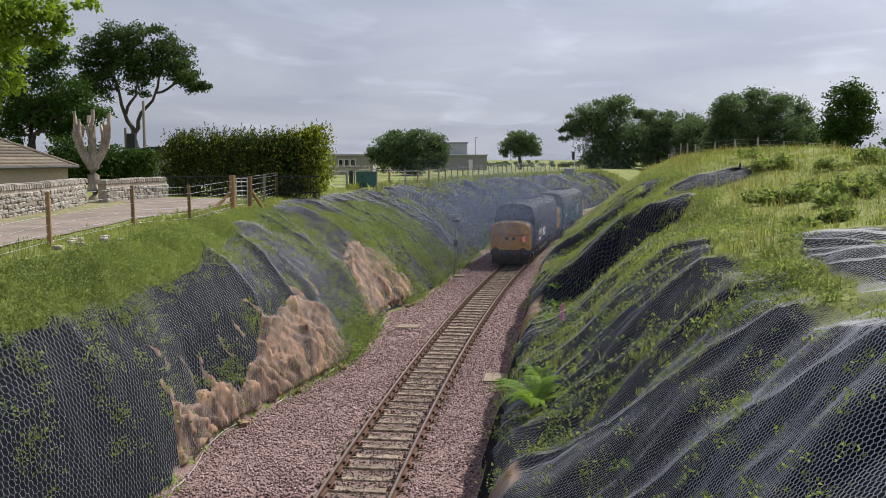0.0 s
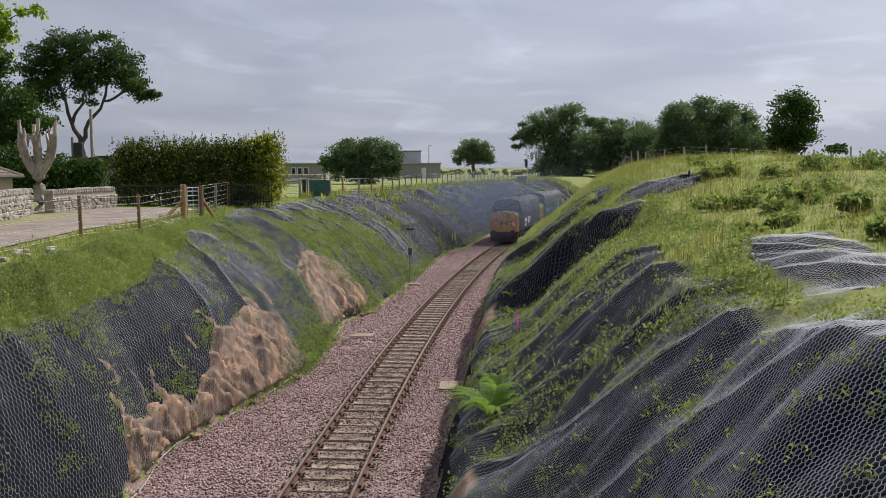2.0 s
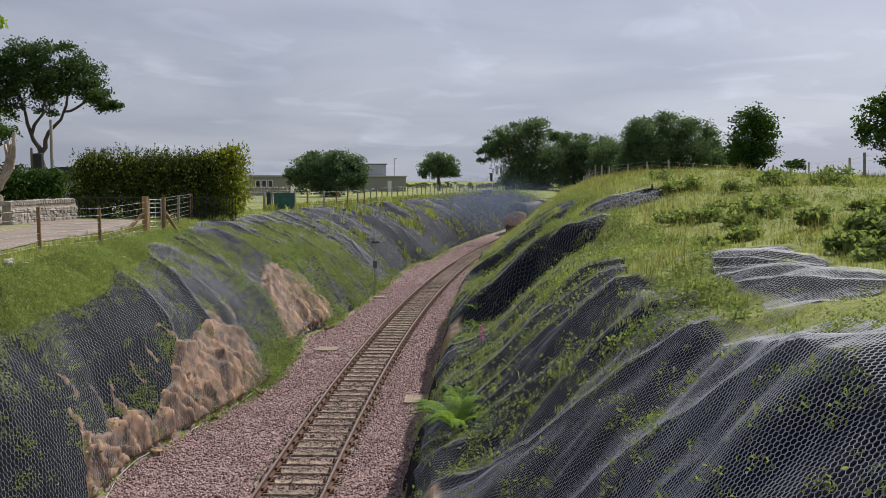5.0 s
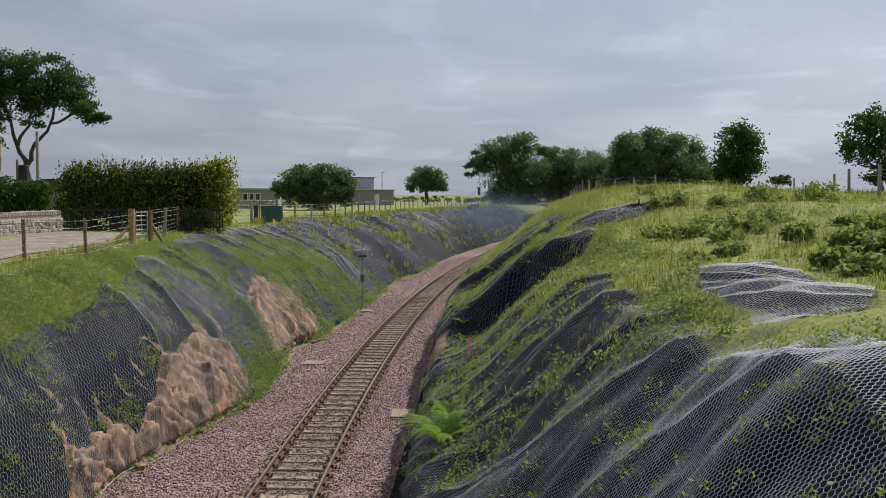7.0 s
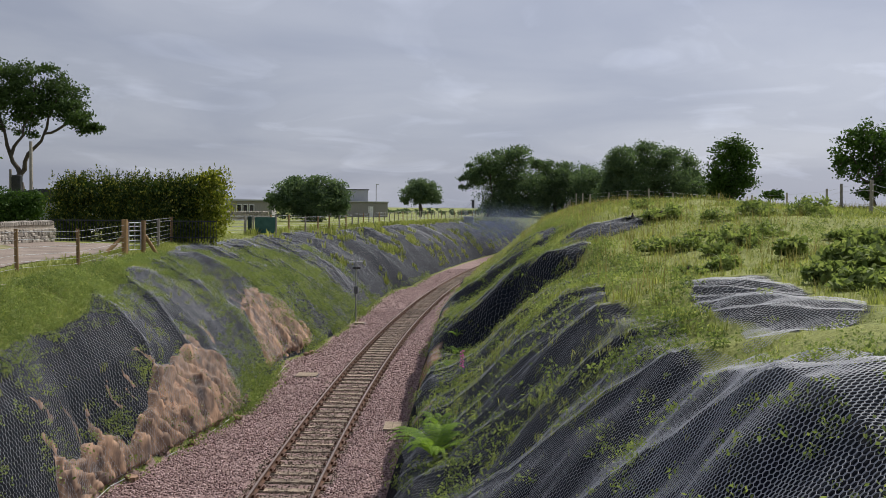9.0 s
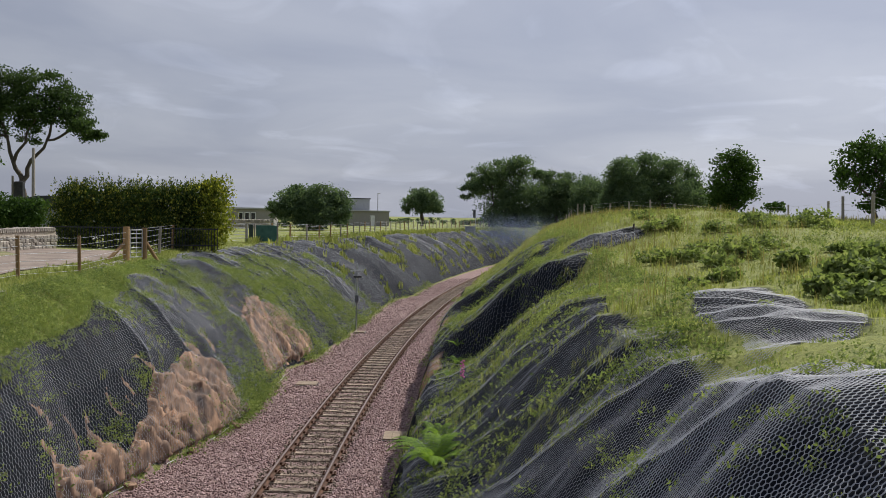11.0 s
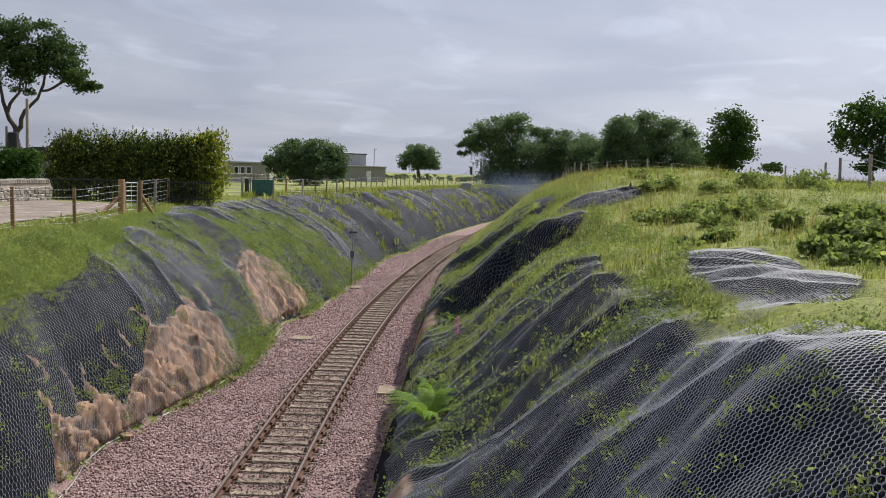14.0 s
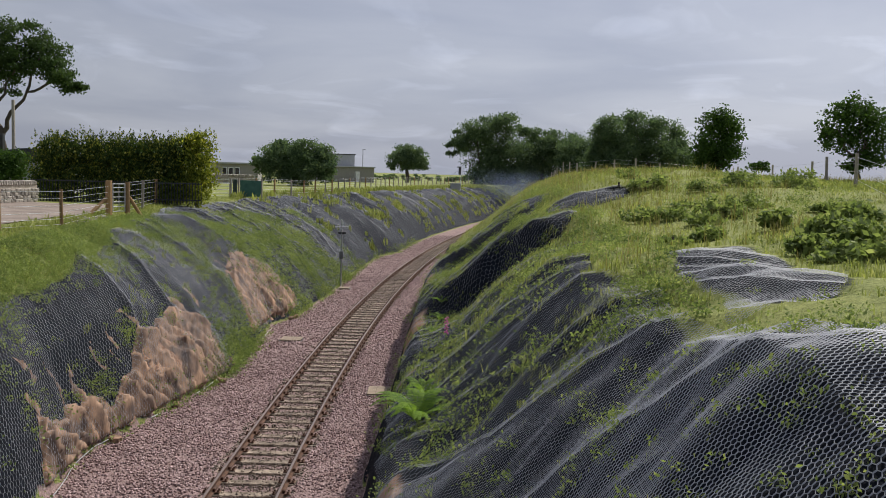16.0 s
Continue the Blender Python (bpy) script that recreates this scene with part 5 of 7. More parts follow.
bush("large clipped golden cypress at the hedge end", -7.16, 49.0, [(-0.02, -0.36, 5.7, 1.01, 1.01, 1.26), (0.06, -0.11, 6.79, 0.94, 1.01, 1.26), (-0.08, 0.11, 7.73, 0.94, 0.75, 0.88), (0.05, 0.23, 8.19, 0.63, 0.5, 0.53)], [], 8323, 0.122, M_CONIFER_GOLD, M_BARK, "conifer", spikes=14)
tree("wide flat-topped dark tree clump beside the field", -4.5, 110.0, [(-3.36, -0.56, 7.07, 1.55, 1.47, 1.83), (-1.74, -0.27, 8.33, 2.26, 1.81, 1.98), (1.07, 0.32, 9.03, 2.68, 2.15, 1.55), (3.52, 0.56, 8.61, 1.55, 1.24, 1.55), (3.87, -0.25, 6.73, 1.06, 1.47, 1.83), (0.71, 0.0, 6.73, 3.18, 2.54, 1.83), (-1.38, 0.3, 9.72, 1.27, 1.02, 0.71), (-4.2, -0.23, 7.63, 0.64, 0.68, 0.85)], [[(0.0, 0.0, 4.84, 0.3), (0.15, 0.0, 7.07, 0.2)]], 27580, 0.232, M_LEAF_HAZED, M_BARK, "tree")
tree("lone round-crowned tree standing in the far field", 15.64, 180.0, [(-1.76, -0.75, 9.73, 2.08, 1.66, 1.85), (1.68, -0.28, 9.95, 2.31, 1.85, 2.08), (-0.06, 0.3, 11.43, 2.54, 2.03, 1.39), (-2.9, 0.37, 8.36, 1.04, 0.83, 0.92), (3.18, -0.28, 8.59, 1.15, 0.92, 1.04), (-0.03, 0.0, 8.59, 2.54, 2.03, 1.15)], [[(0.0, 0.0, 4.93, 0.4), (-0.03, 0.0, 8.13, 0.3)]], 9768, 0.325, M_LEAF_HAZED, M_BARK, "tree")
tree("large dark tree in the woodland edge", 32.54, 195.0, [(-0.22, -1.58, 16.49, 4.38, 3.5, 3.13), (5.33, -0.53, 17.71, 4.38, 3.5, 3.13), (-3.28, 0.33, 14.03, 2.75, 2.5, 3.13), (1.72, 1.89, 12.19, 5.25, 4.2, 5.0), (-5.74, -0.36, 12.8, 1.5, 1.5, 1.88), (6.67, 0.0, 12.8, 5.0, 4.0, 5.0), (-5.17, 0.36, 16.49, 1.5, 1.2, 1.25), (3.45, -1.13, 18.93, 3.13, 2.5, 1.88), (2.41, -0.6, 7.87, 5.0, 4.0, 4.38), (-6.6, 0.09, 12.19, 0.75, 0.8, 1.0), (8.03, 1.8, 7.25, 5.0, 4.0, 3.75)], [[(0.0, 0.0, 3.53, 0.6), (0.52, 0.0, 9.72, 0.4)]], 34476, 0.371, M_LEAF_HAZED, M_BARK, "tree")
tree("dense mid-green tree in the woodland edge", 48.08, 200.0, [(-1.56, -1.48, 15.48, 4.11, 3.28, 2.82), (4.19, -0.54, 14.22, 4.49, 3.59, 3.21), (1.76, 0.77, 9.79, 6.42, 5.13, 5.13), (8.64, 1.15, 14.22, 3.21, 2.57, 2.57), (-2.72, -0.92, 10.43, 3.85, 3.59, 4.49), (8.13, 0.0, 9.79, 4.49, 4.11, 5.13), (2.22, 0.55, 16.73, 2.31, 1.85, 1.28), (-4.15, -0.92, 17.36, 2.57, 2.05, 1.54)], [[(0.0, 0.0, 3.44, 0.5), (0.48, 0.0, 9.79, 0.4)]], 31824, 0.371, M_LEAF_HAZED, M_BARK, "tree")
tree("tall dark tree beyond the field fence", 38.8, 120.0, [(-0.64, -0.69, 13.53, 1.92, 1.72, 2.16), (0.59, -0.28, 10.89, 2.31, 2.16, 2.69), (-0.87, 0.32, 8.62, 2.69, 2.16, 2.31), (-2.09, 0.42, 10.89, 1.15, 1.54, 1.92)], [[(0.0, 0.0, 5.57, 0.35), (-0.15, 0.0, 10.13, 0.25)]], 16972, 0.247, M_LEAF_HAZED, M_BARK, "tree")
tree("broad dark tree beyond the field fence", 44.9, 122.0, [(-2.26, -0.99, 14.41, 2.74, 2.19, 1.96), (0.85, -0.28, 14.03, 2.35, 1.88, 1.96), (-1.01, 0.42, 11.73, 3.52, 2.82, 2.74), (-1.68, 1.41, 9.03, 3.91, 3.13, 2.19), (2.53, -0.53, 10.57, 2.19, 2.19, 2.74)], [[(0.0, 0.0, 5.55, 0.35), (-0.17, 0.0, 10.19, 0.25)]], 22276, 0.247, M_LEAF_HAZED, M_BARK, "tree")
tree("thin-topped green tree beyond the field fence", 50.8, 125.0, [(-1.11, -0.64, 13.03, 1.76, 1.92, 2.41), (0.2, -0.25, 10.27, 2.08, 1.92, 2.41), (-1.74, 0.27, 9.09, 2.25, 1.8, 2.0), (-2.77, 0.4, 14.99, 1.12, 0.9, 0.96)], [[(0.0, 0.0, 5.52, 0.3), (-0.46, 0.0, 12.63, 0.15)]], 11668, 0.247, M_LEAF_HAZED, M_BARK, "tree")
tree("long low dark hedge along the far field edge", 12.0, 235.0, [(-44 + 4.0 * k, 0.0, 5.7 + 0.35 * math.sin(k * 2.3), 3.0, 1.0, 0.8) for k in range(22)], [], 16000, 0.3, M_LEAF_HAZED, M_BARK, "hedge")
tree("lower green tree filling the woodland edge", 56.6, 192.0, [(-2.5, 0.3, 12.5, 3.6, 3.0, 3.6), (2.0, -0.5, 13.5, 4.0, 3.0, 3.4), (0.0, 0.4, 8.5, 5.6, 3.6, 3.6), (5.0, 0.0, 9.5, 3.4, 3.0, 3.4)], [[(0.0, 0.0, 4.0, 0.45), (0.2, 0.0, 9.0, 0.3)]], 22000, 0.369, M_LEAF_HAZED, M_BARK, "tree")
tree("low bushy tree beyond the field fence", 63.0, 150.0, [(-3.0, 0.0, 8.6, 3.0, 2.4, 2.4), (1.5, 0.3, 9.4, 3.2, 2.4, 2.2), (4.5, -0.2, 8.0, 2.4, 2.0, 1.8)], [[(0.0, 0.0, 5.0, 0.3), (0.0, 0.0, 8.0, 0.2)]], 14000, 0.286, M_LEAF_HAZED, M_BARK, "tree")
tree("upright leafy green tree beside the fence", 34.29, 75.0, [(-0.75, -0.52, 12.44, 1.44, 1.15, 1.06), (0.71, -0.17, 11.73, 1.44, 1.15, 1.35), (-0.43, 0.23, 10.56, 1.92, 1.54, 1.54), (1.5, 0.38, 10.08, 1.06, 0.96, 1.2), (-1.57, -0.29, 9.61, 1.2, 0.96, 1.2), (0.13, 0.0, 8.9, 1.83, 1.46, 1.25), (-1.04, 0.29, 8.43, 1.2, 0.96, 0.87)], [[(0.0, 0.0, 6.43, 0.25), (-0.15, 0.0, 9.85, 0.16)]], 11000, 0.2, M_LEAF, M_BARK, "tree")
tree("young leafy tree standing in the rough grass", 26.57, 42.0, [(-0.45, -0.39, 10.68, 1.08, 0.86, 0.67), (-1.48, -0.08, 10.1, 0.67, 0.65, 0.81), (0.33, 0.15, 9.99, 1.21, 0.97, 1.08), (-0.54, 0.39, 9.13, 1.08, 0.86, 0.67), (-1.75, -0.1, 9.26, 0.4, 0.32, 0.4), (0.84, 0.0, 8.58, 1.08, 0.86, 0.81), (0.11, 0.18, 8.0, 0.75, 0.6, 0.43), (1.55, -0.39, 9.72, 1.08, 0.97, 1.21)], [[(0.0, 0.0, 6.81, 0.12), (-0.03, 0.0, 8.28, 0.1), (0.02, 0.0, 10.27, 0.05)], [(-0.03, 0.0, 8.28, 0.06), (-1.16, 0.0, 9.69, 0.03)], [(-0.04, 0.0, 8.57, 0.06), (1.25, 0.0, 9.72, 0.03)]], 9000, 0.14, M_LEAF, M_BARK, "tree")
bush("small round bush in the far field", 55.84, 110.0, [(-0.03, -0.46, 9.01, 1.27, 1.02, 0.64)], [], 612, 0.305, M_LEAF, M_BARK, "bush")
bush("sunlit green gorse bush in rough grass", 16.62, 34.0, [(-0.02, -0.19, 6.83, 0.52, 0.42, 0.44), (-0.24, -0.04, 6.65, 0.31, 0.25, 0.26)], [], 1101, 0.122, M_WEED, M_BARK, "bush")
bush("sunlit green gorse bush in rough grass", 17.08, 31.0, [(-0.02, -0.3, 6.93, 0.84, 0.67, 0.48), (-0.38, -0.06, 6.73, 0.5, 0.4, 0.29)], [], 1101, 0.122, M_WEED, M_BARK, "bush")
bush("sunlit green gorse bush in rough grass", 17.17, 32.0, [(-0.01, -0.18, 6.84, 0.51, 0.41, 0.31), (-0.23, -0.04, 6.71, 0.31, 0.25, 0.18)], [], 1101, 0.122, M_WEED, M_BARK, "bush")
bush("sunlit green gorse bush in rough grass", 16.28, 36.0, [(-0.01, -0.12, 6.94, 0.32, 0.26, 0.32), (-0.15, -0.02, 6.81, 0.19, 0.16, 0.19)], [], 1101, 0.122, M_WEED, M_BARK, "bush")
bush("low tangled bramble bush with pale leaves", 10.13, 17.0, [(-0.02, -0.19, 5.99, 0.52, 0.42, 0.28), (-0.3, -0.03, 5.84, 0.26, 0.21, 0.17), (0.28, 0.03, 5.9, 0.26, 0.21, 0.17)], [], 1346, 0.122, M_WEED, M_BARK, "bramble")
bush("low tangled bramble bush with pale leaves", 10.23, 16.0, [(-0.01, -0.18, 5.93, 0.51, 0.41, 0.31), (-0.3, -0.03, 5.77, 0.26, 0.21, 0.18), (0.28, 0.03, 5.83, 0.26, 0.21, 0.18)], [], 1346, 0.122, M_WEED, M_BARK, "bramble")
bush("low tangled bramble bush with pale leaves", 8.91, 15.5, [(-0.01, -0.13, 5.75, 0.35, 0.28, 0.16), (-0.2, -0.02, 5.66, 0.17, 0.14, 0.1), (0.19, 0.02, 5.7, 0.17, 0.14, 0.1)], [], 1346, 0.122, M_WEED, M_BARK, "bramble")
bush("low tangled bramble bush with pale leaves", 8.96, 14.5, [(0.0, -0.18, 5.67, 0.51, 0.41, 0.2), (-0.29, -0.03, 5.56, 0.26, 0.2, 0.12), (0.29, 0.03, 5.6, 0.26, 0.2, 0.12)], [], 1346, 0.122, M_WEED, M_BARK, "bramble")
bush("low tangled bramble bush with pale leaves", 12.12, 19.0, [(-0.01, -0.18, 6.21, 0.49, 0.39, 0.2), (-0.28, -0.03, 6.11, 0.24, 0.2, 0.12), (0.27, 0.03, 6.15, 0.24, 0.2, 0.12)], [], 1346, 0.122, M_WEED, M_BARK, "bramble")
bush("low tangled bramble bush with pale leaves", 11.14, 21.0, [(0.0, -0.13, 6.02, 0.35, 0.28, 0.19), (-0.19, -0.02, 5.92, 0.18, 0.14, 0.11), (0.19, 0.02, 5.96, 0.18, 0.14, 0.11)], [], 1346, 0.122, M_WEED, M_BARK, "bramble")
bush("low tangled bramble bush with pale leaves", 9.6, 14.5, [(-0.01, -0.13, 5.67, 0.37, 0.3, 0.28), (-0.22, -0.02, 5.52, 0.19, 0.15, 0.17), (0.2, 0.02, 5.58, 0.19, 0.15, 0.17)], [], 1346, 0.122, M_WEED, M_BARK, "bramble")
bush("low tangled bramble bush with pale leaves", 11.84, 32.0, [(-0.01, -0.37, 6.22, 1.03, 0.82, 0.21), (-0.55, -0.06, 6.11, 0.51, 0.41, 0.12), (0.54, 0.06, 6.16, 0.51, 0.41, 0.12)], [], 1346, 0.122, M_WEED, M_BARK, "bramble")
bush("low tangled bramble bush with pale leaves", 11.3, 27.0, [(-0.01, -0.22, 6.02, 0.62, 0.5, 0.17), (-0.34, -0.04, 5.92, 0.31, 0.25, 0.1), (0.33, 0.04, 5.96, 0.31, 0.25, 0.1)], [], 1346, 0.122, M_WEED, M_BARK, "bramble")
bush("low tangled bramble bush with pale leaves", 11.08, 33.0, [(0.0, -0.15, 6.08, 0.42, 0.34, 0.15), (-0.23, -0.03, 6.01, 0.21, 0.17, 0.09), (0.22, 0.03, 6.04, 0.21, 0.17, 0.09)], [], 1346, 0.122, M_WEED, M_BARK, "bramble")
bush("tangled bramble with paler leaf tips", 8.14, 20.1, [(0.0, -0.11, 5.41, 0.31, 0.25, 0.15), (-0.2, -0.02, 5.36, 0.18, 0.15, 0.12), (0.23, 0.02, 5.36, 0.18, 0.15, 0.11)], [], 612, 0.104, M_WEED, M_BARK, "bramble")
bush("tangled bramble with paler leaf tips", 12.65, 36.32, [(-0.01, -0.22, 7.14, 0.62, 0.49, 0.31), (-0.4, -0.04, 7.05, 0.37, 0.3, 0.25), (0.45, 0.04, 7.05, 0.37, 0.3, 0.22)], [], 612, 0.104, M_WEED, M_BARK, "bramble")
bush("low leafy dock and nettle clump", 9.82, 24.6, [(-0.01, -0.16, 5.88, 0.46, 0.37, 0.23), (-0.3, -0.03, 5.8, 0.27, 0.22, 0.18), (0.34, 0.03, 5.81, 0.27, 0.22, 0.16)], [], 864, 0.104, M_WEED, M_BARK, "bramble")
bush("low leafy dock and nettle clump", 11.35, 25.0, [(-0.01, -0.24, 6.1, 0.65, 0.52, 0.33), (-0.43, -0.05, 6.0, 0.39, 0.31, 0.26), (0.49, 0.05, 6.0, 0.39, 0.31, 0.23)], [], 864, 0.104, M_WEED, M_BARK, "bramble")
bush("low leafy dock and nettle clump", 11.71, 32.34, [(0.0, -0.09, 6.71, 0.26, 0.21, 0.13), (-0.17, -0.02, 6.67, 0.16, 0.12, 0.1), (0.19, 0.02, 6.67, 0.16, 0.12, 0.09)], [], 864, 0.104, M_WEED, M_BARK, "bramble")
bush("tangled bramble with paler leaf tips", 12.79, 25.92, [(-0.01, -0.24, 6.32, 0.66, 0.53, 0.33), (-0.44, -0.05, 6.21, 0.4, 0.32, 0.26), (0.5, 0.05, 6.22, 0.4, 0.32, 0.23)], [], 612, 0.104, M_WEED, M_BARK, "bramble")
bush("dark green bramble clump in rough grass", 11.67, 31.6, [(0.0, -0.25, 6.8, 0.7, 0.56, 0.35), (-0.45, -0.05, 6.69, 0.42, 0.33, 0.28), (0.52, 0.05, 6.7, 0.42, 0.33, 0.24)], [], 864, 0.104, M_WEED, M_BARK, "bramble")
bush("dark green bramble clump in rough grass", 9.53, 21.02, [(-0.01, -0.11, 5.6, 0.3, 0.24, 0.15), (-0.2, -0.02, 5.56, 0.18, 0.14, 0.12), (0.22, 0.02, 5.56, 0.18, 0.14, 0.1)], [], 864, 0.104, M_WEED, M_BARK, "bramble")
bush("tangled bramble with paler leaf tips", 10.19, 23.24, [(-0.01, -0.17, 5.84, 0.47, 0.38, 0.24), (-0.31, -0.03, 5.76, 0.28, 0.23, 0.19), (0.35, 0.03, 5.76, 0.28, 0.23, 0.17)], [], 612, 0.104, M_WEED, M_BARK, "bramble")
bush("tangled bramble with paler leaf tips", 15.24, 31.0, [(-0.01, -0.22, 6.95, 0.61, 0.49, 0.31), (-0.41, -0.04, 6.85, 0.37, 0.29, 0.25), (0.46, 0.04, 6.86, 0.37, 0.29, 0.21)], [], 612, 0.104, M_WEED, M_BARK, "bramble")
bush("tangled bramble with paler leaf tips", 15.16, 31.4, [(-0.01, -0.24, 7.01, 0.68, 0.54, 0.34), (-0.44, -0.05, 6.9, 0.41, 0.32, 0.27), (0.51, 0.05, 6.91, 0.41, 0.32, 0.24)], [], 612, 0.104, M_WEED, M_BARK, "bramble")
bush("tangled bramble with paler leaf tips", 11.6, 24.48, [(0.0, -0.16, 6.02, 0.45, 0.36, 0.23), (-0.29, -0.03, 5.95, 0.27, 0.22, 0.18), (0.35, 0.03, 5.95, 0.27, 0.22, 0.16)], [], 612, 0.104, M_WEED, M_BARK, "bramble")
bush("tangled bramble with paler leaf tips", 9.11, 20.5, [(0.0, -0.11, 5.54, 0.31, 0.25, 0.16), (-0.21, -0.02, 5.5, 0.19, 0.15, 0.12), (0.23, 0.02, 5.5, 0.19, 0.15, 0.11)], [], 612, 0.104, M_WEED, M_BARK, "bramble")
bush("tangled bramble with paler leaf tips", 9.1, 24.9, [(0.0, -0.2, 5.78, 0.57, 0.45, 0.28), (-0.36, -0.04, 5.7, 0.34, 0.27, 0.23), (0.42, 0.04, 5.7, 0.34, 0.27, 0.2)], [], 612, 0.104, M_WEED, M_BARK, "bramble")
bush("dark green bramble clump in rough grass", 14.25, 24.0, [(0.0, -0.12, 6.2, 0.34, 0.27, 0.17), (-0.23, -0.02, 6.14, 0.2, 0.16, 0.14), (0.27, 0.02, 6.14, 0.2, 0.16, 0.12)], [], 864, 0.104, M_WEED, M_BARK, "bramble")
bush("tangled bramble with paler leaf tips", 13.23, 29.9, [(-0.01, -0.2, 6.7, 0.55, 0.44, 0.27), (-0.36, -0.04, 6.61, 0.33, 0.26, 0.22), (0.41, 0.04, 6.62, 0.33, 0.26, 0.19)], [], 612, 0.104, M_WEED, M_BARK, "bramble")

# ---- fences, wall, buildings ----
def wood_post(x, y, h, r=0.055, material=None, name="post", parent=None, lean=(0, 0)):
    g = float(height(x, y))
    bm = bmesh.new()
    rod(bm, (x, y, g - 0.25), (x + lean[0], y + lean[1], g + h), r, r * 0.95, 10)
    return part(name, bm, material or M_WOOD, parent)


def wire_run(points, z_offs, r, parent, name="wire"):
    """Line wires strained from post to post; points are (x, y)."""
    for dz in z_offs:
        V, F, off = [], [], 0
        pts = [(x, y, float(height(x, y)) + dz, r) for x, y in points]
        for a, b in zip(pts[:-1], pts[1:]):
            v, f = tube([a, b], 4)
            V += v
            F += [tuple(k + off for k in q) for q in f]
            off += len(v)
        mesh_object(name, V, F, M_STEEL, parent)


def spaced(path, step):
    out = [path[0]]
    for a, b in zip(path[:-1], path[1:]):
        n = max(1, round(math.dist(a, b) / step))
        out += [(a[0] + (b[0] - a[0]) * k / n, a[1] + (b[1] - a[1]) * k / n) for k in range(1, n + 1)]
    return out


def build_fences():
    rnd = random.Random(4)
    fence = tagged(empty("fence"), "timber post and wire stock fence along the cutting", "fence")
    near = [(-9.0, 8.0), (-9.0, 14.0), (-9.1, 20.3), (-9.4, 26.7), (-8.6, 29.9), (-8.8, 36.9)]
    for x, y in near[:-1]:
        wood_post(x, y, 1.26, 0.06, M_WOOD, "post", fence, (rnd.uniform(-0.03, 0.03), 0))
    wire_run(near, (0.12, 0.3, 0.5, 0.72, 0.95, 1.18), 0.0055, fence)
    far = spaced([(-8.45, 38.2), (-9.0, 47.6), (-9.0, 52.0), (-8.3, 58.6), (-5.6, 68.9)], 4.6) + spaced([(-5.6, 68.9), (-3.1, 73.4), (-0.4, 82.8), (3.4, 101.3), (9.0, 125.4), (17.3, 156.0), (30, 190)], 3.4)[1:]
    for x, y in far[1:]:
        wood_post(x, y, 1.36, 0.07, M_OLDWOOD if rnd.random() < 0.6 else M_WOOD, "post", fence, (rnd.uniform(-0.05, 0.05), 0))
    wire_run(far, (0.15, 0.33, 0.52, 0.72, 0.95, 1.2, 1.32), 0.007, fence)
    # field fence on the right
    fr = tagged(empty("fence"), "weathered post and wire fence across the rough field", "fence")
    a = [(14.5, 20.0), (20.2, 31.9), (24.4, 41.0), (29.0, 50.3), (32.6, 62.0), (36.7, 82.0), (41, 100)]
    for x, y in spaced(a, 9):
        wood_post(x, y, 1.3, 0.07, M_OLDWOOD, "post", fr, (rnd.uniform(-0.06, 0.06), 0))
    wire_run(a, (0.3, 0.6, 0.9, 1.15), 0.005, fr)
    f2 = tagged(empty("fence"), "old leaning post and wire fence at the field corner", "fence")
    b = [(30.0, 68.0), (23.6, 61.2), (22.4, 68.0), (22.2, 78.0), (23.5, 90.0), (26.5, 104)]
    for x, y in spaced(b, 4.2):
        wood_post(x, y, rnd.uniform(1.0, 1.35), 0.075, M_OLDWOOD, "post", f2, (rnd.uniform(-0.12, 0.12), 0))
    wire_run(b, (0.4, 0.75, 1.05), 0.004, f2)
    # gate with its two stout posts and braces
    gate = tagged(empty("pedestrian_gate"), "narrow galvanised gate between stout braced timber posts", "gate")
    wood_post(-8.8, 36.9, 1.42, 0.13, M_WOOD, "gate_post", gate)
    wood_post(-8.25, 37.7, 1.4, 0.1, M_WOOD, "gate_post", gate)
    g = float(height(-8.6, 37.2))
    for p0, p1 in (((-9.35, 36.15), (-8.85, 36.85)), ((-7.75, 38.1), (-8.2, 37.75))):
        bm = bmesh.new()
        z0 = float(height(*p0))
        rod(bm, (*p0, z0 + 0.05), (*p1, g + 0.75), 0.075, n=10)
        part("brace", bm, M_WOOD, gate)
    A, B = Vector((-8.68, 37.05, g)), Vector((-8.33, 37.6, g))
    for p in (A, B):
        fr = bmesh.new()
        rod(fr, p + Vector((0, 0, 0.15)), p + Vector((0, 0, 1.3)), 0.022)
        part("gate_stile", fr, M_STEEL, gate, "galvanised gate upright")
    for z in (0.17, 0.36, 0.55, 0.75, 0.95, 1.13, 1.28):
        bm = bmesh.new()
        rod(bm, A + Vector((0, 0, z)), B + Vector((0, 0, z)), 0.018, n=6)
        part("bar", bm, M_STEEL, gate)
    m = (A + B) / 2
    bm = bmesh.new()
    rod(bm, m + Vector((0, 0, 0.17)), m + Vector((0, 0, 1.28)), 0.014, n=6)
    part("bar", bm, M_STEEL, gate)
    # field gate and the green windbreak
    fg = tagged(empty("field_gate"), "tubular steel field gate standing shut", "gate")
    g = float(height(-8.5, 64))
    for x in (-9.2, -6.9):
        bm = bmesh.new()
        rod(bm, (x, 64.0, g), (x, 64.0, g + 1.2), 0.03)
        part("gate_stile", bm, M_STEEL, fg)
    for z in (0.2, 0.45, 0.7, 0.95, 1.18):
        bm = bmesh.new()
        rod(bm, (-9.2, 64.0, g + z), (-6.9, 64.0, g + z), 0.02, n=6)
        part("bar", bm, M_STEEL, fg)
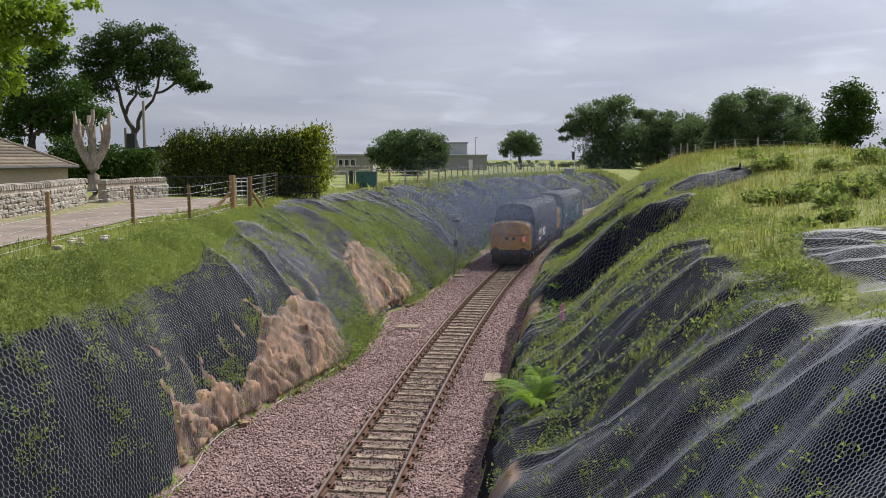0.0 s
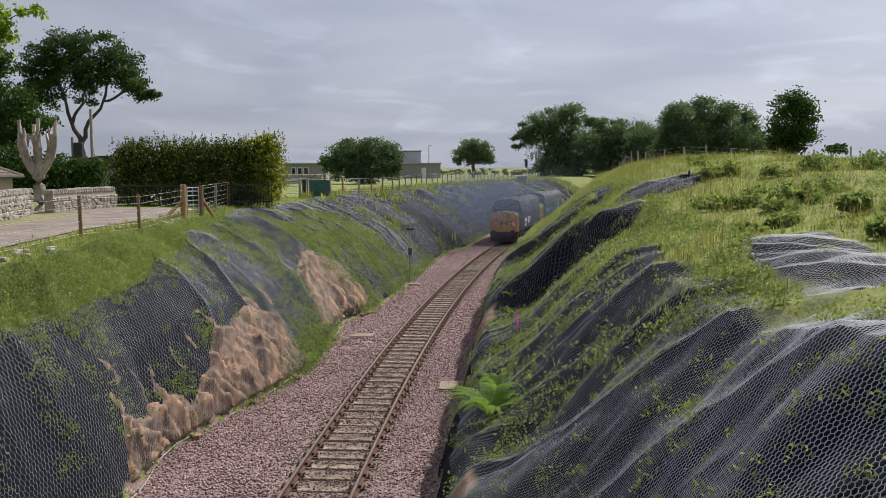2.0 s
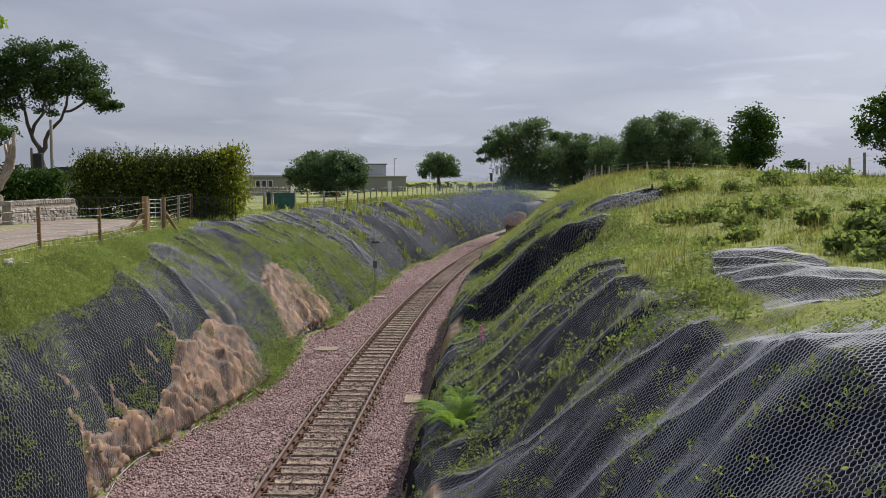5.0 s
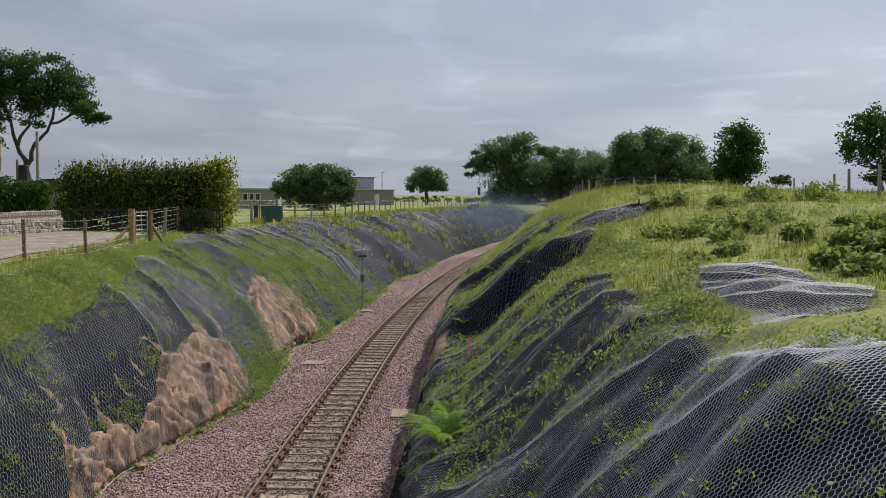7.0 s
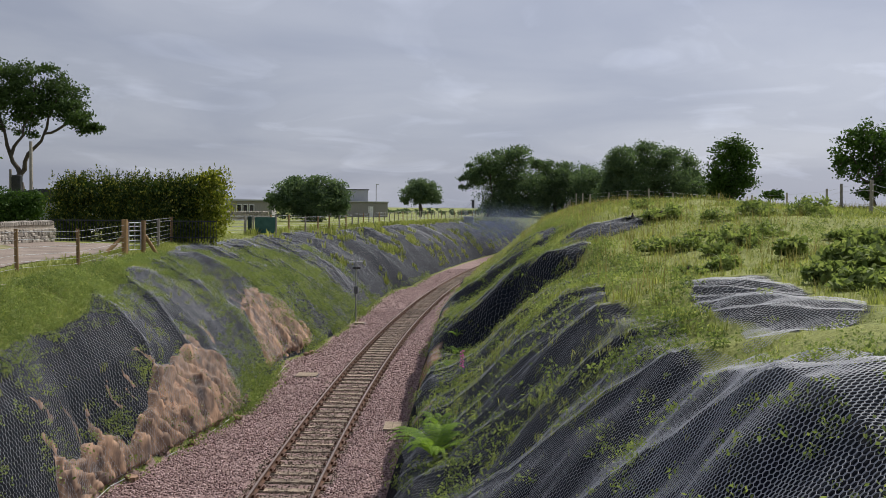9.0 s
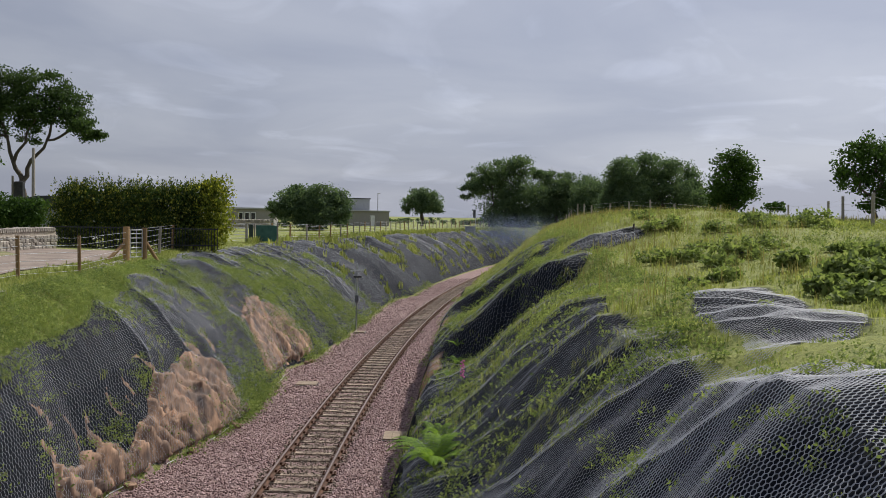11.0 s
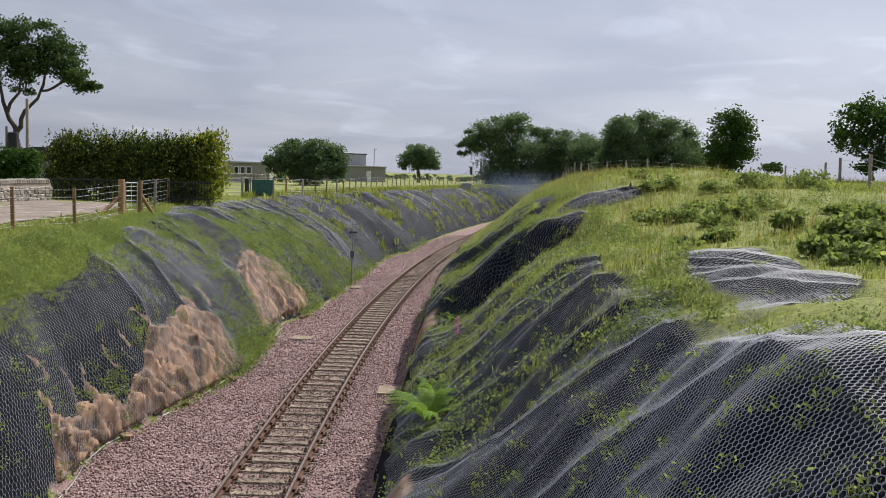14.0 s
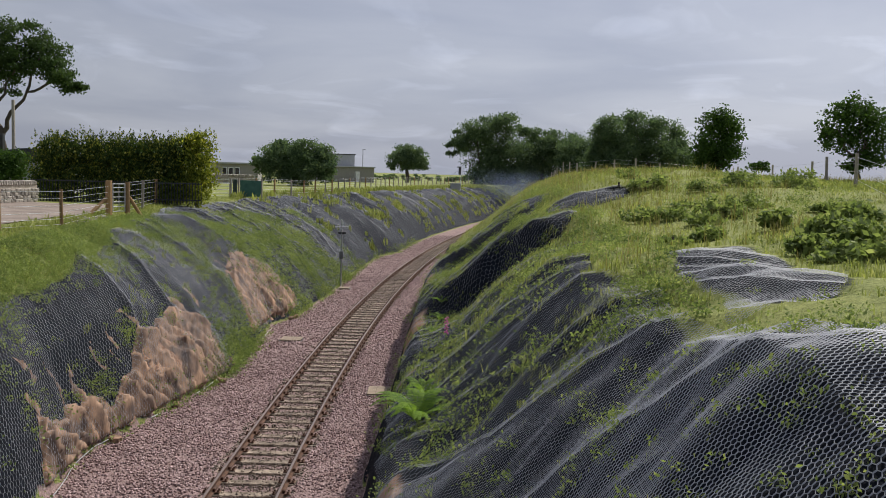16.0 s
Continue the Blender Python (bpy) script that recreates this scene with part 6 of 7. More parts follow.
    m_green = surface("green_mesh_sheet", (0.03, 0.1, 0.075), (0.06, 0.16, 0.12), 3, 0.7)
    pn = tagged(empty("windbreak_panel"), "green mesh windbreak sheet on the fence", "windbreak")
    bm = bmesh.new()
    box(bm, -6.3, -4.85, 63.98, 64.02, g + 0.0, g + 1.15, 0.01)
    part("sheet", bm, m_green, pn)
    for x in (-6.4, -4.8):
        bm = bmesh.new()
        rod(bm, (x, 64.03, g - 0.1), (x, 64.03, g + 1.3), 0.06)
        part("post", bm, M_OLDWOOD, pn)
    bm = bmesh.new()
    box(bm, -6.78, -6.5, 63.8, 64.1, g - 0.1, g + 1.2, 0.04)
    tagged(part("gate_pillar", bm, surface("dark_green_paint", (0.012, 0.03, 0.025), (0.03, 0.055, 0.045), 3, 0.6)), "dark green square gate pillar", "pillar")
    # slatted barrier in front of the hedge
    dark = surface("dark_railing_paint", (0.012, 0.016, 0.018), (0.03, 0.035, 0.04), 4, 0.55)
    rl = tagged(empty("railing"), "dark upright railing in front of the cypress hedge", "railing")
    g = 4.9
    bm = bmesh.new()
    box(bm, -15.0, -6.6, 46.98, 47.02, g + 1.05, g + 1.1)
    box(bm, -15.0, -6.6, 46.98, 47.02, g + 0.2, g + 0.25)
    part("rail", bm, dark, rl)
    bar = None
    for i in range(57):
        if bar is None:
            bm = bmesh.new()
            rod(bm, (0, 0, 0), (0, 0, 1.15), 0.018, n=5)
            bar = part("baluster", bm, dark, rl)
            o = bar
        else:
            o = new("baluster", bar.data)
            o.parent = rl
        o.matrix_local = pose(-15.0 + 0.15 * i, 47.0, g)


build_fences()

M_STONE = surface("wall_stone", (0.24, 0.21, 0.18), (0.5, 0.46, 0.41), 5, 0.95, bump_amount=0.7, bump_depth=0.03, stain=(0.2, 0.18, 0.15), stain_scale=3, vary=0.3)
M_ROCK = surface("tan_rock", (0.085, 0.05, 0.036), (0.42, 0.265, 0.175), 3.0, 0.92, stain=(0.075, 0.055, 0.05), stain_scale=1.4, bump_scale=3.5, bump_amount=0.5, bump_depth=0.05, stretch=(2.4, 1.0, 0.5))
M_MORTAR = surface("lime_mortar", (0.25, 0.21, 0.17), (0.4, 0.35, 0.29), 8, 0.95)


def stone_mesh(seed, sx, sy, sz):
    rng = random.Random(seed)
    bm = bmesh.new()
    bmesh.ops.create_cube(bm, size=1)
    bmesh.ops.bevel(bm, geom=list(bm.edges), offset=0.16, segments=1, affect="EDGES")
    for v in bm.verts:
        v.co = Vector((v.co.x * sx * rng.uniform(0.86, 1.1), v.co.y * sy * rng.uniform(0.9, 1.1), v.co.z * sz * rng.uniform(0.84, 1.12)))
    me = bpy.data.meshes.new("stone")
    bm.to_mesh(me)
    bm.free()
    me.materials.append(M_STONE)
    return me


def rubble_wall(path, h, label, course=0.2, run=0.34):
    wall = tagged(empty("stone_wall"), label, "stone wall")
    variants = [stone_mesh(i, run, 0.16, course) for i in range(7)]
    cap = [stone_mesh(50 + i, run * 0.62, 0.5, course * 1.35) for i in range(4)]
    rnd = random.Random(9)
    RV, RF = [], []
    tri_of = {}
    for me in variants:
        me.calc_loop_triangles()
        tri_of[me.name] = list(me.loop_triangles)
    core = bmesh.new()
    count = 0
    for a, b in zip(path[:-1], path[1:]):
        L = math.dist(a, b)
        ang = math.atan2(b[1] - a[1], b[0] - a[0])
        g0, g1 = float(height(*a)), float(height(*b))
        m = Matrix.Translation((a[0], a[1], min(g0, g1) - 0.1)) @ Matrix.Rotation(ang, 4, "Z")
        tmp = bmesh.ops.create_cube(core, size=1, matrix=m @ Matrix.Translation((L / 2, 0, (h + 0.1) / 2)) @ Matrix.Diagonal((L, 0.4, h + 0.1, 1)))
        rows = int(h / course)
        for r in range(rows):
            x = rnd.uniform(0, run)
            while x < L:
                k = rnd.uniform(0.8, 1.25)
                if count < 300:
                    o = new("stone", rnd.choice(variants))
                    o.parent = wall
                    o.matrix_local = m @ Matrix.Translation((x, -0.19 + rnd.uniform(-0.02, 0.03), 0.1 + (r + 0.5) * course + rnd.uniform(-0.03, 0.03))) @ Matrix.Rotation(rnd.uniform(-0.16, 0.16), 4, "Y") @ Matrix.Diagonal((k, 1, rnd.uniform(0.7, 1.25), 1))
                    count += 1
                else:
                    me = rnd.choice(variants)
                    mm = m @ Matrix.Translation((x, -0.19, 0.1 + (r + 0.5) * course)) @ Matrix.Diagonal((k, 1, 1, 1))
                    base = len(RV)
                    RV.extend(tuple(mm @ v.co) for v in me.vertices)
                    RF.extend(tuple(base + i for i in t.vertices) for t in tri_of[me.name])
                x += run * k * 1.02
        x = 0.0
        while x < L:
            o = new("coping_stone", rnd.choice(cap))
            o.parent = wall
            o.matrix_local = m @ Matrix.Translation((x, 0, h + 0.2)) @ Matrix.Rotation(rnd.uniform(-0.12, 0.12), 4, "Y")
            x += run * 0.68
    if RF:
        tagged(mesh_object("stones", RV, RF, M_STONE, wall), kind="stuff")
    part("core", core, M_MORTAR, wall, "mortared rubble core")
    return wall


rubble_wall([(-14.9, 27.5), (-14.9, 33.0), (-15.9, 38.8)], 0.95, "old grey rubble stone wall with upright coping", 0.17, 0.27)
rubble_wall([(-15.6, 40.4), (-15.3, 43.0), (-14.5, 45.8)], 0.85, "short rubble stone wall beside the drive", 0.17, 0.27)
rubble_wall([(-17.5, 115.0), (-9.6, 115.0)], 0.9, "pale boundary wall across the far field", 0.3, 0.6)

M_RENDER = surface("harled_wall", (0.38, 0.32, 0.25), (0.52, 0.45, 0.36), 6, 0.95, bump_scale=60, bump_amount=0.5)
M_SLATE = surface("brown_roof_tile", (0.09, 0.068, 0.055), (0.19, 0.145, 0.115), 4, 0.9, stain=(0.14, 0.13, 0.085), stain_scale=2.5, vary=0.3)
M_CLAD = surface("pale_grey_cladding", (0.3, 0.31, 0.33), (0.4, 0.41, 0.43), 3, 0.6, stretch=(8, 8, 0.3), bump_amount=0.1)
M_CLAD2 = surface("grey_brown_cladding", (0.22, 0.21, 0.2), (0.3, 0.285, 0.27), 3, 0.7, stretch=(8, 8, 0.3), bump_amount=0.1)
M_DARK = surface("dark_trim", (0.02, 0.02, 0.022), (0.05, 0.05, 0.052), 4, 0.6)


def bungalow():
    house = tagged(empty("bungalow", pose(-19.3, 39.5, 4.75)), "low harled bungalow with brown hipped tile roof", "house")
    bm = bmesh.new()
    box(bm, -8.0, 0, -2.6, 6.0, -0.2, 1.75)
    part("wall", bm, M_RENDER, house, "beige harled wall")
    # hipped roof with courses of tiles
    x0, x1, y0, y1, z0, z1 = -8.4, 0.35, -3.0, 6.4, 1.75, 3.7
    ym = (y0 + y1) / 2
    xa, xb = x0 + 3.6, x1 - 3.6
    bm = bmesh.new()
    c = [bm.verts.new(p) for p in ((x0, y0, z0), (x1, y0, z0), (x1, y1, z0), (x0, y1, z0), (xa, ym, z1), (xb, ym, z1))]
    for q in ((0, 1, 5, 4), (1, 2, 5), (2, 3, 4, 5), (3, 0, 4), (3, 2, 1, 0)):
        bm.faces.new([c[k] for k in q])
    roof = part("roof", bm, M_SLATE, house, "brown tiled hipped roof")
    for k in range(13):                      # raised courses on the two seen slopes
        t = (k + 0.15) / 13
        t2 = t + 0.07
        for ends in (((x0, y0, z0), (x1, y0, z0), (xa, ym, z1), (xb, ym, z1)), ((x1, y0, z0), (x1, y1, z0), (xb, ym, z1), (xb, ym, z1))):
            a, b, ta, tb = [Vector(p) for p in ends]
            nrm = (b - a).cross(ta - a).normalized()
            v = [a.lerp(ta, t) + nrm * 0.045, b.lerp(tb, t) + nrm * 0.045, b.lerp(tb, t2) + nrm * 0.012, a.lerp(ta, t2) + nrm * 0.012, a.lerp(ta, t), b.lerp(tb, t)]
            mesh_object("tile_course", [tuple(p) for p in v], [(0, 1, 2, 3), (4, 5, 1, 0)], M_SLATE, roof)
    for a, b in (((x1, y0, z0), (xb, ym, z1)), ((xb, ym, z1), (xa, ym, z1)), ((x1, y1, z0), (xb, ym, z1))):
        bm = bmesh.new()
        rod(bm, Vector(a) + Vector((0, 0, 0.03)), Vector(b) + Vector((0, 0, 0.03)), 0.1, n=8)
        part("ridge_tile", bm, M_SLATE, roof)
    bm = bmesh.new()
    rod(bm, (x0, y0 - 0.03, z0), (x1, y0 - 0.03, z0), 0.07)
    rod(bm, (x1 + 0.03, y0, z0), (x1 + 0.03, y1, z0), 0.07)
    part("gutter", bm, M_DARK, house, "black gutter")
    bm = bmesh.new()
    rod(bm, (0.06, -2.4, 0), (0.06, -2.4, 1.75), 0.045)
    part("downpipe", bm, M_DARK, house, "black downpipe")
    w = part("window", box(bmesh.new(), -3.2, -1.9, -2.63, -2.58, 0.5, 1.5, 0.01), M_WHITE, house, "white framed window")
    part("pane", box(bmesh.new(), -3.1, -2.0, -2.65, -2.62, 0.6, 1.4, 0.0), M_GLASS, w)


bungalow()


def shed_building():
    b = tagged(empty("industrial_building", pose(0, 165, 4.9)), "large pale grey clad industrial shed behind the field", "industrial building")
    part("wall", box(bmesh.new(), -9.0, 8.2, 0, 18, -0.2, 2.75, 0.03), M_CLAD2, b, "grey-brown lower wall")
    part("wall", box(bmesh.new(), -9.0, 4.6, 3, 18, 2.7, 5.1, 0.03), M_CLAD, b, "pale grey upper storey")
    part("roof", box(bmesh.new(), -9.2, 8.4, -0.3, 18.2, 2.75, 2.95, 0.03), M_CLAD, b, "pale flat roof edge")
    part("roof", box(bmesh.new(), -9.2, 4.8, 2.8, 18.2, 5.1, 5.25, 0.03), M_DARK, b, "dark roof edge")
    part("door", box(bmesh.new(), 4.6, 5.5, -0.05, 0.02, -0.1, 2.0, 0.0), M_WHITE, b, "pale door")
    for x in np.arange(-8.5, 8.2, 1.2):
        part("cladding_rib", box(bmesh.new(), float(x), float(x) + 0.08, -0.05, 0.01, 0.0, 2.7), M_CLAD2, b)
    c = tagged(empty("low_building", pose(-13.7, 130, 4.9)), "low grey building with white framed windows", "building")
    part("wall", box(bmesh.new(), -3.2, 3.4, 0, 8, -0.2, 2.55, 0.02), M_CLAD2, c, "brown-grey wall")
    part("roof", box(bmesh.new(), -3.4, 3.6, -0.3, 8.2, 2.55, 2.8, 0.03), M_CLAD, c, "pale roof edge")
    for x in (-1.7, -0.8, 0.1):
        w = part("window", box(bmesh.new(), x, x + 0.75, -0.06, 0.0, 1.0, 2.1, 0.0), M_WHITE, c, "white framed window")
        part("pane", box(bmesh.new(), x + 0.1, x + 0.65, -0.08, -0.05, 1.1, 2.0, 0.0), M_GLASS, w)
    h = tagged(empty("hut", pose(19.9, 140, float(height(19.9, 140)))), "small pale hut beside the far fence", "hut")
    part("wall", box(bmesh.new(), -0.7, 0.7, -0.6, 0.7, -0.1, 1.1, 0.02), M_CLAD, h)
    part("roof", box(bmesh.new(), -0.85, 0.85, -0.75, 0.85, 1.1, 1.2, 0.02), M_WHITE, h, "white flat roof")
    g = tagged(empty("outbuilding", pose(-19.4, 60, 4.9)), "grey outbuilding with a dark curved roof", "outbuilding")
    part("wall", box(bmesh.new(), -2.2, 2.4, 0, 5, -0.1, 2.1, 0.02), M_CLAD, g)
    bm = bmesh.new()
    ring = [(x, 2.1 + 0.75 * math.cos(x / 2.5 * 1.45)) for x in np.linspace(-2.4, 2.6, 9)]
    vs = [[bm.verts.new((x, y, z)) for x, z in ring + [(2.6, 2.05), (-2.4, 2.05)]] for y in (-0.15, 5.15)]
    k = len(vs[0])
    for j in range(k):
        bm.faces.new((vs[0][j], vs[0][(j + 1) % k], vs[1][(j + 1) % k], vs[1][j]))
    bm.faces.new(vs[0]); bm.faces.new(list(reversed(vs[1])))
    part("roof", bm, M_DARK, g, "dark curved roof")


shed_building()


def poles():
    for x, y, h, r, label in ((-22.2, 66, 6.3, 0.13, "tall wooden utility pole among the trees"), (-23.6, 66, 4.3, 0.11, "short wooden pole carrying a transformer")):
        p = tagged(empty("utility_pole", pose(x, y, 4.9)), label, "utility pole")
        bm = bmesh.new()
        rod(bm, (0, 0, -0.2), (0, 0, h), r, r * 0.8, 10)
        part("shaft", bm, M_OLDWOOD, p)
        if h < 5:
            part("transformer", box(bmesh.new(), 0.15, 0.75, -0.25, 0.25, 2.2, 3.9, 0.05), M_DARK, p, "dark grey transformer tank")
    p = tagged(empty("street_lamp", pose(6.2, 170, 4.9)), "thin grey street lamp by the far shed", "street lamp")
    bm = bmesh.new()
    rod(bm, (0, 0, -0.1), (0, 0, 6.2), 0.11, 0.07)
    part("shaft", bm, M_STEEL, p)
    part("head", box(bmesh.new(), -0.1, 0.5, -0.12, 0.12, 6.15, 6.3, 0.02), M_STEEL, p)
    f = tagged(empty("flagpole", pose(20.9, 141, float(height(20.9, 141)))), "short flagpole with a drooping dark flag", "flagpole")
    bm = bmesh.new()
    rod(bm, (0, 0, -0.1), (0.1, 0, 3.9), 0.05)
    part("shaft", bm, M_STEEL, f)
    bm = bmesh.new()
    box(bm, -0.35, 0.05, -0.03, 0.03, 2.5, 3.8, 0.02)
    part("flag", bm, M_DARK, f, "dark drooping flag")
    # trackside mast
    m = tagged(empty("trackside_mast", pose(0.77, 53.34, -0.2)), "slim grey trackside mast with a crossbar and box", "mast")
    bm = bmesh.new()
    rod(bm, (0, 0, -0.3), (0, 0, 4.15), 0.045, 0.04)
    part("shaft", bm, M_STEEL, m)
    part("crossbar", box(bmesh.new(), -0.42, 0.42, -0.04, 0.04, 3.66, 3.74, 0.01), M_STEEL, m)
    part("bracket", box(bmesh.new(), -0.2, 0.28, -0.1, 0.1, 3.3, 3.42, 0.02), M_DARK, m)
    part("equipment_box", box(bmesh.new(), -0.12, 0.12, -0.12, 0.1, 1.8, 2.25, 0.02), M_SILVER, m, "grey equipment box")


poles()

M_SLAB = surface("weathered_board", (0.19, 0.145, 0.1), (0.33, 0.26, 0.19), 5, 0.9, stretch=(1, 8, 8), stain=(0.18, 0.14, 0.1), stain_scale=3, bump_amount=0.4)


def slabs():
    for x, y, w, l, label in ((-1.45, 36.5, 0.85, 0.75, "weathered timber inspection cover on the ballast"), (1.72, 27.7, 0.8, 1.0, "weathered timber inspection cover beside the bank"), (0.98, 52.8, 0.6, 0.7, "small timber cover beside the mast")):
        c = tagged(empty("inspection_cover", pose(x, y, -0.2, 0, 0, -7)), label, "cover")
        part("kerb", box(bmesh.new(), -w / 2 - 0.05, w / 2 + 0.05, -l / 2 - 0.05, l / 2 + 0.05, -0.1, 0.07, 0.01), M_DARK, c, "dark pit kerb")
        for k in range(3):
            a = -w / 2 + w * k / 3
            part("board", box(bmesh.new(), a + 0.005, a + w / 3 - 0.005, -l / 2, l / 2, 0.07, 0.115, 0.008), M_SLAB, c)
    # hem of the net: a cable along the foot of the left bank, weighed down by stones
    ys = np.arange(14, 40, 0.5)
    pts = []
    for y in ys:
        d = float(np.interp(y, *TOE_L)) + 0.06 + 0.05 * math.sin(y * 2.1)
        p = along(float(y), d)
        pts.append((p.translation.x, p.translation.y, -0.12 + 0.1 * float(field(y * 0.6, 4.0, 2)), 0.012))
    v, f = tube(pts, 6)
    tagged(mesh_object("net_hem_cable", v, f, M_STEEL), "grey steel cable holding the foot of the net", "cable")
    rnd = random.Random(2)
    for i, y in enumerate((22.3, 25.6, 28.7, 41.0, 41.5)):
        o = new("stone", stone_mesh(200 + i, rnd.uniform(0.2, 0.42), 0.25, 0.22))
        d = float(np.interp(y, *TOE_L)) + 0.15
        o.matrix_world = along(y, d, -0.13) @ Matrix.Rotation(rnd.uniform(0, 3), 4, "Z")
        o.data.materials[0] = M_ROCK
        tagged(o, "loose tan rock at the foot of the bank", "rock", "loose rocks")
    # rubble along the drive edge
    for i in range(26):
        o = new("stone", stone_mesh(300 + i % 6, 0.2, 0.14, 0.1))
        y = rnd.uniform(19.5, 23) if i < 12 else rnd.uniform(31, 35.5)
        x = -8.9 + rnd.uniform(-0.3, 0.5)
        o.matrix_world = Matrix.Translation((x, y, float(height(x, y)) + 0.05)) @ Matrix.Rotation(rnd.uniform(0, 3), 4, "Z")
        tagged(o, "grey rubble stone lying along the drive edge", "rock", "drive edge rubble")


slabs()


def pollard():
    t = tagged(empty("tree", pose(-16.6, 42.0, 4.9)), "pollarded pale-barked tree with bare stubby limbs", "tree")
    rng = np.random.default_rng(12)
    V, F, off = [], [], 0
    limbs = [[(0, 0, -0.2, 0.34), (0.0, 0, 0.9, 0.26), (0, 0, 1.9, 0.29)]]
    for tx, ty, h, r in ((-0.85, 0.1, 4.1, 0.13), (-0.5, -0.3, 3.7, 0.12), (-0.2, 0.2, 3.9, 0.12), (0.15, -0.2, 4.15, 0.13), (0.5, 0.2, 3.6, 0.11), (0.9, -0.1, 4.0, 0.12), (0.7, 0.35, 3.3, 0.1), (-0.75, -0.35, 3.2, 0.1)):
        limbs.append([(0, 0, 1.6, 0.22), (tx * 0.62, ty * 0.6, 2.3, 0.135), (tx * 0.9, ty, 3.0, 0.105), (tx, ty, h + 0.15, r * 0.7)])
        for _ in range(2):
            limbs.append([(tx * 0.85, ty, 2.5, 0.085), (tx * 0.85 + rng.uniform(-0.3, 0.3), ty, 3.6, 0.06)])
    for L in limbs:
        v, f = tube(bent(L, rng, 0.035), 9)
        n = 9
        f = f + [tuple(len(v) - n + k for k in (0, 2, 4, 6)), tuple(len(v) - n + k for k in (6, 7, 8, 0))]
        V += v
        F += [tuple(k + off for k in q) for q in f]
        off += len(v)
    mesh_object("trunk", V, F, M_PALEBARK, t, "", True)


pollard()



def outcrop(y0, y1, p0, p1, seed, label):
    """Broken rock standing out of the bank: one jointed face with tilted beds."""
    ys, ps = np.arange(y0, y1, 0.07), np.linspace(p0, p1, 46)
    ob = tagged(empty("rock_outcrop"), label, "rock")
    Y, Pf = np.meshgrid(ys, ps, indexing="ij")
    toe, crest = np.interp(Y, *TOE_L), np.interp(Y, *CREST_L)
    D = toe + (crest - toe) * Pf
    X = centre(Y) + D * np.sqrt(1 + slope(Y) ** 2)
    Z = height(X, Y)
    m = covers(X, Y)[1]
    wob = field(Y * 0.9 + seed, Z * 0.9, 3)
    bed = (Z * 0.9 + Y * 1.1 + 0.9 * wob) * 1.25
    joint = (Z * 0.5 - Y * 1.2 + 0.8 * field(Y * 0.8, Z * 0.8 + seed, 2)) * 0.9
    facet = LATTICE[np.floor(bed).astype(int) % 256, np.floor(joint).astype(int) % 256]
    out = 0.24 * facet + 0.2 * (bed % 1.0) - 0.12 + 0.05 * field(Y * 4, Z * 4, 3) - 0.25 * (1 - smooth(0.3, 0.5, m + 0.1 * wob))
    n = Y.shape
    G = np.stack([X + out * 0.85, Y, Z + out * 0.35], -1)
    step = 26
    for a in range(0, n[0] - 1, step):          # the face breaks into blocks along its main joints
        V = G[a:a + step + 1]
        i = np.arange(V.shape[0] * V.shape[1]).reshape(V.shape[:2])
        F = np.stack([i[:-1, :-1], i[1:, :-1], i[1:, 1:], i[:-1, 1:]], -1).reshape(-1, 4)
        mesh_object("rock_face", V.reshape(-1, 3), F, M_ROCK, ob)
    return ob


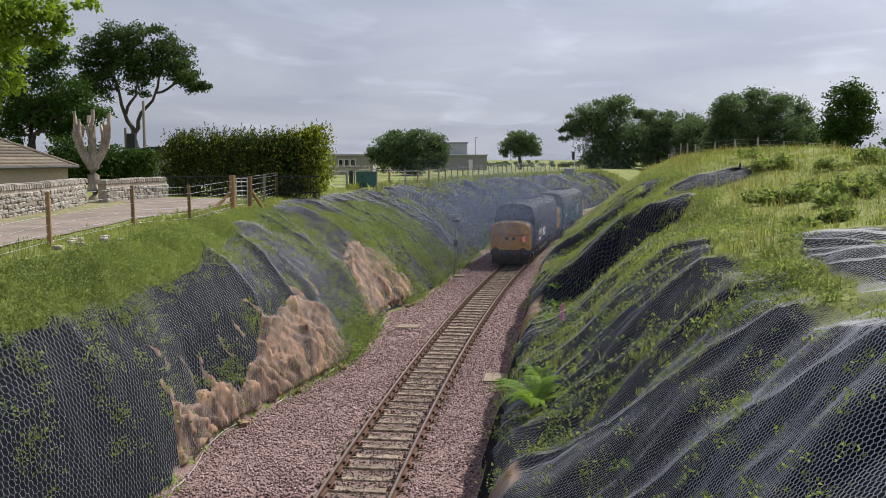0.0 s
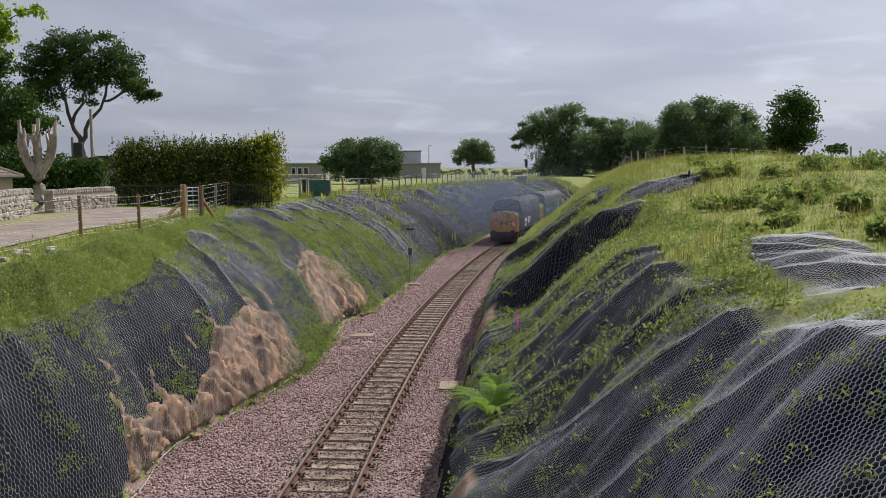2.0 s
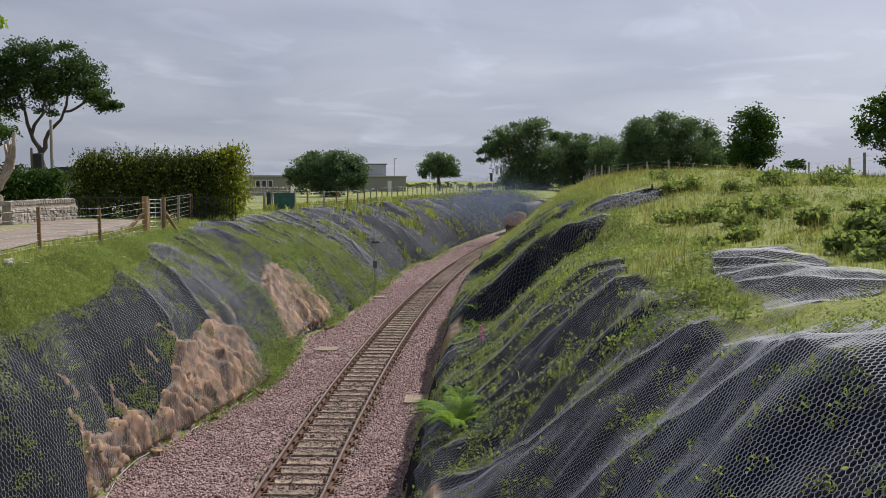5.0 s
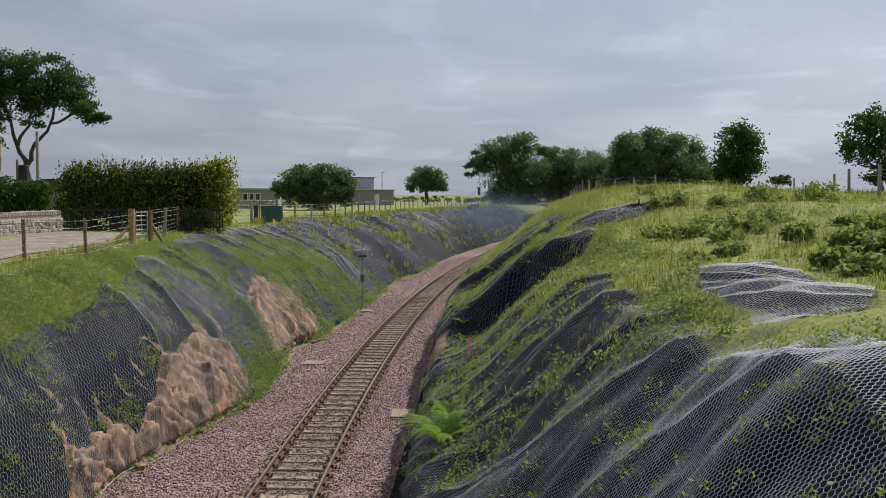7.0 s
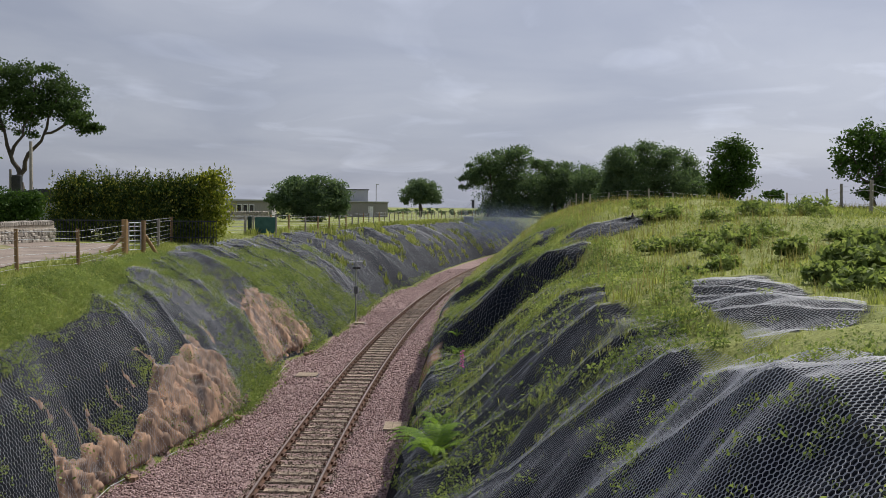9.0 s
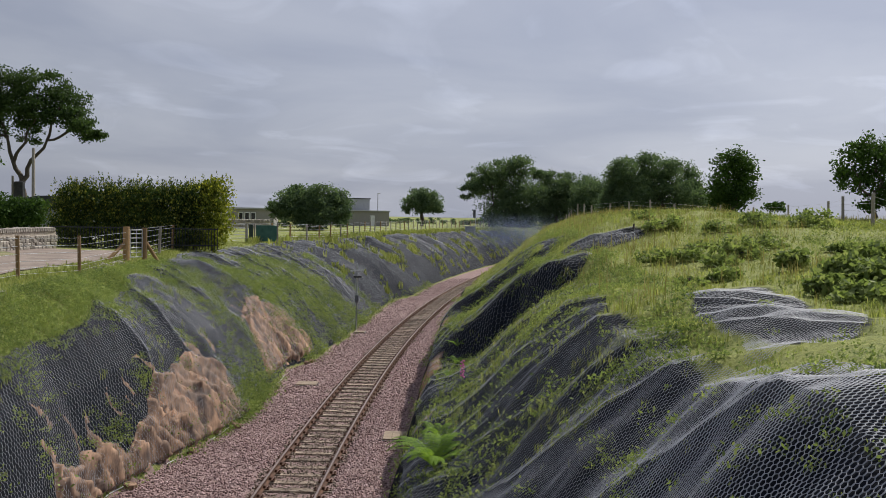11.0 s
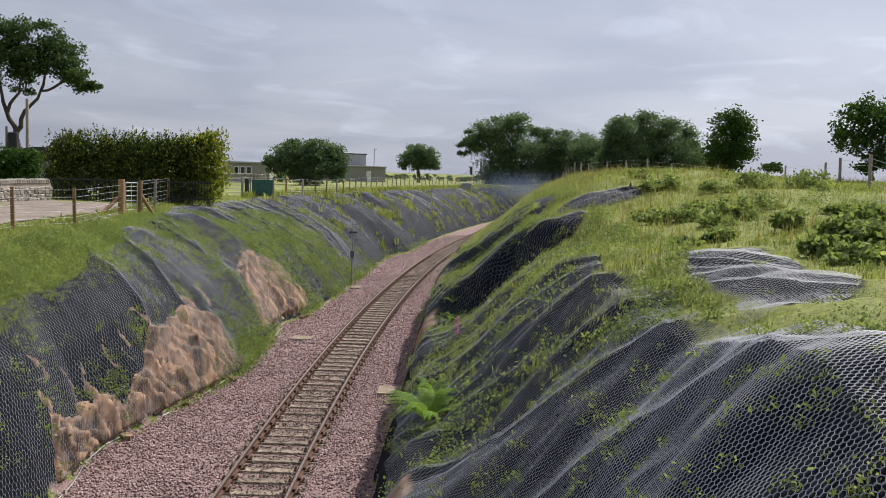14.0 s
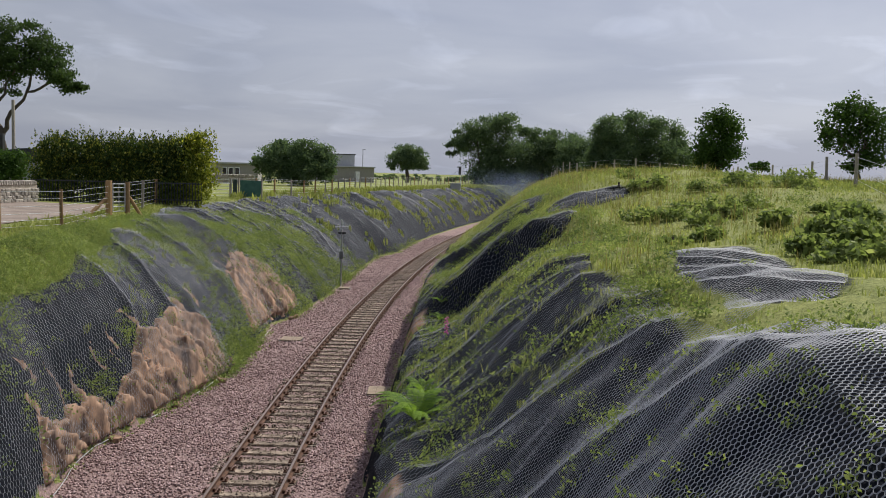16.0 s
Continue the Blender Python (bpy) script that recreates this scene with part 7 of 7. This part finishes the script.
outcrop(18.8, 30.8, 0.0, 0.32, 3, "tan sandstone outcrop showing through the net at the bank foot")
outcrop(35.8, 43.6, 0.02, 0.4, 4, "brown rock buttress standing out of the weedy bank")


def foxglove():
    x, y = 3.16, 23.2
    g = float(height(x, y))
    t = tagged(empty("foxglove", pose(x, y, g)), "pink foxglove spike growing on the bank edge", "flower")
    bm = bmesh.new()
    rod(bm, (0, 0, -0.05), (0.04, 0, 0.8), 0.012, 0.006, 6)
    part("stem", bm, M_WEED, t)
    pink = surface("foxglove_pink", (0.5, 0.05, 0.25), (0.65, 0.15, 0.4), 5, 0.6)
    for k in range(14):
        a, z = k * 2.4, 0.32 + k * 0.033
        bm = bmesh.new()
        rod(bm, (0.02, 0, z), (0.02 + 0.06 * math.cos(a), 0.06 * math.sin(a), z - 0.03), 0.01, 0.024, 6)
        part("bell", bm, pink, t)


foxglove()


# ---- what moves ----
def arc_table():
    ys = np.linspace(20, 420, 4001)
    s = np.concatenate([[0], np.cumsum(np.hypot(np.diff(ys), np.diff(centre(ys))))])
    return ys, s


ARC_Y, ARC_S = arc_table()
START, SPEED = 56.2, 11.75          # near end of the train at the start, and its pace


def on_track(s, z=0.0):
    y = float(np.interp(s, ARC_S, ARC_Y))
    return Matrix.Translation((float(centre(y)), y, z)) @ Matrix.Rotation(-math.atan(float(slope(y))), 4, "Z")


def motions():
    s0 = float(np.interp(START, ARC_Y, ARC_S))
    times = [k * 0.5 for k in range(33)]
    for loco, ahead in ((LOCO_REAR, 9.8), (LOCO_LEAD, 9.8 + 19.6)):
        walk(loco, [(t, on_track(s0 + SPEED * t + ahead)) for t in times])
    # the clouds trail behind the exhaust, fall back and come to rest over the far bend
    for i, cloud in enumerate(SMOKE):
        rows = []
        for t in times:
            run = 11.0 * (1 - math.exp(-t / 11.0)) - 0.12 * i
            m = on_track(s0 + SPEED * run + 9.0 - 0.4 * i, 3.1 + 0.4 * (i % 4) + 0.06 * t)
            m = m @ Matrix.Translation((-0.4 - 0.5 * (i % 3) - 0.1 * t, 0, 0))
            rows.append((t, m @ Matrix.Rotation(radians(25 * i + 4 * t), 4, "Z")))
        walk(cloud, rows)


motions()
